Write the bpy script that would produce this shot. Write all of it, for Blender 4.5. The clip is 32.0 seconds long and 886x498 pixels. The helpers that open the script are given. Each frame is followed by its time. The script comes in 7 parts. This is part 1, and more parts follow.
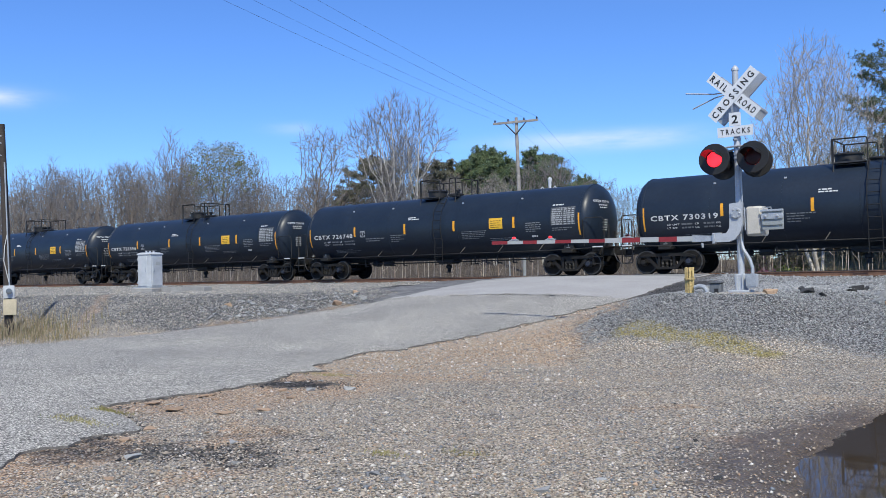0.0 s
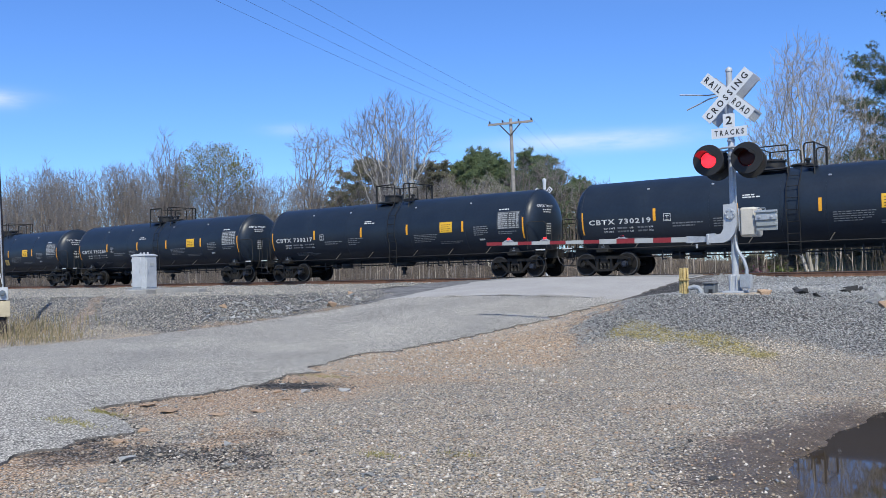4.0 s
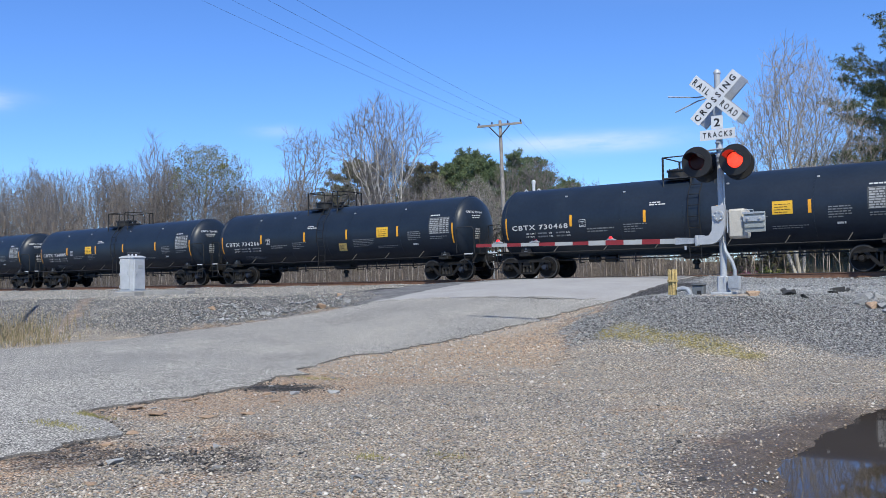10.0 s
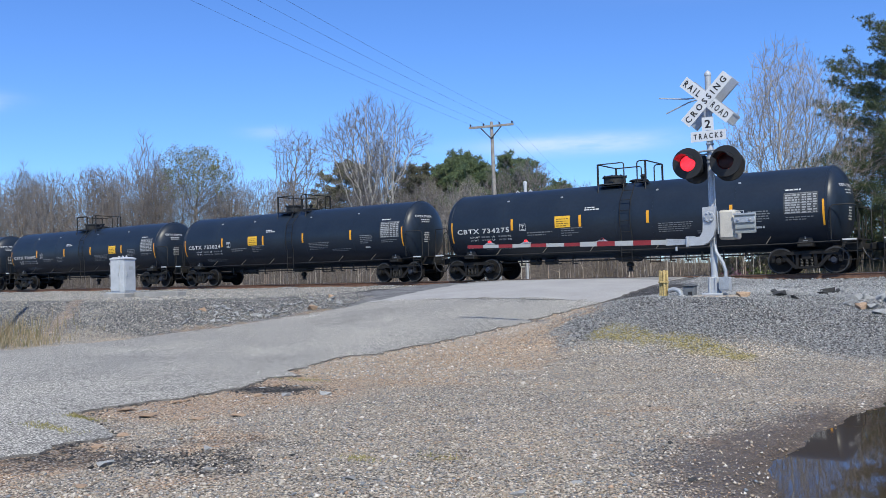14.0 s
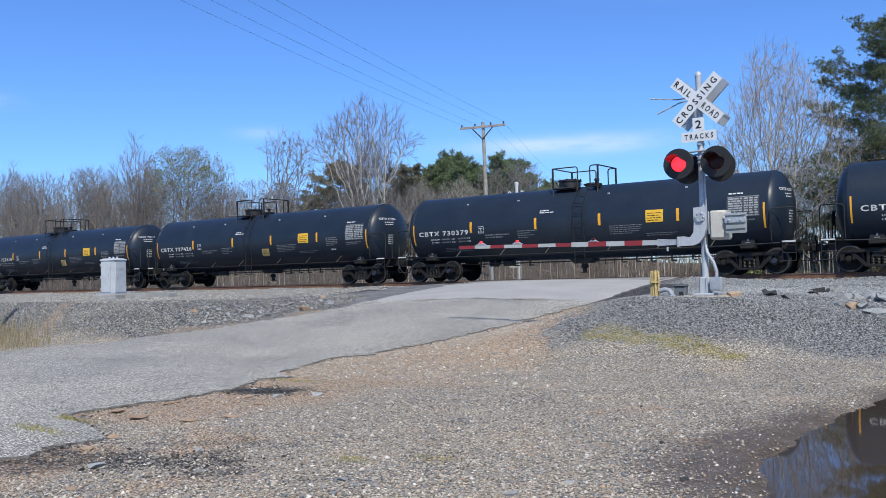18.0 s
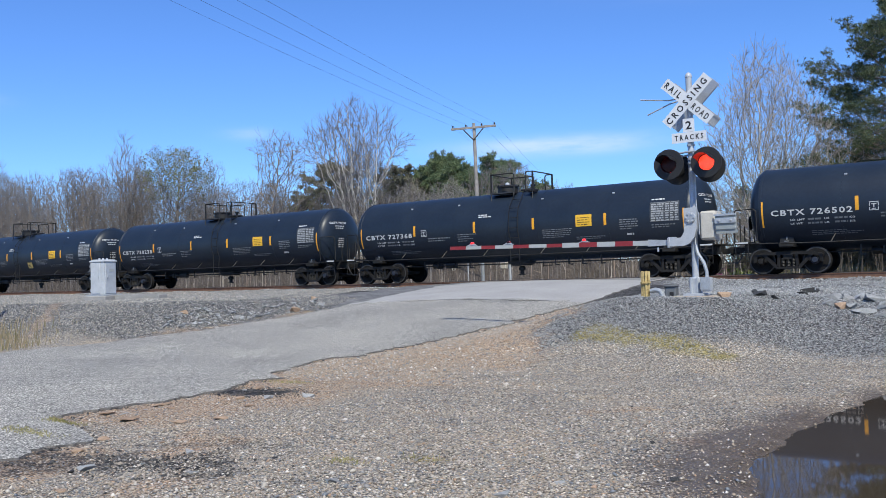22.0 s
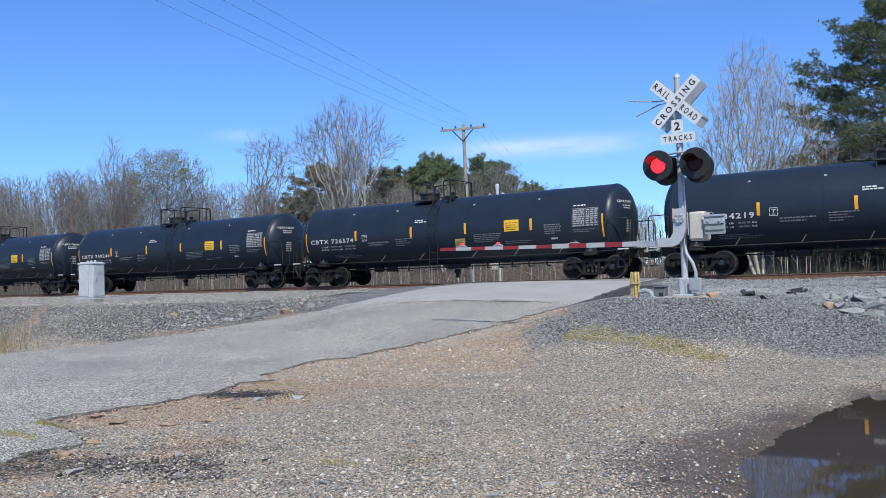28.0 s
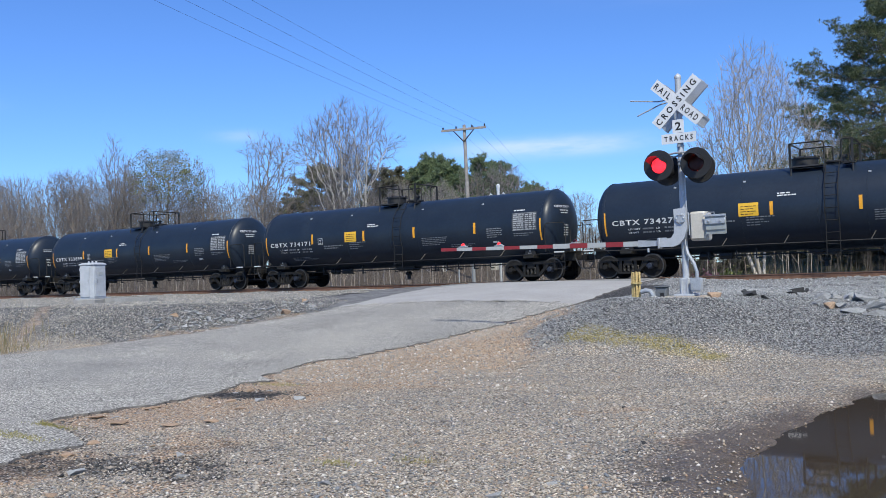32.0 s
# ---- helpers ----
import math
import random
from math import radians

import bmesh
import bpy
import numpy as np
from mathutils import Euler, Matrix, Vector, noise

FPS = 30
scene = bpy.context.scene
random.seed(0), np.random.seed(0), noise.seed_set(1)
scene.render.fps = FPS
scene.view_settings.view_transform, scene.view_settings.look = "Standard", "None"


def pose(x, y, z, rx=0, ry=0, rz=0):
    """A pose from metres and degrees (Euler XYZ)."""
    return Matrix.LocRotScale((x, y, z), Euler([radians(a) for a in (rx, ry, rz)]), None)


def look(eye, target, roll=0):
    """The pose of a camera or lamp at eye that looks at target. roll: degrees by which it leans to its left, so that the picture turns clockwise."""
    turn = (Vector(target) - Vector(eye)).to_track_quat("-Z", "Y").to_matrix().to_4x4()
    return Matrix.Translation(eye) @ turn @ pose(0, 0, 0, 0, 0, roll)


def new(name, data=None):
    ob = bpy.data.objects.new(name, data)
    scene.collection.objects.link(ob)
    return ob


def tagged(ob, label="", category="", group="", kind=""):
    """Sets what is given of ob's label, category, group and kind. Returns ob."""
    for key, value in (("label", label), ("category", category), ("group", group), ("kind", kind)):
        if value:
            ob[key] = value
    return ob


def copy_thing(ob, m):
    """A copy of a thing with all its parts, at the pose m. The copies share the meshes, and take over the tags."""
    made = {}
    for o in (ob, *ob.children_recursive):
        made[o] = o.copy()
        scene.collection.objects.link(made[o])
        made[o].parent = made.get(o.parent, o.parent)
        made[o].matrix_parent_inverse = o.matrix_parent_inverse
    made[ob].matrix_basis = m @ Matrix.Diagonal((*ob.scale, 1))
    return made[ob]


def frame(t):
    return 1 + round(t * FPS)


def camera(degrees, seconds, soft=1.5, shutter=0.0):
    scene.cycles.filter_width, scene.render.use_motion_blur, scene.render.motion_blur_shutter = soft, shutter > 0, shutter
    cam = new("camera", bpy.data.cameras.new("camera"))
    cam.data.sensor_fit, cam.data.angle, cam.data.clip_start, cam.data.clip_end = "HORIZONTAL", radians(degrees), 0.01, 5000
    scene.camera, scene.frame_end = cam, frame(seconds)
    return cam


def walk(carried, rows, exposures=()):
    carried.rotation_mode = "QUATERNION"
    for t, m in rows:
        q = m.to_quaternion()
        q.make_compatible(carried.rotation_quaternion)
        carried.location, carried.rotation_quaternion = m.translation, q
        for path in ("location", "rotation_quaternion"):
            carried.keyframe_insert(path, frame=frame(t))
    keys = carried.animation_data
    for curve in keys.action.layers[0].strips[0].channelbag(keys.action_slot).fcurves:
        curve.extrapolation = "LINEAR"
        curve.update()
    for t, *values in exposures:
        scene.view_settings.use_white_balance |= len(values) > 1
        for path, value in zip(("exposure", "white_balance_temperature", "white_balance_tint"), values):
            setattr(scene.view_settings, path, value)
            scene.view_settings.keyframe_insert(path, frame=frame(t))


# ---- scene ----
cam = camera(53.65, 32.0, soft=0.8)
EYE = (0.0, 0.0, 0.271)
AIM = [
    (0, 91.475, 1.281, 36.739),
    (0.5, 91.499, 1.260, 36.662),
    (1, 91.508, 1.276, 36.452),
    (1.5, 91.509, 1.284, 36.440),
    (2, 91.516, 1.290, 36.361),
    (2.5, 91.530, 1.312, 36.349),
    (3, 91.541, 1.337, 36.355),
    (3.5, 91.541, 1.360, 36.399),
    (5.5, 91.573, 1.312, 36.227),
    (6, 91.577, 1.342, 35.918),
    (6.5, 91.589, 1.359, 35.736),
    (7, 91.599, 1.361, 35.702),
    (7.5, 91.603, 1.360, 35.733),
    (8, 91.608, 1.362, 35.750),
    (8.5, 91.617, 1.370, 35.766),
    (9, 91.625, 1.387, 35.708),
    (9.5, 91.629, 1.403, 35.705),
    (10, 91.633, 1.408, 35.708),
    (10.5, 91.638, 1.405, 35.725),
    (11, 91.647, 1.402, 35.742),
    (11.5, 91.661, 1.416, 35.576),
    (12, 91.672, 1.431, 35.512),
    (12.5, 91.677, 1.437, 35.539),
    (13, 91.681, 1.445, 35.518),
    (13.5, 91.688, 1.449, 35.296),
    (14, 91.698, 1.452, 35.158),
    (14.5, 91.704, 1.465, 34.897),
    (16.5, 91.721, 1.528, 34.564),
    (17, 91.721, 1.532, 34.583),
    (17.5, 91.719, 1.545, 34.609),
    (18, 91.723, 1.563, 34.617),
    (18.5, 91.732, 1.574, 34.617),
    (19, 91.740, 1.575, 34.517),
    (19.5, 91.745, 1.577, 34.496),
    (20, 91.747, 1.581, 34.507),
    (20.5, 91.748, 1.586, 34.504),
    (21, 91.751, 1.600, 34.451),
    (21.5, 91.755, 1.622, 34.238),
    (22, 91.759, 1.649, 34.035),
    (22.5, 91.763, 1.676, 34.005),
    (23, 91.766, 1.691, 34.033),
    (23.5, 91.772, 1.689, 34.038),
    (24, 91.789, 1.694, 34.036),
    (24.5, 91.800, 1.724, 33.819),
    (25, 91.800, 1.757, 33.579),
    (25.5, 91.799, 1.779, 33.528),
    (27.5, 91.821, 1.827, 33.382),
    (28, 91.823, 1.832, 33.375),
    (28.5, 91.826, 1.842, 33.382),
    (29, 91.831, 1.849, 33.362),
    (29.5, 91.833, 1.851, 33.359),
    (30, 91.837, 1.858, 33.368),
    (30.5, 91.849, 1.873, 33.371),
    (31, 91.861, 1.886, 33.385),
    (31.5, 91.861, 1.897, 33.427),
    (32, 91.846, 1.919, 33.443),
]
walk(cam, [(t, pose(*EYE, rx, ry, rz)) for t, rx, ry, rz in AIM])
scene.view_settings.exposure = 0.42

# ---- plan: x runs along the railway, y away from the camera, z = 0 on the rail heads ----
TRACK_Y = 32.74
PITCH = 17.85            # one wagon, coupler to coupler
SUN_EL, SUN_AZ = 49.0, 137.0   # degrees; azimuth clockwise from +y


# ---- world and sun ----
CLOUDS = ((-64.0, 10.7, 2.3, 0.5, 0.9), (-26.0, 8.2, 5.5, 0.55, 0.75), (-46.5, 9.4, 1.6, 0.4, 0.24), (-12.0, 17.5, 9.0, 0.8, 0.16), (150.0, 35.0, 30.0, 6.0, 0.3), (60.0, 22.0, 25.0, 3.0, 0.3))


def make_world():
    w = bpy.data.worlds.new("sky")
    scene.world = w
    w.use_nodes = True
    n, l = w.node_tree.nodes, w.node_tree.links
    n.clear()
    sky = n.new("ShaderNodeTexSky")
    sky.sky_type = 'NISHITA'
    sky.sun_disc = False
    sky.sun_elevation, sky.sun_rotation = radians(SUN_EL), radians(SUN_AZ)
    sky.air_density, sky.dust_density, sky.ozone_density = 1.0, 0.0, 4.0
    coord = n.new("ShaderNodeTexCoord")
    sep = n.new("ShaderNodeSeparateXYZ")
    l.new(coord.outputs["Generated"], sep.inputs["Vector"])

    def calc(op, *src):
        m = n.new("ShaderNodeMath")
        m.operation = op
        for k, v in enumerate(src):
            if isinstance(v, (int, float)):
                m.inputs[k].default_value = v
            else:
                l.new(v, m.inputs[k])
        return m.outputs[0]

    az, el = calc('ARCTAN2', sep.outputs["X"], sep.outputs["Y"]), calc('ARCSINE', sep.outputs["Z"])
    mp = n.new("ShaderNodeMapping")
    mp.inputs["Scale"].default_value = (1.0, 1.0, 5.0)
    noi = n.new("ShaderNodeTexNoise")
    noi.inputs["Scale"].default_value, noi.inputs["Detail"].default_value, noi.inputs["Roughness"].default_value = 9.0, 6.0, 0.55
    l.new(coord.outputs["Generated"], mp.inputs["Vector"])
    l.new(mp.outputs["Vector"], noi.inputs["Vector"])
    veil = n.new("ShaderNodeMapRange")
    veil.inputs["From Min"].default_value, veil.inputs["From Max"].default_value = 0.35, 0.65
    l.new(noi.outputs["Fac"], veil.inputs["Value"])
    # thin fair-weather clouds: azimuth, elevation, half widths in degrees, density
    fac = None
    for a0, e0, sa, se, dens in CLOUDS:
        u = calc('DIVIDE', calc('SUBTRACT', az, radians(a0)), radians(sa))
        v = calc('DIVIDE', calc('SUBTRACT', el, radians(e0)), radians(se))
        g = calc('EXPONENT', calc('MULTIPLY', calc('ADD', calc('MULTIPLY', u, u), calc('MULTIPLY', v, v)), -1.0))
        g = calc('MULTIPLY', g, dens)
        fac = g if fac is None else calc('MAXIMUM', fac, g)
    fac = calc('MULTIPLY', fac, calc('ADD', calc('MULTIPLY', veil.outputs["Result"], 0.8), 0.2))
    mix = n.new("ShaderNodeMixRGB")
    mix.inputs[2].default_value = (6.6, 7.2, 8.0, 1)
    bg = n.new("ShaderNodeBackground")
    bg.inputs["Strength"].default_value = 0.10
    out = n.new("ShaderNodeOutputWorld")
    l.new(fac, mix.inputs[0])
    hue = n.new("ShaderNodeMixRGB")
    hue.blend_type = 'MULTIPLY'
    hue.inputs[0].default_value, hue.inputs[2].default_value = 1.0, (0.580, 0.850, 1.30, 1)
    l.new(sky.outputs["Color"], hue.inputs[1])
    l.new(hue.outputs["Color"], mix.inputs[1])
    l.new(mix.outputs["Color"], bg.inputs["Color"])
    l.new(bg.outputs["Background"], out.inputs["Surface"])


make_world()
sun = new("sun", bpy.data.lights.new("sun", 'SUN'))
sun.data.energy, sun.data.angle, sun.data.color = 3.7, radians(0.53), (1.0, 0.97, 0.84)
_a, _e = radians(SUN_AZ), radians(SUN_EL)
sun.matrix_world = look((20 * math.sin(_a), 20 * math.cos(_a), 25), (0, 0, 25 - 20 * math.tan(_e)))


# ---- materials ----
def material(name, color, rough=0.6, metal=0.0, var=0.25, scale=8.0, fine=60.0, bump=0.15, tint=None, spread=0.0, emit=None, spec=0.5, cover=0.5):
    """Principled paint or stone with two scales of variation and a fine relief. tint: the colour of the stains; spread: change from piece to piece."""
    m = bpy.data.materials.new(name)
    m.use_nodes = True
    n, l = m.node_tree.nodes, m.node_tree.links
    b = n["Principled BSDF"]
    b.inputs["Roughness"].default_value, b.inputs["Metallic"].default_value = rough, metal
    b.inputs["Specular IOR Level"].default_value = spec
    c = Vector(color)
    coord = n.new("ShaderNodeTexCoord")
    big, small = n.new("ShaderNodeTexNoise"), n.new("ShaderNodeTexNoise")
    big.inputs["Scale"].default_value, big.inputs["Detail"].default_value = scale, 4
    small.inputs["Scale"].default_value, small.inputs["Detail"].default_value = fine, 3
    for t in (big, small):
        l.new(coord.outputs["Object"], t.inputs["Vector"])
    ramp = n.new("ShaderNodeValToRGB")
    ramp.color_ramp.elements[0].position, ramp.color_ramp.elements[1].position = cover - 0.18, cover + 0.18
    ramp.color_ramp.elements[0].color = (*c, 1)
    ramp.color_ramp.elements[1].color = (*(tint if tint else c * (1 - var)), 1)
    l.new(big.outputs["Fac"], ramp.inputs["Fac"])
    mul = n.new("ShaderNodeMixRGB")
    mul.blend_type = 'MULTIPLY'
    mul.inputs[0].default_value = 1.0
    grain = n.new("ShaderNodeMapRange")
    grain.inputs["From Min"].default_value, grain.inputs["From Max"].default_value = 0.3, 0.7
    grain.inputs["To Min"].default_value, grain.inputs["To Max"].default_value = 1 - var, 1 + var
    l.new(small.outputs["Fac"], grain.inputs["Value"])
    l.new(ramp.outputs["Color"], mul.inputs[1])
    l.new(grain.outputs["Result"], mul.inputs[2])
    last = mul.outputs["Color"]
    if spread:
        info, hsv, mr = n.new("ShaderNodeObjectInfo"), n.new("ShaderNodeHueSaturation"), n.new("ShaderNodeMapRange")
        mr.inputs["To Min"].default_value, mr.inputs["To Max"].default_value = 1 - spread, 1 + spread
        l.new(info.outputs["Random"], mr.inputs["Value"])
        l.new(mr.outputs["Result"], hsv.inputs["Value"])
        l.new(last, hsv.inputs["Color"])
        last = hsv.outputs["Color"]
    l.new(last, b.inputs["Base Color"])
    if bump:
        bp = n.new("ShaderNodeBump")
        bp.inputs["Strength"].default_value, bp.inputs["Distance"].default_value = bump, 0.02
        l.new(small.outputs["Fac"], bp.inputs["Height"])
        l.new(bp.outputs["Normal"], b.inputs["Normal"])
    if emit:
        b.inputs["Emission Color"].default_value, b.inputs["Emission Strength"].default_value = (*emit[0], 1), emit[1]
    return m


def island_material(name, colors, rough=0.85, positions=None):
    """Loose pieces in one mesh, each with a colour of its own out of a row of colours."""
    m = bpy.data.materials.new(name)
    m.use_nodes = True
    n, l = m.node_tree.nodes, m.node_tree.links
    b = n["Principled BSDF"]
    b.inputs["Roughness"].default_value = rough
    geo, ramp = n.new("ShaderNodeNewGeometry"), n.new("ShaderNodeValToRGB")
    ramp.color_ramp.interpolation = 'CONSTANT'
    els = ramp.color_ramp.elements
    while len(els) < len(colors):
        els.new(0.5)
    for i, c in enumerate(colors):
        els[i].position = positions[i] if positions else i / len(colors)
        els[i].color = (*c, 1)
    l.new(geo.outputs["Random Per Island"], ramp.inputs["Fac"])
    noi, mul, mr, coord = n.new("ShaderNodeTexNoise"), n.new("ShaderNodeMixRGB"), n.new("ShaderNodeMapRange"), n.new("ShaderNodeTexCoord")
    noi.inputs["Scale"].default_value = 30
    mul.blend_type, mul.inputs[0].default_value = 'MULTIPLY', 1.0
    mr.inputs["To Min"].default_value, mr.inputs["To Max"].default_value = 0.6, 1.4
    l.new(coord.outputs["Object"], noi.inputs["Vector"])
    l.new(noi.outputs["Fac"], mr.inputs["Value"])
    l.new(ramp.outputs["Color"], mul.inputs[1])
    l.new(mr.outputs["Result"], mul.inputs[2])
    l.new(mul.outputs["Color"], b.inputs["Base Color"])
    return m


TANK_BLACK = material("tank_black_paint", (0.0120, 0.0190, 0.0310), 0.40, var=0.10, scale=0.9, fine=9, bump=0.02, tint=(0.0165, 0.0245, 0.0370), spec=0.36)
IRON_BLACK = material("underframe_black", (0.008, 0.008, 0.008), 0.6, var=0.3, scale=3, fine=40, bump=0.1, tint=(0.018, 0.016, 0.014))
LADDER_BLACK = material("ladder_black_paint", (0.012, 0.013, 0.015), 0.75, var=0.25, scale=3, fine=40, bump=0.05, tint=(0.018, 0.017, 0.016), spec=0.3)
TRUCK_IRON = material("truck_cast_iron", (0.010, 0.0095, 0.009), 0.62, var=0.35, scale=4, fine=50, bump=0.2, tint=(0.019, 0.017, 0.015), spec=0.25)
WHEEL_STEEL = material("wheel_worn_steel", (0.010, 0.010, 0.010), 0.8, var=0.3, scale=4, fine=50, bump=0.08, tint=(0.016, 0.014, 0.013), spec=0.2)
RIM_STEEL = material("bright_rim_steel", (0.060, 0.058, 0.056), 0.5, 0.4, var=0.2, fine=80, bump=0.03)
CAP_BLUE = material("bearing_cap_dull_blue", (0.016, 0.022, 0.038), 0.6, var=0.3, fine=60)
WHITE_LETTER = material("white_stencil_paint", (0.56, 0.56, 0.55), 0.6, var=0.15, scale=5, fine=50, bump=0.0)
CARD_YELLOW = material("weathered_yellow_card", (0.62, 0.43, 0.13), 0.7, var=0.3, scale=7, fine=40, bump=0.0, tint=(0.36, 0.26, 0.10))
FAINT_LETTER = material("small_grey_stencil", (0.19, 0.20, 0.21), 0.65, var=0.3, scale=8, fine=70, bump=0.0)
TABLE_LETTER = material("pale_table_stencil", (0.34, 0.35, 0.35), 0.65, var=0.25, scale=8, fine=70, bump=0.0)
REFLECT_YELLOW = material("yellow_reflector_tape", (0.80, 0.36, 0.02), 0.45, var=0.12, scale=6, fine=50, bump=0.0)
PLACARD_YELLOW = material("yellow_placard", (0.78, 0.44, 0.03), 0.5, var=0.1, scale=6, fine=60, bump=0.0)
RAIL_RUST = material("rail_rust", (0.11, 0.055, 0.034), 0.75, var=0.3, scale=6, fine=60, bump=0.15, tint=(0.17, 0.09, 0.055))
RAIL_HEAD = material("rail_polished_head", (0.32, 0.30, 0.28), 0.35, 0.9, var=0.15, fine=60, bump=0.02)
PANEL_GREY = material("faded_grey_panel", (0.060, 0.065, 0.070), 0.6, var=0.3, scale=6, fine=40, bump=0.0)
TIE_WOOD = material("tie_creosote_wood", (0.085, 0.065, 0.05), 0.85, var=0.35, scale=4, fine=60, bump=0.4, spread=0.25)
GALV = material("galvanized_steel", (0.42, 0.44, 0.46), 0.45, 0.35, var=0.18, scale=9, fine=60, bump=0.04)
ALU_PAINT = material("silver_painted_casting", (0.43, 0.45, 0.475), 0.5, 0.1, var=0.12, scale=7, fine=60, bump=0.05)
MECH_BEIGE = material("mechanism_housing_grey_beige", (0.50, 0.47, 0.41), 0.55, var=0.12, scale=5, fine=50, bump=0.05)
SIGN_WHITE = material("sign_white_sheeting", (0.62, 0.64, 0.66), 0.5, var=0.06, scale=4, fine=60, bump=0.0)
SIGN_BACK = material("sign_bare_aluminium", (0.42, 0.44, 0.46), 0.45, 0.5, var=0.12, scale=6, fine=50, bump=0.02)
SIGN_BLACK = material("sign_black_letters", (0.012, 0.012, 0.013), 0.6, var=0.1, bump=0.0)
LAMP_BLACK = material("lamp_matt_black", (0.014, 0.014, 0.015), 0.6, var=0.25, scale=6, fine=60, bump=0.05)
HOOD_BLACK = material("hood_satin_black", (0.016, 0.016, 0.017), 0.30, var=0.2, scale=6, fine=60, bump=0.03)
GATE_RED = material("gate_red_sheeting", (0.24, 0.022, 0.026), 0.45, var=0.12, scale=6, fine=60, bump=0.0)
GATE_WHITE = material("gate_white_sheeting", (0.38, 0.395, 0.39), 0.5, var=0.08, scale=6, fine=60, bump=0.0)
RED_LIT = material("lit_red_lens", (0.6, 0.02, 0.02), 0.3, var=0.05, bump=0.0, emit=((1.0, 0.022, 0.040), 1.25))
ORANGE_LIT = material("lit_red_orange_lens", (0.7, 0.05, 0.02), 0.3, var=0.05, bump=0.0, emit=((1.0, 0.040, 0.020), 1.35))


def glow_in_dots(m):
    """Breaks a lens's glow into the dots of its diodes."""
    n, l = m.node_tree.nodes, m.node_tree.links
    b = n["Principled BSDF"]
    full = b.inputs["Emission Strength"].default_value
    coord, vor, mr = n.new("ShaderNodeTexCoord"), n.new("ShaderNodeTexVoronoi"), n.new("ShaderNodeMapRange")
    vor.inputs["Scale"].default_value = 40
    mr.inputs["From Min"].default_value, mr.inputs["From Max"].default_value = 0.05, 0.6
    mr.inputs["To Min"].default_value, mr.inputs["To Max"].default_value = full * 3.2, full * 0.75
    l.new(coord.outputs["Object"], vor.inputs["Vector"])
    l.new(vor.outputs["Distance"], mr.inputs["Value"])
    l.new(mr.outputs["Result"], b.inputs["Emission Strength"])


glow_in_dots(RED_LIT)
glow_in_dots(ORANGE_LIT)
RED_DARK = material("unlit_dark_red_lens", (0.030, 0.006, 0.008), 0.4, var=0.2, bump=0.0, spec=0.25)
RED_PLASTIC = material("red_marker_lens", (0.7, 0.03, 0.03), 0.3, var=0.05, bump=0.0, emit=((1.0, 0.03, 0.03), 0.7))
CABINET_GREY = material("cabinet_pale_grey_paint", (0.47, 0.49, 0.51), 0.5, var=0.08, scale=3, fine=50, bump=0.03, tint=(0.39, 0.41, 0.43))
CONCRETE = material("weathered_concrete", (0.34, 0.33, 0.31), 0.85, var=0.25, scale=3, fine=40, bump=0.3)
POLE_WOOD = material("weathered_pole_wood", (0.32, 0.295, 0.27), 0.85, var=0.3, scale=3, fine=40, bump=0.3)
POLE_DARK = material("dark_creosote_pole", (0.050, 0.040, 0.034), 0.85, var=0.35, scale=3, fine=40, bump=0.3)
BASE_TAN = material("stained_tan_concrete", (0.40, 0.32, 0.235), 0.9, var=0.3, scale=5, fine=40, bump=0.3, tint=(0.28, 0.25, 0.21))
STAKE_YELLOW = material("faded_yellow_stake", (0.56, 0.42, 0.18), 0.8, var=0.35, scale=14, fine=60, bump=0.1)
CABLE = material("black_cable", (0.06, 0.062, 0.066), 0.6, bump=0.0)
BEIGE_BOX = material("beige_meter_box", (0.50, 0.43, 0.30), 0.6, var=0.15, bump=0.03)
GLASS_DOME = material("meter_glass", (0.12, 0.14, 0.16), 0.12, var=0.1, bump=0.0)
ROCK_GREY = material("broken_grey_rock", (0.33, 0.332, 0.325), 0.85, var=0.25, scale=6, fine=50, bump=0.4, spread=0.3)
ROCK_DARK = material("dark_asphalt_chunk", (0.045, 0.045, 0.045), 0.85, var=0.3, scale=6, fine=50, bump=0.4)
ROCK_ORANGE = material("orange_clay_rock", (0.42, 0.29, 0.19), 0.9, var=0.3, scale=6, fine=50, bump=0.4, spread=0.15)


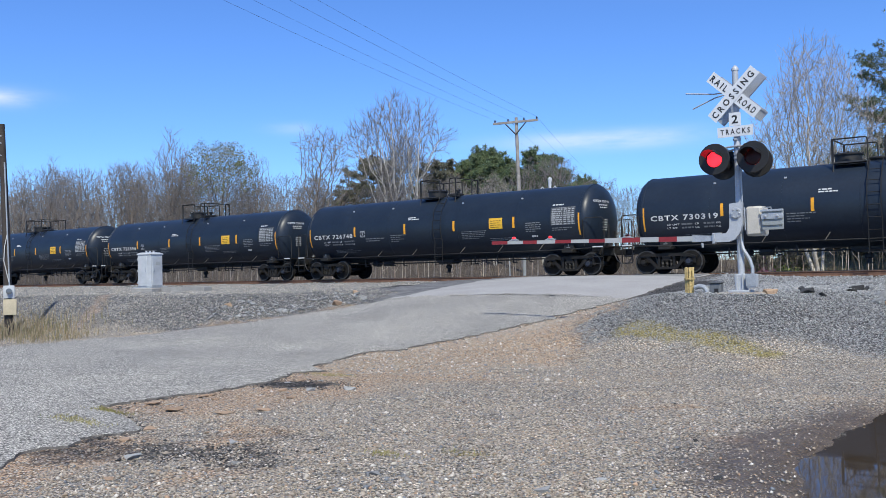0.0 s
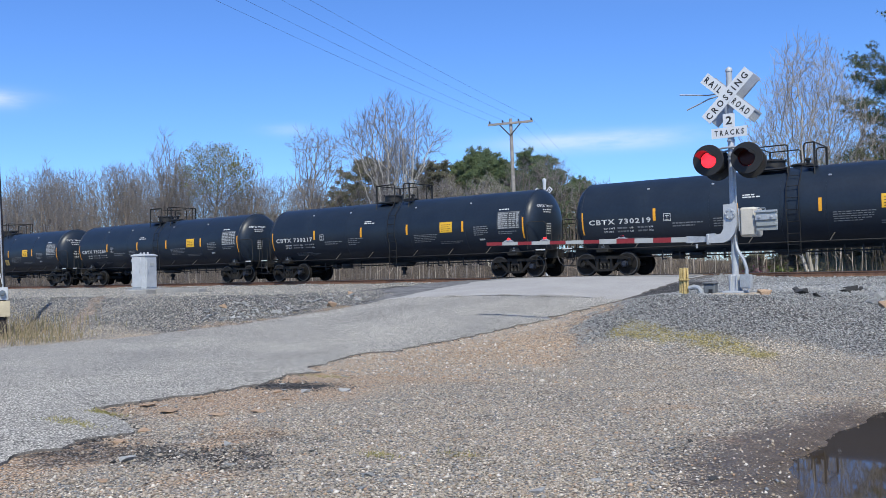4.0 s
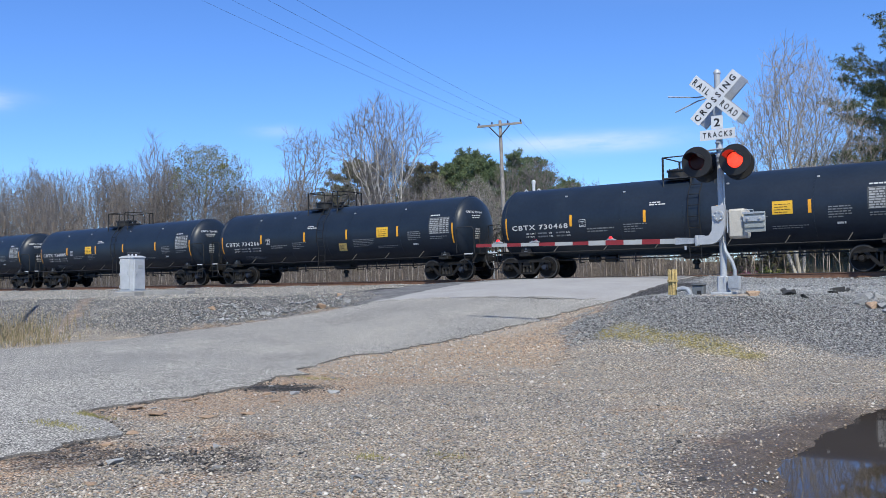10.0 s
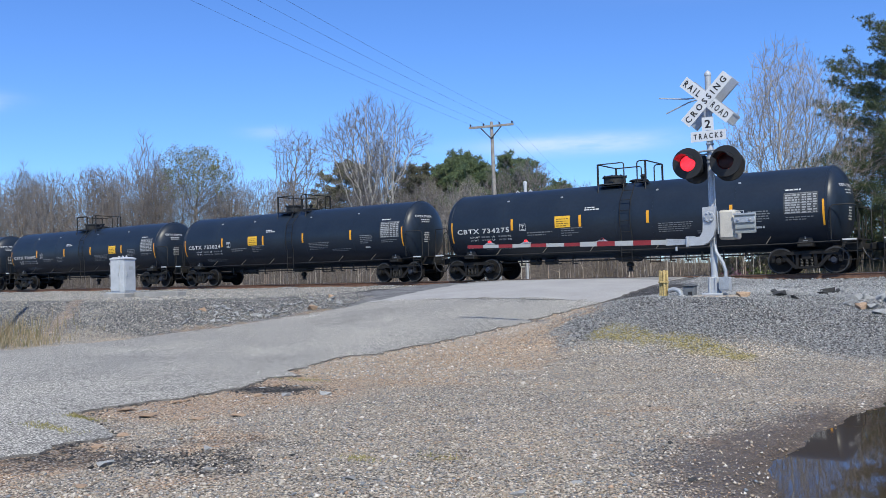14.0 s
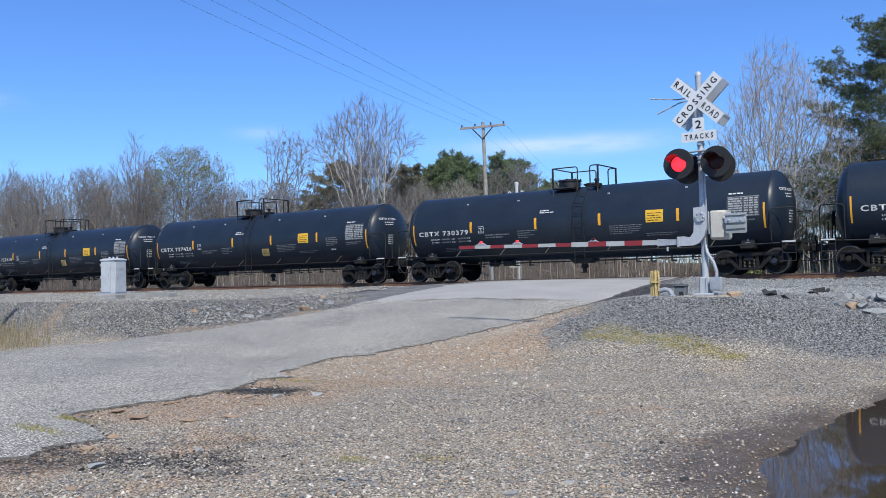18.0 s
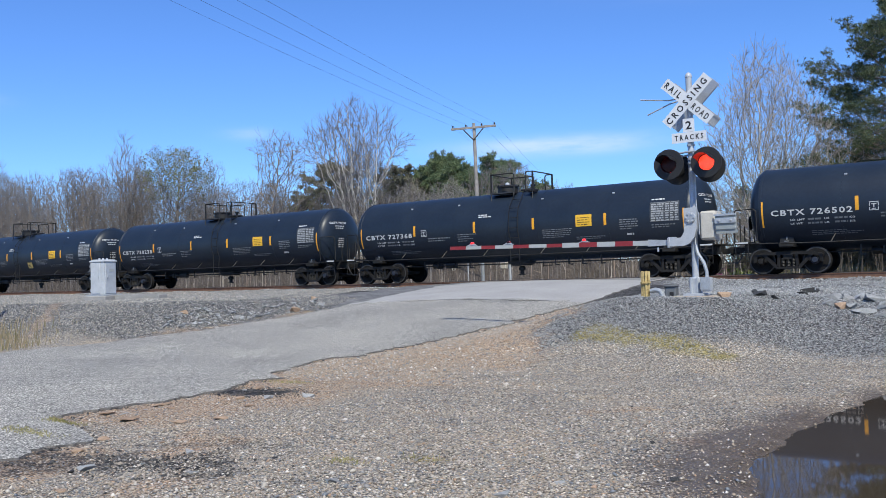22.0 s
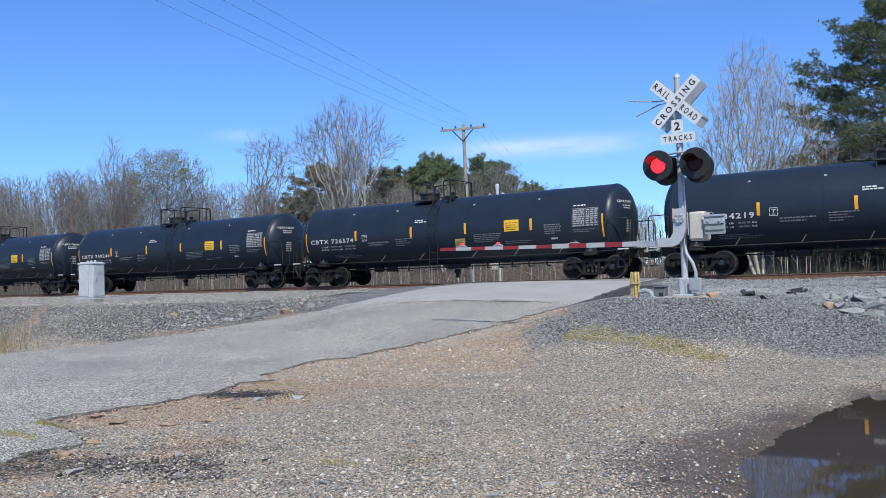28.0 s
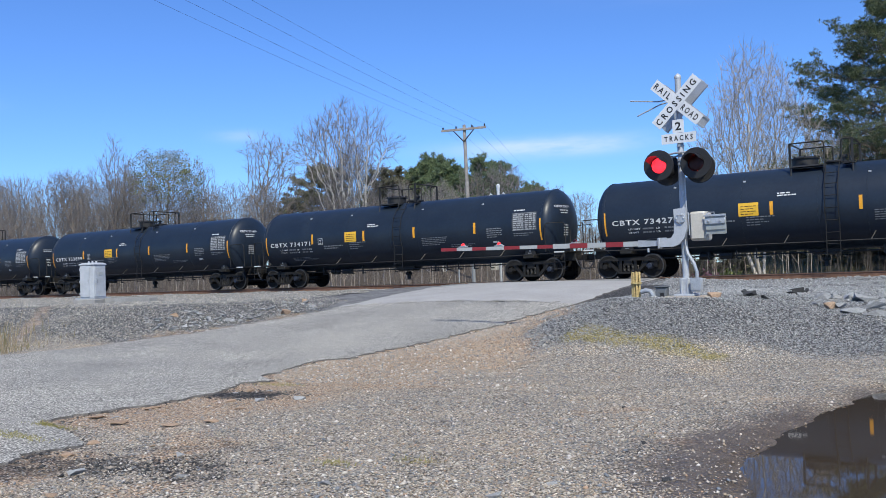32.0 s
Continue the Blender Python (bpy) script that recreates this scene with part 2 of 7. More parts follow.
# ---- geometry helpers ----
class Geo:
    """Collects vertices and faces of one mesh; faces carry a material slot."""

    def __init__(self):
        self.v, self.f, self.s = [], [], []

    def add(self, verts, faces, slot=0):
        k = len(self.v)
        self.v += [tuple(p) for p in verts]
        self.f += [tuple(i + k for i in q) for q in faces]
        self.s += [slot] * len(faces)
        return self

    def box(self, c, size, rot=None, slot=0, bevel=0.0):
        hx, hy, hz = size[0] / 2, size[1] / 2, size[2] / 2
        if bevel > 0:
            b = min(bevel, hx * 0.9, hy * 0.9)
            ring = [(-hx + b, -hy), (hx - b, -hy), (hx, -hy + b), (hx, hy - b), (hx - b, hy), (-hx + b, hy), (-hx, hy - b), (-hx, -hy + b)]
            bz = min(b, hz * 0.9)
            k = 1 - b / max(hx, hy) * 0.8
            pts = [(x * k, y * k, -hz) for x, y in ring] + [(x, y, -hz + bz) for x, y in ring] + [(x, y, hz - bz) for x, y in ring] + [(x * k, y * k, hz) for x, y in ring]
            fs = [tuple(range(7, -1, -1)), tuple(range(24, 32))]
            fs += [(r * 8 + i, r * 8 + (i + 1) % 8, r * 8 + 8 + (i + 1) % 8, r * 8 + 8 + i) for r in range(3) for i in range(8)]
        else:
            pts = [(x, y, z) for z in (-hz, hz) for x, y in ((-hx, -hy), (hx, -hy), (hx, hy), (-hx, hy))]
            fs = [(3, 2, 1, 0), (4, 5, 6, 7), (0, 1, 5, 4), (1, 2, 6, 5), (2, 3, 7, 6), (3, 0, 4, 7)]
        m = Matrix.Translation(c) @ (rot.to_4x4() if rot else Matrix())
        return self.add([m @ Vector(p) for p in pts], fs, slot)

    def tube(self, pts, r, seg=6, slot=0, cap=True):
        """A round bar through pts; r is one radius or one for each point."""
        pts = [Vector(p) for p in pts]
        rs = r if isinstance(r, (list, tuple)) else [r] * len(pts)
        verts, faces = [], []
        ref = None
        for i, p in enumerate(pts):
            d = (pts[min(i + 1, len(pts) - 1)] - pts[max(i - 1, 0)]).normalized()
            a = Vector((0, 0, 1)) if abs(d.z) < 0.9 else Vector((1, 0, 0))
            u = d.cross(a).normalized() if ref is None else (ref - d * ref.dot(d)).normalized()
            ref = u
            w = d.cross(u)
            verts += [p + (u * math.cos(2 * math.pi * k / seg) + w * math.sin(2 * math.pi * k / seg)) * rs[i] for k in range(seg)]
        for i in range(len(pts) - 1):
            faces += [(i * seg + k, i * seg + (k + 1) % seg, i * seg + seg + (k + 1) % seg, i * seg + seg + k) for k in range(seg)]
        if cap:
            faces += [tuple(range(seg - 1, -1, -1)), tuple(range((len(pts) - 1) * seg, len(pts) * seg))]
        return self.add(verts, faces, slot)

    def lathe(self, prof, axis='X', seg=32, at=(0, 0, 0), slot=0, caps=True):
        """Turns a profile of (along, radius) round an axis."""
        verts, faces = [], []
        for a, r in prof:
            for k in range(seg):
                c, s = math.cos(2 * math.pi * k / seg) * r, math.sin(2 * math.pi * k / seg) * r
                p = {'X': (a, c, s), 'Y': (s, a, c), 'Z': (c, s, a)}[axis]
                verts.append((p[0] + at[0], p[1] + at[1], p[2] + at[2]))
        for i in range(len(prof) - 1):
            faces += [(i * seg + k, i * seg + (k + 1) % seg, i * seg + seg + (k + 1) % seg, i * seg + seg + k) for k in range(seg)]
        if caps:
            faces += [tuple(range(seg - 1, -1, -1)), tuple(range((len(prof) - 1) * seg, len(prof) * seg))]
        return self.add(verts, faces, slot)

    def prism(self, poly, depth, m=None, slot=0):
        """A polygon in x and z, given a depth along y."""
        n = len(poly)
        pts = [Vector((x, -depth / 2, z)) for x, z in poly] + [Vector((x, depth / 2, z)) for x, z in poly]
        if m:
            pts = [m @ p for p in pts]
        fs = [tuple(range(n)), tuple(range(2 * n - 1, n - 1, -1))] + [((i + 1) % n, i, n + i, n + (i + 1) % n) for i in range(n)]
        return self.add(pts, fs, slot)

    def mesh(self, name, mats, angle=35):
        me = bpy.data.meshes.new(name)
        me.from_pydata(self.v, [], self.f)
        for m in (mats if isinstance(mats, (list, tuple)) else [mats]):
            me.materials.append(m)
        me.polygons.foreach_set("material_index", self.s)
        if angle:
            me.shade_smooth()
            me.set_sharp_from_angle(angle=radians(angle))
        me.validate()
        me.update()
        return me


def thing(name, label, category, at=(0, 0, 0), rz=0.0, group=""):
    ob = new(name)
    ob.empty_display_size = 0.2
    ob.matrix_basis = pose(*at, 0, 0, rz)
    return tagged(ob, label, category, group)


def part(name, geo, mats, parent, label="", angle=35, m=None):
    """One mesh object under a thing or under a part."""
    me = geo.mesh(name, mats, angle) if isinstance(geo, Geo) else geo
    ob = new(name, me)
    ob.parent = parent
    if m is not None:
        ob.matrix_basis = m
    if label:
        ob["label"] = label
    return ob


def text_mesh(body, size, mat, width=0.0, depth=0.0, bend=None, space=1.0):
    """Lettering with the built-in font, in the x z plane, facing -y. width: the length to which it is drawn out."""
    cu = bpy.data.curves.new("lettering", 'FONT')
    cu.body, cu.size, cu.resolution_u, cu.extrude, cu.offset, cu.space_character = body, size, 2, depth, size * 0.024, space
    ob = new("lettering", cu)
    me = bpy.data.meshes.new_from_object(ob)
    bpy.data.objects.remove(ob)
    xs = [v.co.x for v in me.vertices]
    k = width / (max(xs) - min(xs)) if width else 1.0
    x0 = min(xs)
    for v in me.vertices:
        x, z = (v.co.x - x0) * k, v.co.y
        v.co = bend(x, z) if bend else Vector((x, -v.co.z, z))
    me.materials.clear()
    me.materials.append(mat)
    return me


def soft(a, b, x):
    t = np.clip((np.asarray(x, float) - a) / (np.asarray(b, float) - a), 0, 1)
    return t * t * (3 - 2 * t)


def lumps(x, y, s, seed=0.0):
    """Cheap smooth unevenness between -1 and 1."""
    x, y = np.asarray(x, float), np.asarray(y, float)
    return (np.sin(x * s + seed) * np.cos(y * s * 1.13 - seed * 2.1) + 0.6 * np.sin(x * s * 2.3 + y * s * 1.7 + seed * 3.3)
            + 0.4 * np.cos(x * s * 4.1 - y * s * 3.7 + seed * 1.7)) / 2.0


# ---- the lie of the land ----
def road_z(y):
    return np.interp(y, [-60, 8, 11.5, 14, 16.5, 19, 21, 24, 27, 31, 34.5, 38, 45, 60], [-1.5, -1.36, -1.30, -1.2, -1.0, -0.7, -0.42, -0.2, -0.09, -0.03, -0.03, -0.25, -0.85, -0.75])


def road_left(y):
    return np.interp(y, [-60, 0, 5, 9, 11.7, 14, 16.7, 19.6, 21, 25, 29, 31, 36, 60, 200], [-70, -27, -24, -22.4, -21.3, -20.2, -18.9, -17.4, -17.1, -17.8, -19.0, -19.6, -20.5, -26, -70])


def road_right(y):
    return np.interp(y, [-60, 0, 4.4, 4.87, 5.73, 5.99, 6.21, 6.4, 6.8, 7.3, 7.85, 8.84, 9.3, 9.95, 10.55, 11.0, 11.6, 12.5, 13.3, 14.2, 15.0, 16, 18.2, 19.5, 21, 24, 29, 33, 36, 60, 200],
                     [-40, -5.5, -8.3, -8.5, -8.62, -9.0, -9.65, -10.15, -10.42, -10.45, -10.36, -10.22, -10.38, -10.6, -10.45, -10.95, -11.35, -11.4, -11.25, -10.95, -10.78, -10.65, -10.15, -9.8, -9.4, -9.7, -10.6, -11.6, -12.4, -18, -60])


def puddle_in(x, y):
    """Below 1 inside the puddle."""
    edge = np.interp(y, [1.5, 3, 3.6, 5, 6.4, 7.2, 7.7, 8.5, 9.7, 11.3, 12.6, 13.3, 13.8, 14.2], [9, 4, 0.2, -1.1, -1.67, -1.9, -2.0, -1.98, -1.94, -1.77, -1.52, -1.0, 1.0, 9])
    s = np.minimum(x - edge + 0.07 * lumps(x, y, 4.0, 6.0) + 0.03 * lumps(x, y, 11.0, 2.0), 6.0 - x)
    return 1 - s / 1.3


WATER_Z = -1.375


def land(x, y):
    x, y = np.asarray(x, float), np.asarray(y, float)
    yy = y + 0.5 * lumps(x, y * 0.3, 0.35, 1.0) - 1.1 * soft(-4.0, -1.5, x) * soft(18, 15, y)
    berm = np.interp(yy, [-2000, 12.6, 13.8, 15.0, 16.4, 29.8, 31.0, 34.5, 36.5, 39, 46, 58, 75, 3000], [-1.33, -1.3, -1.15, -0.72, -0.28, -0.25, -0.21, -0.21, -0.6, -0.8, -0.6, 0.9, 1.7, 2.2])
    berm = berm + 0.03 * lumps(x, y, 0.9, 2.0) * soft(17, 10, np.abs(y - 24) - 0) + 0.02 * lumps(x, y, 2.1, 4.0) * (np.abs(y - TRACK_Y) > 2.2)
    low = np.interp(y, [-2000, 14.4, 15.6, 16.6, 18.0, 19.5, 22, 26, 29.8], [-1.33, -1.3, -1.26, -1.04, -0.64, -0.47, -0.34, -0.27, -0.25])
    east = soft(-5.0, -3.0, x) * soft(29.8, 27, y)
    berm = berm * (1 - east) + (low + 0.02 * lumps(x, y, 2.1, 4.0)) * east
    out = np.maximum(road_left(y) - x, x - road_right(y))
    w = soft(0.0, np.where(x > road_right(y), 3.8, 2.6), out)
    z = (road_z(y) - 0.035) * (1 - w) + berm * w
    return z - 0.17 * soft(1.25, 0.75, puddle_in(x, y))


def axis(parts):
    out = []
    for a, b, n in parts:
        out += list(np.linspace(a, b, n, endpoint=False))
    return np.array(out + [parts[-1][1]])


def sheet(name, xs, ys, z, mat, attrs=None):
    X, Y = np.meshgrid(xs, ys)
    Z = z(X, Y)
    nx, ny = len(xs), len(ys)
    me = bpy.data.meshes.new(name)
    i = np.arange(nx * ny).reshape(ny, nx)
    quads = np.stack([i[:-1, :-1], i[:-1, 1:], i[1:, 1:], i[1:, :-1]], -1).reshape(-1, 4)
    me.from_pydata(np.stack([X, Y, Z], -1).reshape(-1, 3).tolist(), [], quads.tolist())
    for key, fn in (attrs or {}).items():
        at = me.attributes.new(key, 'FLOAT', 'POINT')
        at.data.foreach_set("value", np.clip(fn(X, Y), 0, 1).ravel().astype(np.float32))
    me.shade_smooth()
    me.materials.append(mat)
    return new(name, me)


def clay_at(x, y):
    d = x - road_right(y)
    n = lumps(x, y, 1.3, 5.0) * 0.35 + lumps(x, y, 3.7, 2.0) * 0.2
    a = soft(1.5, 0.6, (d + n * 1.8) / np.interp(y, [8, 11, 13, 14.6, 17, 20], [3.2, 3.8, 3.8, 2.9, 2.4, 1.7])) * soft(8.6, 11.0, y + n) * soft(22, 18, y + n)
    b = soft(3.6, 1.4, d + n) * soft(6.0, 6.8, y) * soft(11.0, 10.2, y) * 0.9
    c = soft(0.55, 0.8, lumps(x, y, 0.55, 9.0) + n) * soft(13, 10, y) * 0.7
    e = soft(1.6, 0.2, d + n) * soft(6.0, 5.0, y)
    t = np.clip((x + 24.0) / -5.0, 0, 1)
    ramp = soft(1.0, 0.2, np.abs(y - 14.2 - 5.0 * t) / 0.8 + n) * soft(-22.5, -24, x) * soft(-31, -29, x) * 0.5
    strip = soft(0.9, 0.2, (road_left(y) - x) / 1.0 + n) * (road_left(y) - x > -0.3) * soft(9, 11, y) * soft(22, 20, y) * 0.45
    return np.maximum.reduce([np.maximum.reduce([a, b, c, e]) * (d > -0.3), ramp, strip])


def wet_at(x, y):
    return soft(2.0, 1.15, puddle_in(x, y) + 0.22 * lumps(x, y, 1.6, 3.0) + 0.5 * soft(8.5, 11, y))


def dark_at(x, y):
    n = lumps(x, y, 2.3, 7.0) * 0.5
    a = soft(0.95, 0.3, np.hypot((x + 9.55) / 1.15, (y - 9.2) / 0.60) + n * 0.6) * 0.85
    t = np.clip((x + 8.3) / 2.7, 0, 1)
    b = soft(1.0, 0.25, np.hypot(x + 8.3 - 2.7 * t, y - 4.95 - 0.15 * t) / (0.85 - 0.3 * t) + n * 1.5) * 0.58
    t = np.clip((x + 8.6) / 2.6, 0, 1)
    s = soft(1.0, 0.3, np.hypot(x + 8.6 - 2.6 * t, y - 5.5 - 0.7 * t) / 0.22 + n * 0.8) * 0.45
    c = soft(1.0, 0.5, np.hypot((x + 20.6) / 2.6, (y - 26.5) / 4.4) + n * 0.25) * 0.7
    e = soft(1.0, 0.5, np.hypot((x + 9.2) / 1.0, (y - 23.2) / 3.6) + n * 0.25) * 0.7
    return np.maximum.reduce([a, b, s, c, e])


def litter_at(x, y):
    return soft(38, 41, y)


def ballast_at(x, y):
    return soft(13.4, 15.0, y + 0.5 * lumps(x, y, 0.8, 3.0) - 1.5 * soft(-5.0, -3.0, x)) * soft(40, 37, y)


def moss_at(x, y):
    t = np.clip((x + 6.7) / 2.5, 0, 1)
    a = soft(1.0, 0.3, np.hypot(x + 6.7 - 2.5 * t, y - 14.8 + 0.75 * t) / (0.55 - 0.2 * t) + 0.4 * lumps(x, y, 2.6, 1.0)) * 0.8
    b = soft(1.0, 0.3, np.hypot((x + 4.4) / 0.3, (y - 6.1) / 0.15) + 0.3 * lumps(x, y, 5, 2.0))
    c = soft(0.9, 0.3, np.abs(x - road_left(y) + 0.5) / 0.7 + 0.3 * lumps(x, y, 1.4, 2.0)) * soft(24, 20, y) * 0.22
    d = soft(1.0, 0.4, np.minimum(np.hypot((x + 9.45) / 0.3, (y - 5.4) / 0.14), np.hypot((x + 9.4) / 0.3, (y - 6.05) / 0.12)) + 0.3 * lumps(x, y, 6, 2.0))
    return np.maximum.reduce([a, b, c, d]) + soft(38, 42, y) * soft(80, 70, y) * soft(-26, -20, x) * soft(-4, -9, x)


def ground_material():
    m = bpy.data.materials.new("gravel_ground")
    m.use_nodes = True
    n, l = m.node_tree.nodes, m.node_tree.links
    b = n["Principled BSDF"]
    coord = n.new("ShaderNodeTexCoord")

    def att(name):
        a = n.new("ShaderNodeAttribute")
        a.attribute_name = name
        return a.outputs["Fac"]

    def vor(scale):
        v = n.new("ShaderNodeTexVoronoi")
        v.inputs["Scale"].default_value = scale
        l.new(coord.outputs["Object"], v.inputs["Vector"])
        return v

    def noi(scale, detail=4):
        v = n.new("ShaderNodeTexNoise")
        v.inputs["Scale"].default_value, v.inputs["Detail"].default_value = scale, detail
        l.new(coord.outputs["Object"], v.inputs["Vector"])
        return v

    def mixc(fac, a, c, mode='MIX'):
        x = n.new("ShaderNodeMixRGB")
        x.blend_type = mode
        for k, s in ((0, fac), (1, a), (2, c)):
            if isinstance(s, (tuple, float, int)):
                x.inputs[k].default_value = (*s, 1) if isinstance(s, tuple) else s
            else:
                l.new(s, x.inputs[k])
        return x.outputs["Color"]

    def ramp(src, stops, interp='LINEAR'):
        r = n.new("ShaderNodeValToRGB")
        r.color_ramp.interpolation = interp
        els = r.color_ramp.elements
        while len(els) < len(stops):
            els.new(0.5)
        for e, (p, c) in zip(els, stops):
            e.position, e.color = p, (*c, 1)
        l.new(src, r.inputs["Fac"])
        return r.outputs["Color"]

    stone, coarse = vor(38), vor(22)
    sep, sep2 = n.new("ShaderNodeSeparateColor"), n.new("ShaderNodeSeparateColor")
    l.new(stone.outputs["Color"], sep.inputs["Color"])
    l.new(coarse.outputs["Color"], sep2.inputs["Color"])
    gravel = ramp(sep.outputs[0], [(0, (0.33, 0.285, 0.23)), (0.25, (0.44, 0.39, 0.32)), (0.5, (0.34, 0.33, 0.31)), (0.68, (0.54, 0.49, 0.415)), (0.82, (0.24, 0.26, 0.275)), (0.94, (0.74, 0.69, 0.61))], 'CONSTANT')
    bal = ramp(sep2.outputs[0], [(0, (0.21, 0.214, 0.218)), (0.3, (0.26, 0.262, 0.26)), (0.55, (0.165, 0.17, 0.174)), (0.72, (0.32, 0.31, 0.29)), (0.92, (0.43, 0.41, 0.385))], 'CONSTANT')
    clay = ramp(sep.outputs[1], [(0, (0.50, 0.34, 0.215)), (0.32, (0.43, 0.30, 0.195)), (0.5, (0.54, 0.41, 0.28)), (0.75, (0.38, 0.34, 0.29)), (0.88, (0.60, 0.51, 0.41))], 'CONSTANT')
    moss = ramp(noi(9).outputs["Fac"], [(0.3, (0.25, 0.215, 0.075)), (0.5, (0.34, 0.285, 0.12)), (0.65, (0.40, 0.34, 0.21))])
    patch = noi(0.8, 5)
    col = mixc(1.0, gravel, ramp(patch.outputs["Fac"], [(0.3, (0.84, 0.835, 0.82)), (0.5, (1.02, 0.99, 0.94)), (0.7, (1.20, 1.11, 0.99))]), 'MULTIPLY')
    fray = n.new("ShaderNodeMath")
    fray.operation = 'MULTIPLY_ADD'
    fray.inputs[1].default_value, fray.inputs[2].default_value = 0.9, -0.45
    l.new(noi(5, 5).outputs["Fac"], fray.inputs[0])

    def frayed(name):
        a = att(name)
        k = n.new("ShaderNodeMath")
        k.operation = 'ADD'
        l.new(a, k.inputs[0])
        l.new(fray.outputs[0], k.inputs[1])
        mr = n.new("ShaderNodeMapRange")
        mr.inputs["From Min"].default_value, mr.inputs["From Max"].default_value = 0.25, 0.75
        l.new(k.outputs[0], mr.inputs["Value"])
        return mr.outputs["Result"]

    # ballast stones brightened at their middles, shade between them painted into the colour
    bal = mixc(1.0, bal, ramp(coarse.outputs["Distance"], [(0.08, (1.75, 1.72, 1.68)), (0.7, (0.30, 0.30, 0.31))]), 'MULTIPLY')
    col = mixc(frayed("ballast"), col, bal)
    col = mixc(frayed("clay"), col, clay)
    col = mixc(frayed("dark"), col, ramp(sep.outputs[2], [(0, (0.035, 0.034, 0.034)), (0.6, (0.07, 0.066, 0.062)), (0.88, (0.2, 0.19, 0.18))], 'CONSTANT'))
    col = mixc(att("litter"), col, ramp(noi(3.0, 6).outputs["Fac"], [(0.3, (0.08, 0.064, 0.05)), (0.5, (0.13, 0.105, 0.08)), (0.7, (0.20, 0.165, 0.13))]))
    col = mixc(frayed("moss"), col, moss)
    # finer stones likewise: crevice shade painted as a darkening towards each cell's edge
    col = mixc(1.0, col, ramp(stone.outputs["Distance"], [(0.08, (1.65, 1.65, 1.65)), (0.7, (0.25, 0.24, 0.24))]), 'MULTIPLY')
    col = mixc(att("wet"), col, (0.38, 0.33, 0.29), 'MULTIPLY')
    col = mixc(ramp(att("wet"), [(0.3, (0, 0, 0)), (0.9, (0.6, 0.6, 0.6))]), col, ramp(noi(4.0, 6).outputs["Fac"], [(0.3, (0.082, 0.062, 0.045)), (0.7, (0.165, 0.130, 0.098))]))
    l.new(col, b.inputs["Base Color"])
    rr = n.new("ShaderNodeMapRange")
    rr.inputs["To Min"].default_value, rr.inputs["To Max"].default_value = 0.92, 0.30
    l.new(att("wet"), rr.inputs["Value"])
    l.new(rr.outputs["Result"], b.inputs["Roughness"])
    b.inputs["Specular IOR Level"].default_value = 0.3
    hm = mixc(att("ballast"), stone.outputs["Distance"], coarse.outputs["Distance"])
    bp = n.new("ShaderNodeBump")
    bp.invert = True
    bp.inputs["Strength"].default_value, bp.inputs["Distance"].default_value = 0.8, 0.03
    l.new(hm, bp.inputs["Height"])
    l.new(bp.outputs["Normal"], b.inputs["Normal"])
    return m


GROUND = ground_material()
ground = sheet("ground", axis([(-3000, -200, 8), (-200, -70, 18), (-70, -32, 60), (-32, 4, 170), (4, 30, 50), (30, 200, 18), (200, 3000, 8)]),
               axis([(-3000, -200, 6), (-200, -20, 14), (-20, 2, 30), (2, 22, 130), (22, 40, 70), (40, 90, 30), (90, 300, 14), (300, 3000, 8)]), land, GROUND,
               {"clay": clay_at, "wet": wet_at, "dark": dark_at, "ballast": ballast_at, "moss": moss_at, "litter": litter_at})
tagged(ground, "tan and grey gravel ground with clay, moss and damp patches", "ground", kind="structure")


# ---- puddle ----
def make_puddle():
    m = bpy.data.materials.new("muddy_water")
    m.use_nodes = True
    n, l = m.node_tree.nodes, m.node_tree.links
    b = n["Principled BSDF"]
    b.inputs["Base Color"].default_value, b.inputs["Roughness"].default_value = (0.050, 0.037, 0.025, 1), 0.03
    b.inputs["IOR"].default_value = 1.33
    noi, bp = n.new("ShaderNodeTexNoise"), n.new("ShaderNodeBump")
    noi.inputs["Scale"].default_value = 3.0
    bp.inputs["Strength"].default_value, bp.inputs["Distance"].default_value = 0.02, 0.02
    l.new(noi.outputs["Fac"], bp.inputs["Height"])
    l.new(bp.outputs["Normal"], b.inputs["Normal"])
    g = Geo()
    k = 72
    ring = [(1.6 + 4.8 * math.cos(2 * math.pi * i / k), 7.7 + 7.0 * math.sin(2 * math.pi * i / k), WATER_Z) for i in range(k)]
    g.add(ring, [tuple(range(k))])
    ob = new("water", g.mesh("water", m))
    tagged(ob, "still brown puddle on the gravel mirroring trees and wagons", "puddle", kind="structure")


make_puddle()


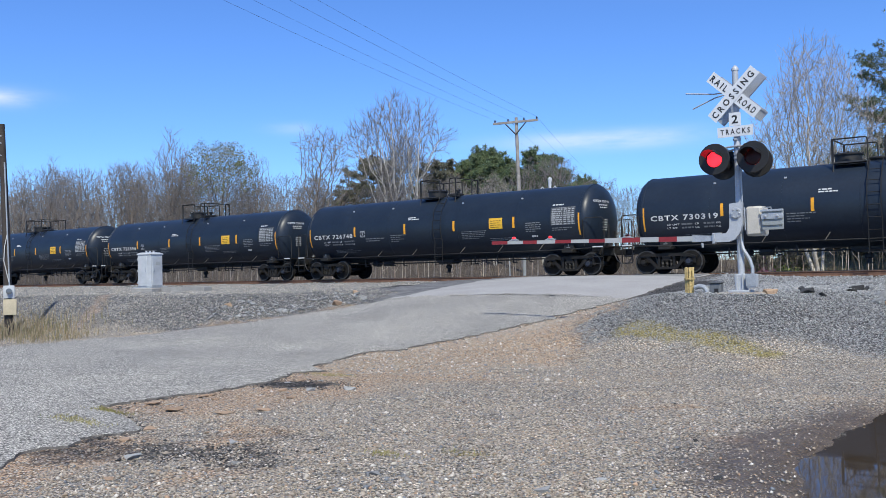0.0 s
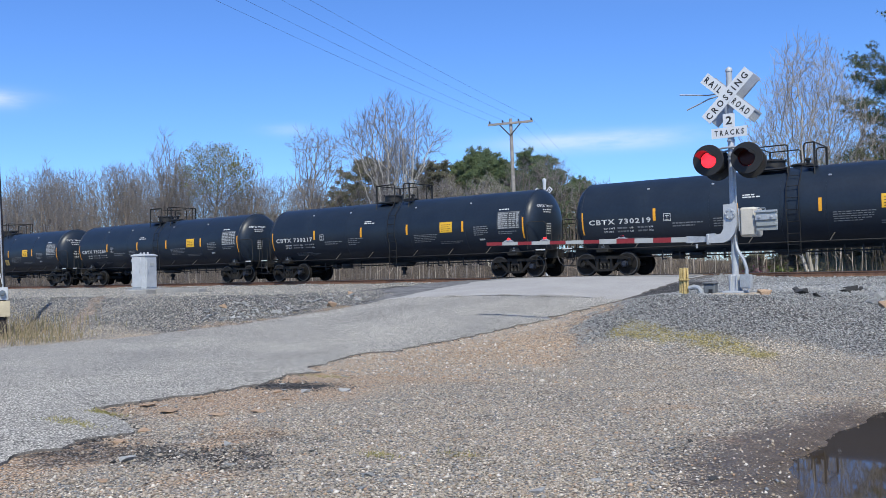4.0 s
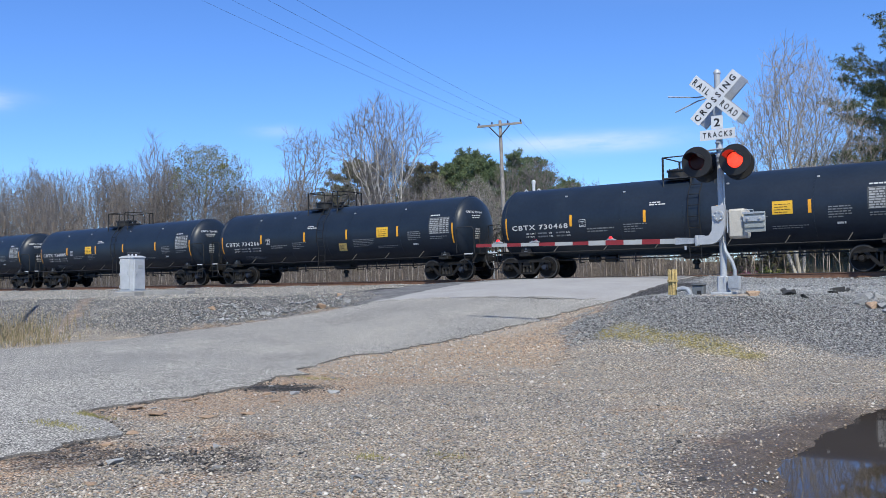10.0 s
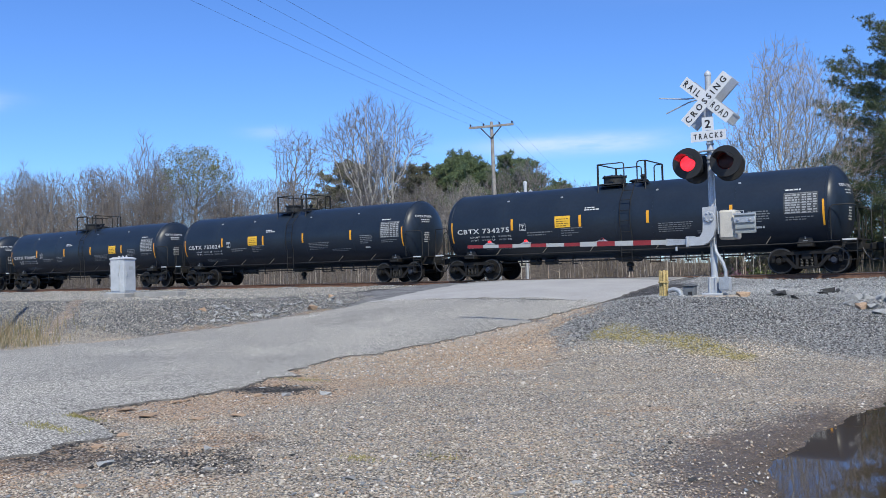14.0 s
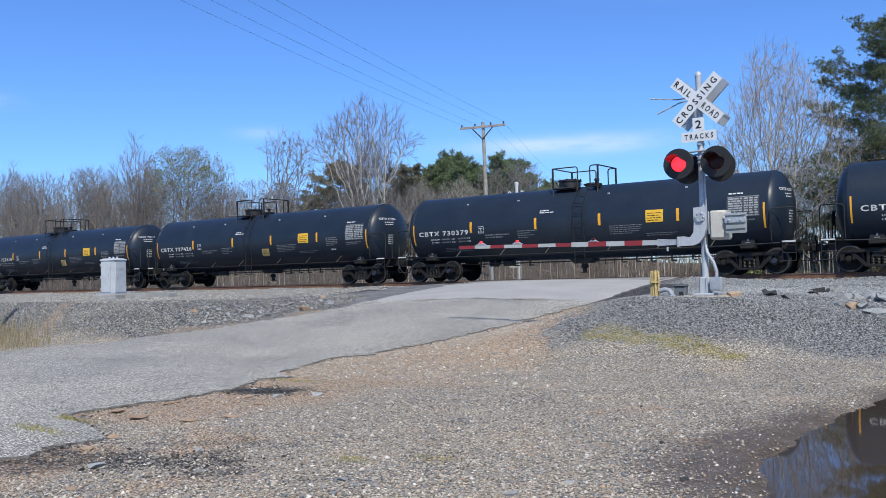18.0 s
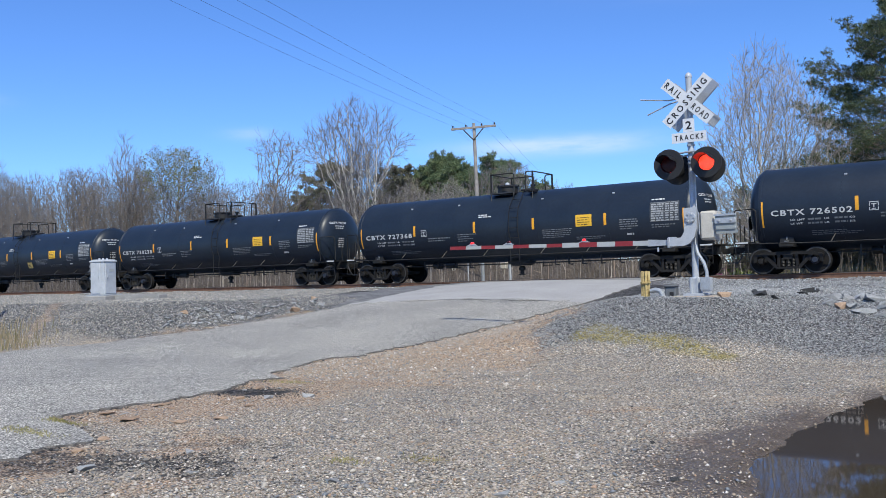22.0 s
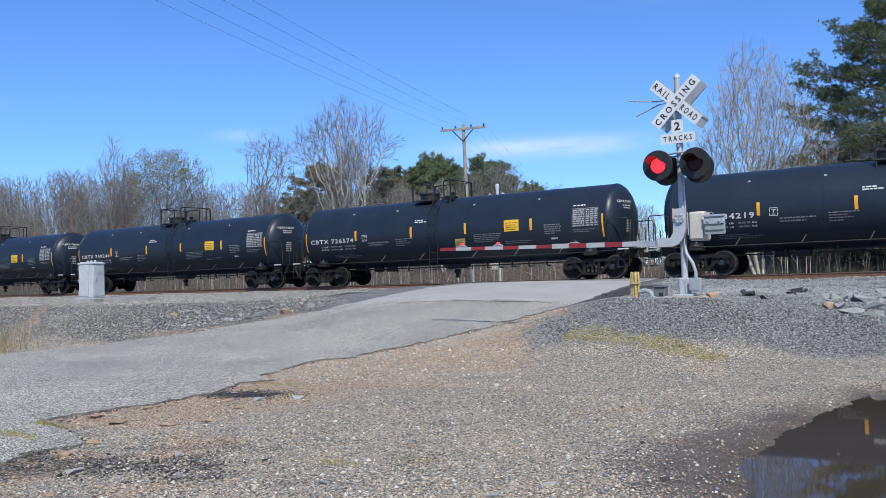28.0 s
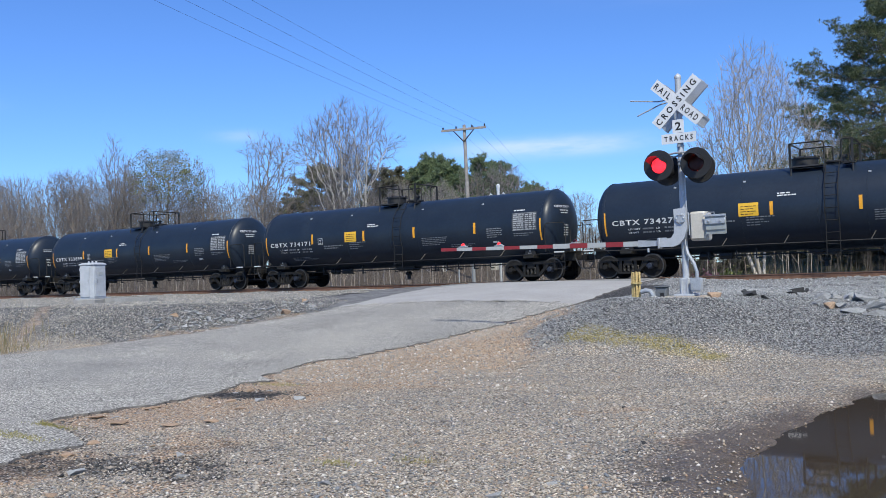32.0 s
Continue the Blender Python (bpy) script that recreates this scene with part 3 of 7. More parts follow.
# ---- road ----
def road_material():
    m = bpy.data.materials.new("worn_chip_seal_asphalt")
    m.use_nodes = True
    n, l = m.node_tree.nodes, m.node_tree.links
    b = n["Principled BSDF"]
    b.inputs["Roughness"].default_value = 0.9
    b.inputs["Specular IOR Level"].default_value = 0.3
    coord = n.new("ShaderNodeTexCoord")
    vor, noi, mid, crack = n.new("ShaderNodeTexVoronoi"), n.new("ShaderNodeTexNoise"), n.new("ShaderNodeTexNoise"), n.new("ShaderNodeTexVoronoi")
    vor.inputs["Scale"].default_value = 44
    noi.inputs["Scale"].default_value, noi.inputs["Detail"].default_value = 0.5, 6
    mid.inputs["Scale"].default_value, mid.inputs["Detail"].default_value = 6, 4
    crack.feature, crack.inputs["Scale"].default_value = 'DISTANCE_TO_EDGE', 0.33
    warp = n.new("ShaderNodeMixRGB")
    warp.inputs[0].default_value = 0.16
    l.new(coord.outputs["Object"], warp.inputs[1])
    l.new(mid.outputs["Color"], warp.inputs[2])
    l.new(warp.outputs["Color"], crack.inputs["Vector"])
    for t in (vor, noi, mid):
        l.new(coord.outputs["Object"], t.inputs["Vector"])
    sep = n.new("ShaderNodeSeparateColor")
    l.new(vor.outputs["Color"], sep.inputs["Color"])
    r = n.new("ShaderNodeValToRGB")
    r.color_ramp.elements[0].color, r.color_ramp.elements[1].color = (0.155, 0.148, 0.137, 1), (0.55, 0.527, 0.484, 1)
    l.new(sep.outputs[0], r.inputs["Fac"])
    r2 = n.new("ShaderNodeValToRGB")
    r2.color_ramp.elements[0].position, r2.color_ramp.elements[1].position = 0.3, 0.7
    r2.color_ramp.elements[0].color, r2.color_ramp.elements[1].color = (0.80, 0.80, 0.80, 1), (1.17, 1.15, 1.11, 1)
    l.new(noi.outputs["Fac"], r2.inputs["Fac"])
    mul = n.new("ShaderNodeMixRGB")
    mul.blend_type, mul.inputs[0].default_value = 'MULTIPLY', 1
    l.new(r.outputs["Color"], mul.inputs[1])
    l.new(r2.outputs["Color"], mul.inputs[2])
    r3 = n.new("ShaderNodeValToRGB")
    r3.color_ramp.elements[0].position, r3.color_ramp.elements[1].position = 0.0, 0.012
    r3.color_ramp.elements[0].color, r3.color_ramp.elements[1].color = (0.7, 0.7, 0.7, 1), (1, 1, 1, 1)
    l.new(crack.outputs["Distance"], r3.inputs["Fac"])
    mul2 = n.new("ShaderNodeMixRGB")
    mul2.blend_type, mul2.inputs[0].default_value = 'MULTIPLY', 0.25
    l.new(mul.outputs["Color"], mul2.inputs[1])
    l.new(r3.outputs["Color"], mul2.inputs[2])
    r4 = n.new("ShaderNodeValToRGB")
    r4.color_ramp.elements[0].position, r4.color_ramp.elements[1].position = 0.1, 0.75
    r4.color_ramp.elements[0].color, r4.color_ramp.elements[1].color = (1.75, 1.75, 1.72, 1), (0.3, 0.3, 0.3, 1)
    l.new(vor.outputs["Distance"], r4.inputs["Fac"])
    mul3 = n.new("ShaderNodeMixRGB")
    mul3.blend_type, mul3.inputs[0].default_value = 'MULTIPLY', 1.0
    l.new(mul2.outputs["Color"], mul3.inputs[1])
    l.new(r4.outputs["Color"], mul3.inputs[2])
    l.new(mul3.outputs["Color"], b.inputs["Base Color"])
    bp = n.new("ShaderNodeBump")
    bp.inputs["Strength"].default_value, bp.inputs["Distance"].default_value = 0.5, 0.015
    l.new(vor.outputs["Distance"], bp.inputs["Height"])
    l.new(bp.outputs["Normal"], b.inputs["Normal"])
    return m


ASPHALT = road_material()
ASPHALT_EDGE = material("broken_asphalt_edge", (0.055, 0.052, 0.05), 0.9, var=0.4, scale=5, fine=50, bump=0.5, tint=(0.16, 0.145, 0.13))

ASPHALT_PALE = material("pale_worn_asphalt", (0.36, 0.347, 0.325), 0.9, var=0.22, scale=0.8, fine=42, bump=0.4, tint=(0.31, 0.298, 0.28))


def make_road():
    ys = axis([(-60, 2, 20), (2, 20, 240), (20, 36, 70), (36, 120, 24)])
    cols = 44
    v, f, s = [], [], []
    rnd = np.random.RandomState(4)
    jag = np.convolve(rnd.normal(0, 1, len(ys) + 8), np.ones(5) / 5, 'valid')[:len(ys)]
    jag2 = np.convolve(rnd.normal(0, 1, len(ys) + 8), np.ones(3) / 3, 'valid')[:len(ys)]
    for i, y in enumerate(ys):
        a, b = float(road_left(y)) + 0.15 * jag2[i], float(road_right(y)) + (0.22 * jag[i] if 2 < y < 24 else 0)
        for k in range(cols):
            u = k / (cols - 1)
            x = a + (b - a) * u
            crown = 0.10 * (1 - (2 * u - 1) ** 2)
            v.append((x, y, float(road_z(y)) + crown * (y < 28) - 0.01 + 0.008 * float(lumps(x, y, 1.1, 3.0))))
        v.append((b + 0.05, y, float(road_z(y)) - 0.12))
        v.append((a - 0.05, y, float(road_z(y)) - 0.12))
    w = cols + 2
    for i in range(len(ys) - 1):
        for k in range(cols - 1):
            f.append((i * w + k, i * w + k + 1, i * w + w + k + 1, i * w + w + k))
            s.append(2 if ys[i] + 0.12 * float(lumps(v[i * w + k][0], 0.0, 1.6, 1)) > 20.45 else 0)
        f.append((i * w + cols - 1, i * w + cols, i * w + w + cols, i * w + w + cols - 1))
        f.append((i * w + cols + 1, i * w, i * w + w, i * w + w + cols + 1))
        s += [1, 1]
    me = bpy.data.meshes.new("road")
    me.from_pydata(v, [], f)
    me.materials.append(ASPHALT)
    me.materials.append(ASPHALT_EDGE)
    me.materials.append(ASPHALT_PALE)
    me.polygons.foreach_set("material_index", s)
    me.shade_smooth()
    me.set_sharp_from_angle(angle=radians(40))
    tagged(new("road", me), "worn pale grey asphalt road with a broken edge, rising to the crossing", "road", kind="structure")


make_road()


OLD_ASPHALT = material("old_dark_asphalt", (0.19, 0.186, 0.18), 0.9, var=0.45, scale=2.5, fine=26, bump=0.8, tint=(0.09, 0.088, 0.086))
PANEL_ASPHALT = material("crossing_grey_asphalt", (0.27, 0.265, 0.255), 0.9, var=0.3, scale=1.5, fine=45, bump=0.4, tint=(0.21, 0.206, 0.20))


def road_top(x, y):
    a, b = float(road_left(y)), float(road_right(y))
    u = (x - a) / (b - a)
    return float(road_z(y)) + 0.10 * (1 - (2 * u - 1) ** 2) * (y < 28) - 0.01 + 0.008 * float(lumps(x, y, 1.1, 3.0))


def make_crossing():
    # the worn apron of older asphalt beside the crossing
    g = Geo()
    ys, k = np.linspace(19.9, 31.2, 44), 10
    for i, y in enumerate(ys):
        w = float(np.interp(y, [19.8, 21.5, 23, 26, 30, 31.2], [0.2, 1.2, 2.3, 3.0, 2.8, 2.2])) + 0.14 * float(lumps(3.0, y, 2.3))
        for j in range(k):
            x = float(road_left(y)) + 0.12 - w * j / (k - 1)
            g.v.append((x, y, max(float(land(x, y)) + 0.03 + 0.02 * float(lumps(x, y, 1.7, 4)), float(road_z(y)) - 0.06) if j < k - 1 else float(land(x, y)) - 0.06))
    for i in range(len(ys) - 1):
        for j in range(k - 1):
            g.f.append((i * k + j, i * k + k + j, i * k + k + j + 1, i * k + j + 1))
            g.s.append(0)
    tagged(new("old_apron", g.mesh("old_apron", OLD_ASPHALT)), "dark cracked old asphalt apron beside the crossing", "asphalt apron", kind="structure")
    # smoother strips between and beside the rails
    for y0, y1 in ((28.4, 31.91), (32.07, 33.42), (33.57, 36.4)):
        g = Geo()
        n = 20
        for i in range(n + 1):
            for y, dz in ((y0, -0.06), (y0, 0.012), (y1, 0.012), (y1, -0.06)):
                x = float(road_left(y)) + 0.2 + (float(road_right(y)) - float(road_left(y)) - 0.4) * i / n
                g.v.append((x, y + 0.05 * math.sin(i * 1.7) * (y == y0 and y0 < 30), float(road_z(y)) + dz))
        for i in range(n):
            for j in range(3):
                g.f.append((i * 4 + j, i * 4 + 4 + j, i * 4 + 5 + j, i * 4 + 1 + j))
                g.s.append(0)
        tagged(new("crossing_surface", g.mesh("crossing_surface", PANEL_ASPHALT)), "grey asphalt strip of the level crossing", "crossing surface", kind="structure")
    # cracked paving joints
    for x0, x1, y, w, seed in ((-15.6, -9.95, 20.45, 0.045, 1), (-20.2, -17.2, 15.4, 0.02, 2), (-17.5, -15.4, 12.6, 0.02, 3)):
        g = Geo()
        n = 40
        for i in range(n + 1):
            x = x0 + (x1 - x0) * i / n
            yy = y + 0.10 * float(lumps(x, 0.0, 1.6, seed)) + 0.04 * float(lumps(x, 0.0, 7.0, seed))
            ww = w * (0.5 + 0.7 * abs(float(lumps(x, 1.0, 3.1, seed)))) * min(1, 6 * i / n + 0.1, 6 * (n - i) / n + 0.1)
            g.v += [(x, yy - ww, road_top(x, yy) + 0.012), (x, yy + ww, road_top(x, yy) + 0.012)]
        g.f = [(2 * i, 2 * i + 2, 2 * i + 3, 2 * i + 1) for i in range(n)]
        g.s = [0] * n
        tagged(new("road_joint", g.mesh("road_joint", ASPHALT_EDGE)), "dark cracked joint across the asphalt road", "road joint", kind="structure")


make_crossing()


# ---- railway track ----
def make_track():
    prof = [(-0.07, -0.185), (0.07, -0.185), (0.07, -0.17), (0.012, -0.15), (0.012, -0.05), (0.036, -0.035), (0.037, -0.008), (0.030, 0.0), (-0.030, 0.0), (-0.037, -0.008), (-0.036, -0.035), (-0.012, -0.05), (-0.012, -0.15), (-0.07, -0.17)]
    name = "rail"
    for i in range(2):
        g = Geo()
        y = TRACK_Y + (-0.754, 0.754)[i]
        n = len(prof)
        pts = [(-900, y + a, b) for a, b in prof] + [(900, y + a, b) for a, b in prof]
        g.add(pts, [(k, (k + 1) % n, n + (k + 1) % n, n + k) for k in range(n) if k not in (6, 7, 8)])
        g.add(pts, [(k, (k + 1) % n, n + (k + 1) % n, n + k) for k in (6, 7, 8)], 1)
        ob = new(name, g.mesh(name, [RAIL_RUST, RAIL_HEAD]))
        tagged(ob, "rusty steel rail with a polished head on wooden ties", "rail", group="rails of the track", kind="structure")
    tie = Geo().box((0, 0, -0.27), (0.23, 2.6, 0.17), bevel=0.015)
    me = tie.mesh("tie", TIE_WOOD)
    for i in range(180):
        x = -78 + i * 0.53
        if -20 < x < -10.5:
            continue
        ob = new("tie", me)
        ob.location = (x, TRACK_Y, -0.003 * (i % 3))
        tagged(ob, "weathered creosoted wooden tie under the rails", "railway tie", group="ties of the track", kind="structure")


make_track()


# ---- tank wagons ----
TANK_R, TANK_Z, TANK_H = 1.47, 2.26, 7.62


def on_tank(x, z, lift=0.006, side=-1):
    """The point of the shell beside (x, z), on the side that faces the road."""
    d = z - TANK_Z
    return Vector((x, side * (math.sqrt(max(TANK_R ** 2 - d * d, 0)) + lift), z))


def on_head(y, z):
    """The point of the front head beside (y, z)."""
    r = min(math.hypot(y, z - TANK_Z) / TANK_R, 0.999)
    return Vector((TANK_H + 0.58 * math.sqrt(1 - r * r) + 0.014, y, z))


def decal(x0, x1, z0, z1, n=5, lean=0.0, geo=None, lift=0.006):
    g = geo or Geo()
    v = []
    for i in range(n + 1):
        z = z0 + (z1 - z0) * i / n
        v += [on_tank(x0 + lean * i / n, z, lift), on_tank(x1 + lean * i / n, z, lift)]
    g.add(v, [(2 * i, 2 * i + 1, 2 * i + 3, 2 * i + 2) for i in range(n)])
    return g


def bars(x, z, lines, size, gap, geo, lift=0.006, seed=1):
    """Rows of short bars for lettering too small to read."""
    rnd = random.Random(seed)
    for i, w in enumerate(lines):
        a, zz = x, z - i * gap
        while a < x + w - 0.02:
            b = min(a + rnd.uniform(0.06, 0.20), x + w)
            decal(a, b, zz, zz + size, 1, 0, geo, lift)
            a = b + 0.03
    return geo


def stencil(name, geo, mat, parent, label):
    tagged(part(name, geo, mat, parent, label), kind="stuff")


def wheel_mesh():
    g = Geo()
    g.lathe([(-0.07, 0.02), (-0.075, 0.12), (-0.035, 0.2), (-0.035, 0.34), (-0.062, 0.38), (-0.068, 0.40)], 'Y', 28)
    g.lathe([(-0.066, 0.40), (-0.070, 0.425), (-0.068, 0.44), (-0.062, 0.455)], 'Y', 28, slot=1)
    g.lathe([(-0.064, 0.455), (0.05, 0.460), (0.066, 0.485), (0.078, 0.478), (0.08, 0.38), (0.04, 0.34), (0.04, 0.1), (0.06, 0.02)], 'Y', 28)
    return g.mesh("wheel", [WHEEL_STEEL, RIM_STEEL])


def build_truck(parent, x, flip, wheel_me):
    t = part("truck", Geo().box((0, 0, 0.60), (0.34, 2.15, 0.24), bevel=0.03).box((0, 0, 0.80), (0.5, 0.5, 0.18), bevel=0.02), TRUCK_IRON, parent, m=pose(x, 0, 0, 0, 0, flip))
    for sy in (-1, 1):
        g = Geo()
        # top bar, two slanting arms, spring seat
        g.prism([(-1.12, 0.60), (-0.74, 0.66), (0.74, 0.66), (1.12, 0.60), (1.10, 0.68), (0.74, 0.77), (-0.74, 0.77), (-1.10, 0.68)], 0.14, pose(0, sy * 1.0, 0))
        for k in (-1, 1):
            g.prism([(k * 0.86, 0.66), (k * 0.70, 0.66), (k * 0.30, 0.24), (k * 0.40, 0.18)], 0.13, pose(0, sy * 1.0, 0))
            g.prism([(k * 0.36, 0.22), (k * 0.26, 0.22), (k * 0.24, 0.68), (k * 0.34, 0.68)], 0.13, pose(0, sy * 1.0, 0))
            g.prism([(k * 1.14, 0.66), (k * 1.00, 0.66), (k * 1.05, 0.40), (k * 1.15, 0.40)], 0.15, pose(0, sy * 1.0, 0))
            g.prism([(k * 0.78, 0.66), (k * 0.66, 0.66), (k * 0.69, 0.42), (k * 0.75, 0.42)], 0.15, pose(0, sy * 1.0, 0))
        g.box((0, sy * 1.0, 0.21), (0.80, 0.24, 0.08), bevel=0.02)
        part("side_frame", g, TRUCK_IRON, t, "cast iron side frame")
        for k in (-0.17, 0.0, 0.17):
            coil = [(0.25 + j * 0.025, 0.055 if j % 2 == 0 else 0.075) for j in range(13)]
            part("spring", Geo().lathe(coil, 'Z', 8, (k, sy * 1.0, 0)), IRON_BLACK, t)
        for k in (-0.889, 0.889):
            part("wheel", wheel_me, None, t, m=pose(k, sy * 0.79, 0.457, 0, 0, 0 if sy < 0 else 180))
            c = Geo().lathe([(-0.03, 0.06), (-0.11, 0.085), (-0.2, 0.13), (0.02, 0.135)][::-1], 'Y', 14, (0, 0, 0))
            c.lathe([(-0.215, 0.085), (-0.20, 0.10)], 'Y', 14)
            part("bearing_cap", c, CAP_BLUE if (k > 0) == (x > 0) else TRUCK_IRON, t, m=pose(k, sy * 0.97, 0.457, 0, 0, 0 if sy < 0 else 180))
    for k in (-0.889, 0.889):
        part("axle", Geo().lathe([(-0.95, 0.08), (-0.6, 0.09), (0.6, 0.09), (0.95, 0.08)], 'Y', 12, (k, 0, 0.457)), IRON_BLACK, t)
    return t


def top_fittings(car, second):
    """Platform, hatch, valves, rails and ladders; the second make has them further back."""
    s, tone = (-0.78 if second else 0.0), IRON_BLACK
    lx = s + 0.48
    for cx, cy, w in ((s - 0.35, -0.74, 1.10), (s + 0.98, -0.74, 0.34), (s + 0.1, 0.74, 2.0)):
        part("platform", Geo().box((cx, cy, 3.66), (w, 0.40, 0.04)), tone, car)
    for x in (-0.86, 0.2, 1.1):
        for sy in (-1, 1):
            part("platform_strut", Geo().tube([(s + x, sy * 0.90, 3.66), (s + x, sy * 0.96, 3.36)], 0.025, 5), tone, car)
    part("platform_edge", Geo().box((s - 0.40, -0.948, 3.665), (1.0, 0.012, 0.05)), RIM_STEEL, car, "worn bright platform edge")
    h = Geo().lathe([(3.62, 0.44), (3.98, 0.44), (3.985, 0.49), (4.02, 0.49), (4.03, 0.45), (4.07, 0.36), (4.09, 0.08)], 'Z', 24, (s - 0.56, 0, 0))
    hatch = part("hatch", h, tone, car)
    for k in range(8):
        a = k * math.pi / 4 + 0.2
        part("bolt", Geo().box((s - 0.56 + 0.46 * math.cos(a), 0.46 * math.sin(a), 4.03), (0.05, 0.05, 0.10), bevel=0.01), tone, hatch)
    part("valve_cover", Geo().lathe([(3.64, 0.30), (3.76, 0.30), (3.78, 0.38), (3.82, 0.38), (3.85, 0.28), (3.88, 0.06)], 'Z', 20, (s + 0.45, 0.05, 0)), tone, car)
    part("relief_valve", Geo().lathe([(3.66, 0.07), (3.92, 0.07), (3.93, 0.11), (4.00, 0.11), (4.03, 0.04)], 'Z', 12, (s + 0.70, -0.12, 0)), tone, car)
    # two hoops on each side with the ladder's gap between them, flat corner posts, plain end rails
    for sy in (-1, 1):
        y = sy * 0.88
        for a, b, turn in ((s - 0.88, lx - 0.26, 1), (s + 1.10, lx + 0.28, -1)):
            r = Geo().tube([(a, y, 4.47), (b - turn * 0.08, y, 4.47), (b - turn * 0.02, y, 4.44), (b, y, 4.37), (b, y, 3.66)], 0.025, 6)
            part("platform_railing", r, tone, car)
            part("railing_post", Geo().box((a, y, 4.06), (0.075, 0.03, 0.84)), tone, car)
    for x in (s - 0.88, s + 1.10):
        part("platform_railing", Geo().tube([(x, -0.88, 4.47), (x, 0.88, 4.47)], 0.025, 6), tone, car)
    for sy in (-1, 1):
        g = Geo()
        path = [(0, sy * 1.42, 0.55), (0, sy * 1.45, 1.04)] + [(0, on_tank(0, z, 0.10, sy).y, z) for z in (1.6, 2.0, 2.4, 2.75)] + [(0, on_tank(0, 3.0, 0.16, sy).y, 3.0), (0, on_tank(0, 3.35, 0.16, sy).y, 3.35), (0, sy * 0.90, 3.70)]
        for x in (lx - 0.21, lx + 0.21):
            g.tube([(x, q[1], q[2]) for q in path], 0.017, 5)
        zs = [q[2] for q in path]
        for z in (0.6, 0.95, 1.33, 1.74, 2.15, 2.56, 2.96, 3.34):
            y = float(np.interp(z, zs, [q[1] for q in path]))
            g.tube([(lx - 0.22, y, z), (lx + 0.22, y, z)], 0.013, 5)
        part("ladder", g, LADDER_BLACK, car)


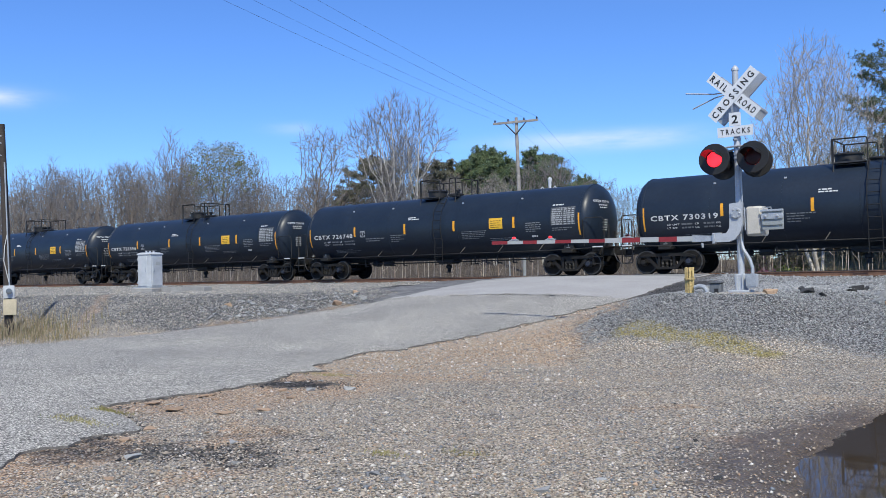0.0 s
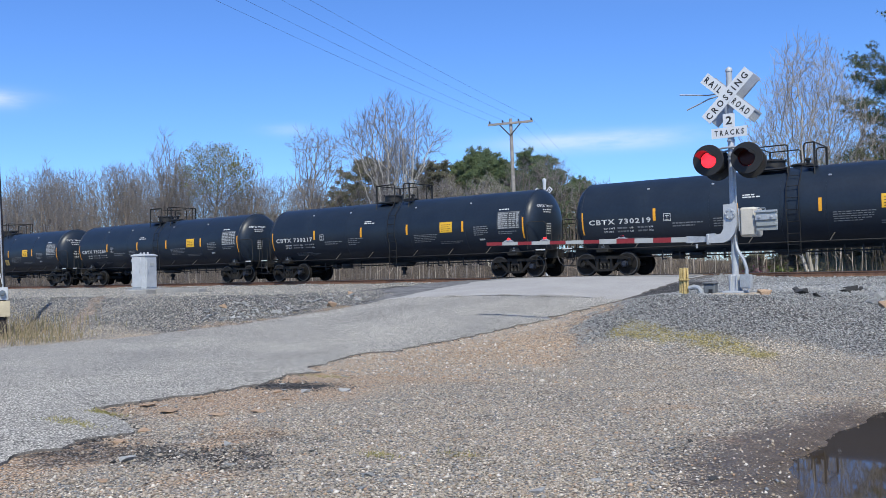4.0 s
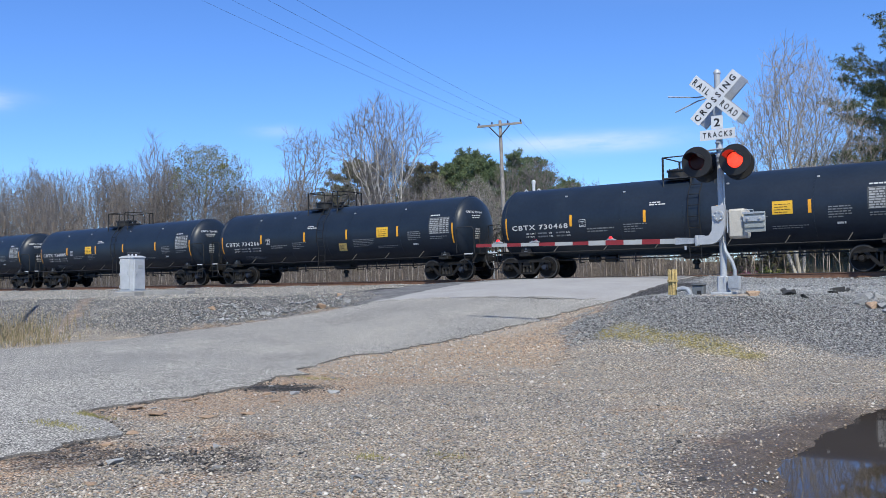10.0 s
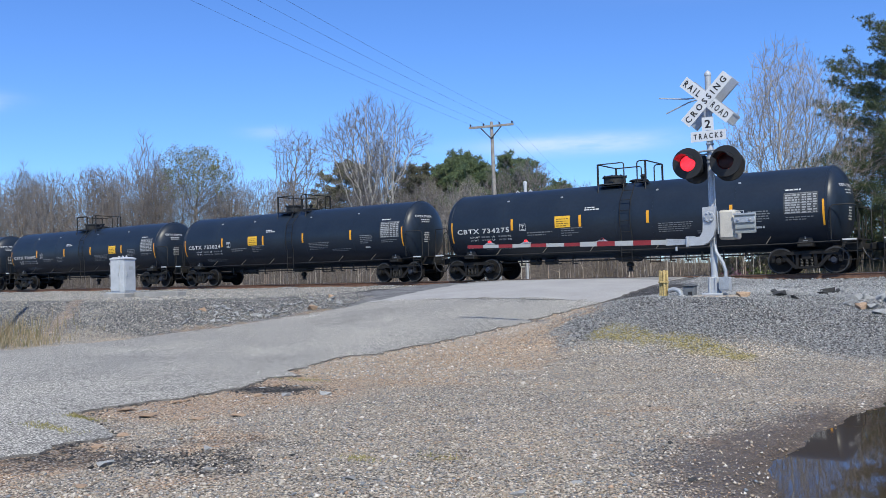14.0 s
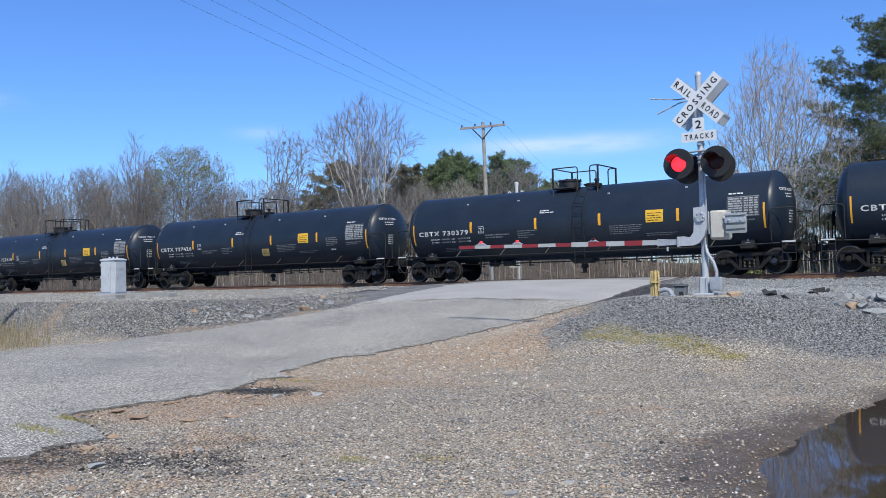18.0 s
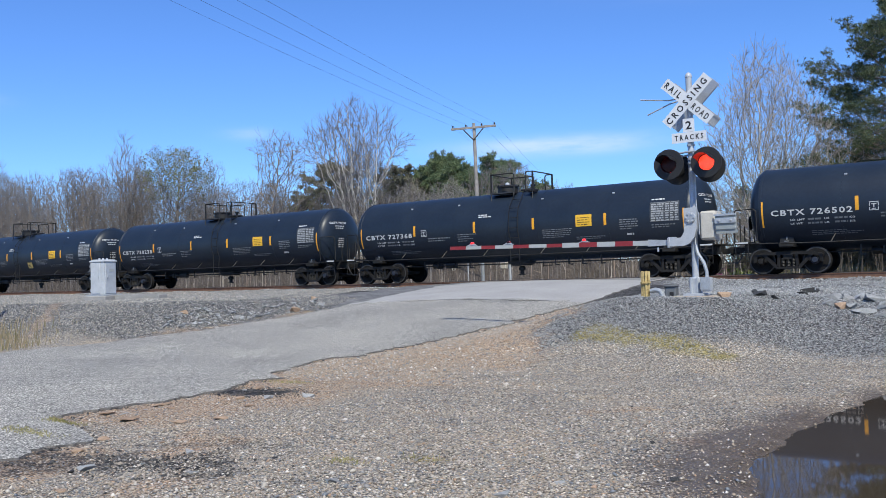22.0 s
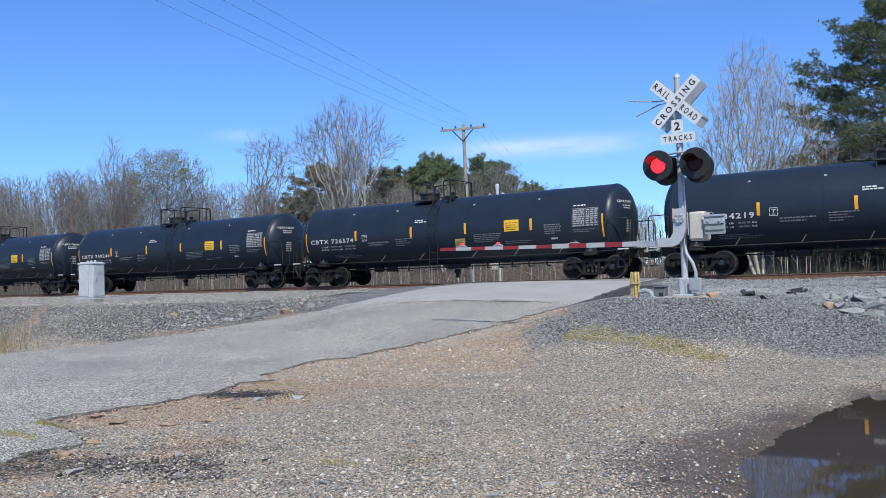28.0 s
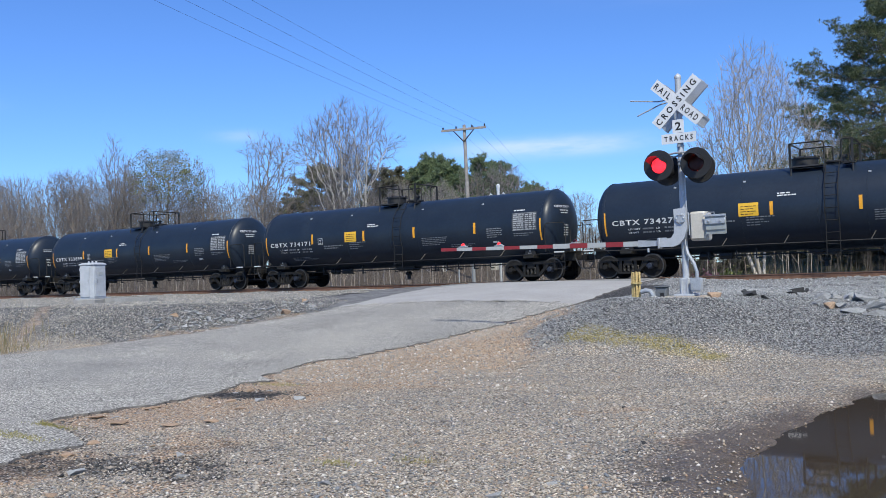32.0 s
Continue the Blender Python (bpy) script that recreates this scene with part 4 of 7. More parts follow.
def build_wagon(second=False):
    car = thing("tank_wagon", "long black railway tank wagon with " + ("the ladder near its middle" if second else "yellow reflectors and white stencils"), "tank wagon", (0, TRACK_Y, 0), group="wagons of the train")
    prof = []
    for i in range(9):
        a = math.pi / 2 * i / 8
        prof.append((-TANK_H - 0.58 * math.cos(a), max(TANK_R * math.sin(a), 0.02)))
    seams = (-5.0, -2.45, 0.05, 1.55, 4.6)
    for x in seams:
        prof += [(x - 0.022, TANK_R), (x - 0.013, TANK_R), (x - 0.010, TANK_R + 0.006), (x + 0.010, TANK_R + 0.006), (x + 0.013, TANK_R), (x + 0.022, TANK_R)]
    prof.insert(9, (-TANK_H + 0.1, TANK_R))
    prof.append((TANK_H - 0.1, TANK_R))
    for i in range(8, -1, -1):
        a = math.pi / 2 * i / 8
        prof.append((TANK_H + 0.58 * math.cos(a), max(TANK_R * math.sin(a), 0.02)))
    part("tank", Geo().lathe(prof, 'X', 64, (0, 0, TANK_Z)), TANK_BLACK, car, angle=25)
    # end bands where the jacket meets the heads
    for x in (-TANK_H, TANK_H):
        part("jacket_band", Geo().lathe([(x - 0.05, TANK_R + 0.002), (x - 0.04, TANK_R + 0.012), (x + 0.04, TANK_R + 0.012), (x + 0.05, TANK_R + 0.002)], 'X', 64, (0, 0, TANK_Z)), TANK_BLACK, car)
    wheel_me = wheel_mesh()
    for sx in (-1, 1):
        build_truck(car, sx * 6.85, 0 if sx > 0 else 180, wheel_me)
        e = Geo()
        e.box((sx * 7.35, 0, 0.95), (2.3, 0.62, 0.34), bevel=0.03)
        e.box((sx * 6.85, 0, 1.0), (0.5, 2.5, 0.16), bevel=0.03)
        for sy in (-1, 1):
            e.prism([(sx * 6.6, 1.05), (sx * 7.1, 1.05), (sx * 7.0, 1.55), (sx * 6.7, 1.55)], 0.10, pose(0, sy * 1.02, 0))
        part("stub_sill", e, IRON_BLACK, car)
        part("end_platform", Geo().box((sx * 8.30, 0, 1.13), (0.42, 2.7, 0.05)).box((sx * 8.30, -1.36, 1.11), (0.5, 0.02, 0.09)), IRON_BLACK, car)
        w = Geo().box((sx * 8.3, -1.376, 1.12), (0.44, 0.008, 0.05))
        part("edge_stripe", w, WHITE_LETTER, car, "white edge stripe on the end platform")
        c = Geo().box((sx * 8.62, 0, 0.88), (0.5, 0.16, 0.2), bevel=0.03).box((sx * 8.84, 0.05, 0.88), (0.2, 0.26, 0.28), bevel=0.05)
        part("coupler", c, TRUCK_IRON, car)
        part("brake_hose", Geo().tube([(sx * 8.5, -0.3, 0.85), (sx * 8.62, -0.32, 0.6), (sx * 8.78, -0.28, 0.42), (sx * 8.92, -0.24, 0.45)], 0.022, 6), CABLE, car, "black rubber brake hose")
        # handrail hoop round the head, and end posts
        part("end_handrail", Geo().tube([(sx * 7.75, -1.45, 1.15), (sx * 7.75, -1.52, 2.2), (sx * 7.85, -1.50, 2.28), (sx * 8.48, -1.36, 2.28), (sx * 8.55, -1.3, 2.18), (sx * 8.55, -1.28, 1.15)], 0.020, 6), IRON_BLACK, car)
        part("end_handrail", Geo().tube([(sx * 7.75, 1.45, 1.15), (sx * 7.75, 1.52, 2.2), (sx * 7.85, 1.50, 2.28), (sx * 8.48, 1.36, 2.28), (sx * 8.55, 1.3, 2.18), (sx * 8.55, 1.28, 1.15)], 0.020, 6), IRON_BLACK, car)
        for y in (-0.75, -0.2, 0.5):
            part("end_post", Geo().tube([(sx * 8.5, y, 1.14), (sx * 8.5, y, 2.0 if y != -0.2 else 1.75)], 0.022, 6), IRON_BLACK, car)
        for sy in (-1, 1):
            st = Geo()
            for z in (0.45, 0.72, 0.98):
                st.tube([(sx * 8.08, sy * 1.36, z), (sx * 8.52, sy * 1.36, z)], 0.014, 5)
            for x in (8.08, 8.52):
                st.tube([(sx * x, sy * 1.36, 0.45), (sx * x, sy * 1.36, 1.12)], 0.014, 5)
            part("sill_step", st, IRON_BLACK, car)
    part("brake_wheel", Geo().lathe([(-8.47, 0.26), (-8.45, 0.28), (-8.43, 0.26), (-8.43, 0.23), (-8.47, 0.23)], 'X', 18, (0, 0.5, 1.9)), IRON_BLACK, car)
    # side rails with their brackets
    for sy in (-1, 1):
        part("side_rail", Geo().tube([(-8.0, sy * 1.34, 1.08), (-6.2, sy * 1.36, 1.04), (6.2, sy * 1.36, 1.04), (8.0, sy * 1.34, 1.08)], 0.024, 6), IRON_BLACK, car)
        for x in (-5.4, -3.2, -1.1, 1.6, 3.6, 5.6):
            p = on_tank(x + 0.12, 1.32, 0.0, sy)
            part("rail_bracket", Geo().tube([(x, sy * 1.36, 1.04), (p.x, p.y, p.z)], 0.020, 5), IRON_BLACK, car)
    # rigging below the tank
    part("brake_pipe", Geo().tube([(-6.5, -0.55, 0.72), (-2, -0.62, 0.70), (2, -0.62, 0.70), (6.5, -0.55, 0.72)], 0.03, 6), IRON_BLACK, car)
    part("bottom_skid", Geo().prism([(-0.62, 0.86), (0.62, 0.86), (0.34, 0.62), (-0.34, 0.62)], 0.6), IRON_BLACK, car)
    part("outlet_valve", Geo().lathe([(0.22, 0.15), (0.25, 0.15), (0.26, 0.09), (0.40, 0.08), (0.44, 0.15), (0.52, 0.15), (0.6, 0.10)], 'Z', 14), IRON_BLACK, car)
    for x in (-4.6, -3.9, -2.9, -2.2, 1.9, 2.5, 3.1, 3.9, 4.7):
        part("pipe_hanger", Geo().box((x, -0.62, 0.74), (0.05, 0.05, 0.30 + 0.06 * math.sin(x * 5))).box((x + 0.1, -0.6, 0.60), (0.16, 0.06, 0.05)), IRON_BLACK, car)
    part("brake_cylinder", Geo().lathe([(-4.3, 0.05), (-4.28, 0.13), (-3.85, 0.13), (-3.8, 0.06)], 'X', 14, (0, -0.35, 0.72)).box((-3.3, -0.4, 0.7), (0.5, 0.3, 0.22), bevel=0.03), IRON_BLACK, car)
    top_fittings(car, second)
    for x in (-4.9, -2.4, 1.62, 4.7):
        part("lifting_lug", Geo().box(on_tank(x, 3.28, 0.015), (0.10, 0.05, 0.06), bevel=0.01), GALV, car, "small worn lug")
    for x in (-6.85, 6.85):
        part("jacking_pad_mark", Geo().box((x, -1.085, 1.28), (0.05, 0.012, 0.20)).box((x, -1.11, 1.13), (0.16, 0.012, 0.035)), FAINT_LETTER, car, "white jacking mark")
    # reflectors
    for x in (-7.57, -4.54, -1.44, 1.36, 4.47, 7.56):
        end = abs(x) > 7
        part("reflector", decal(x - 0.055, x + 0.055, 1.62 if end else 2.04, 2.50, 6), REFLECT_YELLOW, car, "yellow reflector strip")
    # small stencils
    g = Geo()
    for z, k in ((1.80, 2), (1.67, 4)):
        bars(-6.08, z, (0.46,), 0.06, 0.1, g, seed=k)
        bars(-5.24, z, (0.40,), 0.06, 0.1, g, seed=k + 1)
    stencil("weight_stencil", g, FAINT_LETTER, car, "small pale weight figures")
    for word, x, z, w in (("LD LMT", -6.64, 1.80, 0.48), ("LT WT", -6.64, 1.67, 0.40), ("LB", -5.56, 1.80, 0.15), ("LB", -5.56, 1.67, 0.15), ("KG", -4.78, 1.80, 0.16), ("KG", -4.78, 1.67, 0.16)):
        me = text_mesh(word, 0.09, WHITE_LETTER, w, 0, bend=lambda u, v, x=x, z=z: on_tank(x + u, z + v * 0.95, 0.010))
        stencil("weight_lettering", me, None, car, "small white letters " + word)
    g = Geo()
    bars(-6.0, 1.42, (1.1, 1.6, 1.4), 0.025, 0.06, g, seed=6)
    bars(-3.85, 1.88, (1.15, 0.85), 0.05, 0.10, g, seed=7)
    bars(-2.3, 1.98, (0.95, 0.6, 0.75, 0.45), 0.035, 0.09, g, seed=8)
    bars(1.75, 1.97, (1.35, 1.3, 1.25, 1.2, 0.9), 0.03, 0.075, g, seed=9)
    bars(3.2, 1.62, (1.2, 1.0), 0.03, 0.07, g, seed=11)
    bars(5.05, 2.18, (0.72, 0.75, 0.7, 0.72, 0.5), 0.04, 0.085, g, seed=12)
    bars(6.31, 1.92, (0.9, 0.7), 0.035, 0.08, g, seed=13)
    stencil("data_stencil", g, FAINT_LETTER, car, "small grey data stencil")
    g = Geo()
    bars(-1.25, 2.74, (0.42, 0.62), 0.045, 0.08, g, seed=14)
    bars(5.3, 1.62, (0.28,), 0.07, 0.1, g, seed=15)
    bars(6.31, 2.86, (0.5,), 0.05, 0.1, g, seed=16)
    stencil("safety_stencil", g, WHITE_LETTER, car, "white safety stencil")
    part("table_panel", decal(6.26, 7.38, 2.05, 2.78, 5, 0, None, 0.004), PANEL_GREY, car, "faded grey panel behind the test table")
    g = Geo()
    for i in range(8):
        z = 2.72 - i * 0.085
        bars(6.31, z - 0.055, (0.48,), 0.055, 0.1, g, 0.007, seed=20 + i)
        bars(6.86, z - 0.055, (0.14,), 0.05, 0.1, g, 0.007, seed=30 + i)
        bars(7.04, z - 0.055, (0.14,), 0.05, 0.1, g, 0.007, seed=40 + i)
        bars(7.22, z - 0.055, (0.12,), 0.05, 0.1, g, 0.007, seed=50 + i)
    for z in (2.76, 2.42, 2.08):
        decal(6.28, 7.36, z - 0.012, z, 1, 0, g)
    stencil("test_table_stencil", g, TABLE_LETTER, car, "grey stencilled test table")
    g = Geo()
    for a, b, c, d in ((-4.18, -3.90, 2.265, 2.285), (-4.18, -3.90, 2.0, 2.02), (-4.18, -4.16, 2.0, 2.285), (-3.92, -3.9, 2.0, 2.285), (-4.12, -3.96, 2.195, 2.22), (-4.053, -4.027, 2.10, 2.2), (-4.10, -3.98, 2.045, 2.07)):
        decal(a, b, c, d, 1, 0, g)
    part("boxed_mark", g, WHITE_LETTER, car, "white boxed mark")
    for sx in (-1, 1):
        # the small marks on the heads
        g = Geo()
        for i, (zz, w) in enumerate(((2.80, 0.55), (2.70, 0.5), (2.2, 0.3), (2.1, 0.36), (2.0, 0.3), (1.9, 0.34), (1.8, 0.3))):
            y0 = -0.45 - w / 2 if zz > 2.5 else -0.42 - w / 2
            a = y0
            while a < y0 + w:
                b = min(a + 0.09, y0 + w)
                pts = []
                for y, z in ((a, zz), (b, zz), (b, zz + 0.04), (a, zz + 0.04)):
                    rr = min(math.hypot(y, z - TANK_Z) / TANK_R, 0.999)
                    pts.append((sx * (TANK_H + 0.58 * math.sqrt(1 - rr * rr) + 0.02), y, z))
                g.add(pts, [(0, 1, 2, 3) if sx > 0 else (3, 2, 1, 0)])
                a = b + 0.03
        stencil("head_stencil", g, WHITE_LETTER, car, "white stencil on the tank head")
    return car


def placard(car, x, w=0.68, z0=2.04, z1=2.5):
    p = part("placard", decal(x, x + w, z0, z1, 6, 0, None, 0.010), PLACARD_YELLOW, car, "yellow placard with small dark print")
    g = Geo()
    for i in range(4):
        bars(x + 0.08, z1 - 0.13 - i * 0.09, (w - 0.16 - 0.1 * (i % 2),), 0.02, 0.1, g, 0.016, seed=60 + i)
    tagged(part("print", g, SIGN_BLACK, p), kind="stuff")


def shipping_tag(car, x):
    c = part("card", decal(x, x + 0.5, 1.5, 1.86, 4, 0.08, None, 0.010), CARD_YELLOW, car, "small faded yellow card")
    g = Geo()
    for i in range(3):
        bars(x + 0.12, 1.76 - i * 0.08, (0.32 - 0.06 * i,), 0.018, 0.1, g, 0.016, seed=80 + i)
    tagged(part("print", g, SIGN_BLACK, c), kind="stuff")


def scrawl(car, x, z):
    """Chalky spray-paint loops."""
    g = Geo()
    pts = []
    for i in range(60):
        a = i * 0.62
        px, pz = x + i * 0.028 + 0.10 * math.sin(a * 1.1), z + 0.14 * math.cos(a) * (0.6 + 0.4 * math.sin(i * 0.37))
        pts.append(on_tank(px, pz, 0.008))
    g.tube(pts, 0.011, 4)
    part("spray_scrawl", g, FAINT_LETTER, car, "pale sprayed scrawl")


NUMBERS = {0: "730319", 1: "726740", 2: "726596", 3: "730332", 4: "730219", 5: "730217", 6: "730289", 7: "734184", 8: "726656", 9: "727438", 10: "730468", 11: "734266",
           12: "734085", 13: "726779", 14: "734275", 15: "733824", 16: "726492", 17: "730487", 18: "730379", 19: "727426", 20: "727410", 21: "726502", 22: "727368",
           23: "730238", 24: "730334", 25: "733981", 26: "734207", 27: "734219", 28: "726574", 29: "730244", 30: "726564", 31: "734274", 32: "734171", 33: "733899"}
EARLY_PLACARD = (12, 14, 15, 25, 31, 32, 33)      # placard ahead of the second reflector
TAGGED = (7, 11, 13, 19, 20, 24, 26, 28)     # the second make, which carries a card
WAGONS = {}


def make_train():
    models = build_wagon(), build_wagon(True)
    first = {-1: models[0], TAGGED[0]: models[1]}
    for k in range(-1, 38):
        WAGONS[k] = first[k] if k in first else copy_thing(models[k in TAGGED], pose(-PITCH * k, TRACK_Y, 0))
    for k, model in first.items():
        model.matrix_basis = pose(-PITCH * k, TRACK_Y, 0)
    for k, car in WAGONS.items():
        num = NUMBERS.get(k)
        if num:
            me = text_mesh("CBTX " + num, 0.36, WHITE_LETTER, 2.58, 0, space=1.2, bend=lambda x, z: on_tank(-7.26 + x, 1.99 + z * 0.74, 0.012))
            part("lettering", me, None, car, "white lettering CBTX " + num)
            me = text_mesh("CBTX " + num, 0.16, WHITE_LETTER, 1.0, 0, space=1.15, bend=lambda x, z: on_head(-0.98 + x, 2.93 + z * 0.85))
            part("head_lettering", me, None, car, "white lettering CBTX " + num + " on the tank head")
        if k in EARLY_PLACARD:
            placard(car, -2.55)
        else:
            placard(car, 3.24)
        if k in TAGGED:
            shipping_tag(car, 0.75 if k != 19 else 0.6)
        if k == 17:
            scrawl(car, -0.9, 1.62)
            scrawl(car, 4.6, 1.75)


make_train()



# ---- crossing signals ----
PLATE_GREY = material("dull_grey_plates", (0.27, 0.29, 0.285), 0.55, var=0.15, scale=6, fine=50, bump=0.05)
IRON_GREY = material("grey_cast_box", (0.13, 0.14, 0.15), 0.6, var=0.2, scale=6, fine=50, bump=0.1)
LENSES = {}


def lens_mesh(lit):
    """A lens disc: one face lit, the other dark."""
    g = Geo()
    g.lathe([(-0.012, 0.02), (-0.012, 0.13), (-0.006, 0.145), (-0.001, 0.15)], 'Y', 24, slot=0)
    g.lathe([(0.001, 0.15), (0.006, 0.145), (0.012, 0.13), (0.012, 0.02)], 'Y', 24, slot=1)
    return g.mesh("lens", [lit, RED_DARK])


def light_head(parent, x, y, z, flip, lit):
    """Black round target with a hood and a lens; y is the target's plane."""
    g = Geo()
    r0, r1 = 0.158, 0.305
    g.lathe([(0.0, r0), (-0.012, r0), (-0.012, r1 - 0.01), (0.0, r1), (0.012, r1 - 0.01), (0.012, r0)], 'Y', 40, caps=False)
    head = part("signal_light", g, LAMP_BLACK, parent, "round black flashing light unit with a hood", m=pose(x, y, z, 0, 0, 180 if flip else 0))
    shell = Geo()
    n = 22
    v = []
    for k in range(n + 1):
        a = math.pi * (-0.16 + 1.32 * k / n)
        for rr in (0.160, 0.168):
            for dy in (-0.012, -0.34 if 0.2 < k / n < 0.8 else -0.34 + 0.9 * abs(k / n - 0.5)):
                v.append((rr * math.cos(a), dy, rr * math.sin(a)))
    fs = []
    for k in range(n):
        i, j = 4 * k, 4 * k + 4
        fs += [(i, i + 1, j + 1, j), (i + 3, i + 2, j + 2, j + 3), (i + 1, i + 3, j + 3, j + 1)]
    shell.add(v, fs)
    part("hood", shell, HOOD_BLACK, head)
    part("housing", Geo().lathe([(0.012, 0.165), (0.10, 0.165), (0.19, 0.12), (0.22, 0.05)], 'Y', 28, caps=False), LAMP_BLACK, head)
    lens = part("lens", lens_mesh(lit), None, head, "round red signal lens", m=pose(0, 0.02, 0))
    return lens


def crossbuck(parent, y, back, z=3.60):
    """Two crossed boards; back: seen from behind, bare metal."""
    for i, (word, turn) in enumerate((("RAILROAD", 43), ("CROSSING", -45))):
        m = pose(0, y - 0.012 * i * (-1 if back else 1), z, 0, turn, 0)
        b = part("crossbuck_board", Geo().box((0, 0, 0), (1.22, 0.006, 0.229), bevel=0.002), SIGN_BACK if back else SIGN_WHITE, parent, "white crossing board, black letters" if not back else "bare metal back of a crossing board", m=m)
        if back:
            part("stiffener", Geo().box((0, -0.012, 0.09), (1.2, 0.018, 0.03)).box((0, -0.012, -0.09), (1.2, 0.018, 0.03)), SIGN_BACK, b)
            continue
        if word == "RAILROAD":
            for w, x0 in (("RAIL", -0.565), ("ROAD", 0.15)):
                part("lettering", text_mesh(" ".join(w), 0.175, SIGN_BLACK, 0.40), None, b, "black letters " + w, m=pose(x0, -0.006, -0.062))
        else:
            for w, x0 in (("CROSSING", -0.565),):
                part("lettering", text_mesh(" ".join(w), 0.175, SIGN_BLACK, 1.10), None, b, "black letters " + w, m=pose(x0, -0.006, -0.062))


def make_signal():
    s = thing("crossing_signal", "silver crossing signal with crossbuck, two red lights and lowered gate", "crossing signal", (-5.53, 17.07, -0.27))
    part("mast", Geo().lathe([(0.0, 0.064), (3.1, 0.064), (3.12, 0.060), (4.34, 0.060)], 'Z', 20), ALU_PAINT, s, "silver painted steel mast")
    part("cap", Geo().lathe([(4.33, 0.068), (4.37, 0.068), (4.40, 0.05), (4.43, 0.012)], 'Z', 20), ALU_PAINT, s)
    for z in (3.95, 2.98, 2.70, 2.62):
        part("clamp", Geo().lathe([(z - 0.02, 0.070), (z - 0.015, 0.076), (z + 0.015, 0.076), (z + 0.02, 0.070)], 'Z', 16).box((0, -0.08, z), (0.05, 0.05, 0.04)), GALV, s)
    crossbuck(s, -0.14, False, 3.84)
    crossbuck(s, 0.30, True, 3.82)
    p = part("number_sign", Geo().box((0, -0.10, 3.367), (0.23, 0.006, 0.26)), SIGN_WHITE, s, "white plate with a black 2")
    part("lettering", text_mesh("2", 0.22, SIGN_BLACK, 0.12), None, p, m=pose(-0.06, -0.106, 3.29))
    p = part("tracks_sign", Geo().box((0, -0.10, 3.13), (0.69, 0.006, 0.20)), SIGN_WHITE, s, "white plate lettered TRACKS")
    part("lettering", text_mesh("T R A C K S", 0.145, SIGN_BLACK, 0.57), None, p, m=pose(-0.285, -0.106, 3.08))
    part("lamp_arm", Geo().tube([(-0.46, -0.1, 2.80), (-0.1, -0.09, 2.84), (0.1, -0.09, 2.84), (0.46, -0.1, 2.80)], 0.020, 8).tube([(-0.46, 0.28, 2.78), (-0.1, 0.1, 2.80), (0.1, 0.1, 2.80), (0.46, 0.28, 2.78)], 0.020, 8), GALV, s)
    LENSES['L'] = [(light_head(s, -0.36, -0.30, 2.60, False, RED_LIT), (0, 0.02, 0))]
    LENSES['R'] = [(light_head(s, 0.38, -0.30, 2.58, False, ORANGE_LIT), (0, 0.02, 0))]
    # the pair for the other side of the line
    light_head(s, -0.34, 0.18, 2.54, True, RED_LIT)
    light_head(s, 0.31, 0.18, 2.54, True, RED_LIT)
    part("antenna_rod", Geo().tube([(-0.06, 0.02, 3.94), (-0.42, -0.02, 3.92), (-0.96, -0.12, 3.99)], 0.014, 6), GALV, s, "thin rod bracket")
    part("antenna_rod", Geo().tube([(-0.06, 0.10, 3.94), (-0.42, 0.05, 3.86), (-0.86, -0.02, 3.68)], 0.014, 6), GALV, s, "thin rod bracket")
    part("conduit", Geo().tube([(0.075, -0.06, 2.5), (0.08, -0.06, 1.7)], 0.016, 6).tube([(0.05, -0.07, 1.0), (0.08, -0.09, 0.85), (0.20, -0.10, 0.65), (0.25, -0.10, 0.48), (0.25, -0.10, 0.36)], 0.034, 8), GALV, s, "grey flexible cable conduit")
    g = Geo().box((0, 0, 0.03), (0.40, 0.40, 0.05), bevel=0.01).box((0, 0, 0.20), (0.21, 0.21, 0.34), bevel=0.02)
    for a in (-0.06, 0.06):
        g.box((a, -0.115, 0.2), (0.03, 0.03, 0.34))
    part("mast_base", g, ALU_PAINT, s)
    jb = part("junction_box", Geo().box((0.24, -0.10, 0.23), (0.19, 0.16, 0.27), bevel=0.015), ALU_PAINT, s)
    part("lid", Geo().box((0.24, -0.186, 0.25), (0.20, 0.012, 0.24), bevel=0.004), GALV, jb)
    part("foundation", Geo().box((0.06, 0, -0.07), (0.9, 0.8, 0.16), bevel=0.03), BASE_TAN, s, "stained tan concrete foundation")
    # gate mechanism
    k = part("mechanism_box", Geo().box((0.33, 0.02, 1.37), (0.31, 0.46, 0.56), bevel=0.04), MECH_BEIGE, s, "beige grey gate mechanism housing")
    part("cover_plate", Geo().box((0.335, -0.222, 1.37), (0.25, 0.02, 0.48), bevel=0.008), MECH_BEIGE, k)
    part("hinge_pin", Geo().tube([(0.175, -0.23, 1.2), (0.175, -0.23, 1.64)], 0.012, 6), GALV, k)
    el = Geo()
    el.prism([(-0.10, 1.72), (0.14, 1.74), (0.15, 1.35), (0.10, 1.16), (0.0, 1.04), (-0.12, 0.99), (-0.42, 0.99), (-0.42, 1.14), (-0.17, 1.16), (-0.11, 1.25), (-0.10, 1.4)], 0.11, pose(0, -0.24, 0))
    e = part("gate_arm_bracket", el, ALU_PAINT, s, "silver cast elbow carrying the gate arm")
    part("hub", Geo().lathe([(-0.33, 0.05), (-0.325, 0.10), (-0.29, 0.11)], 'Y', 18, (0.03, 0, 1.53)), GALV, e)
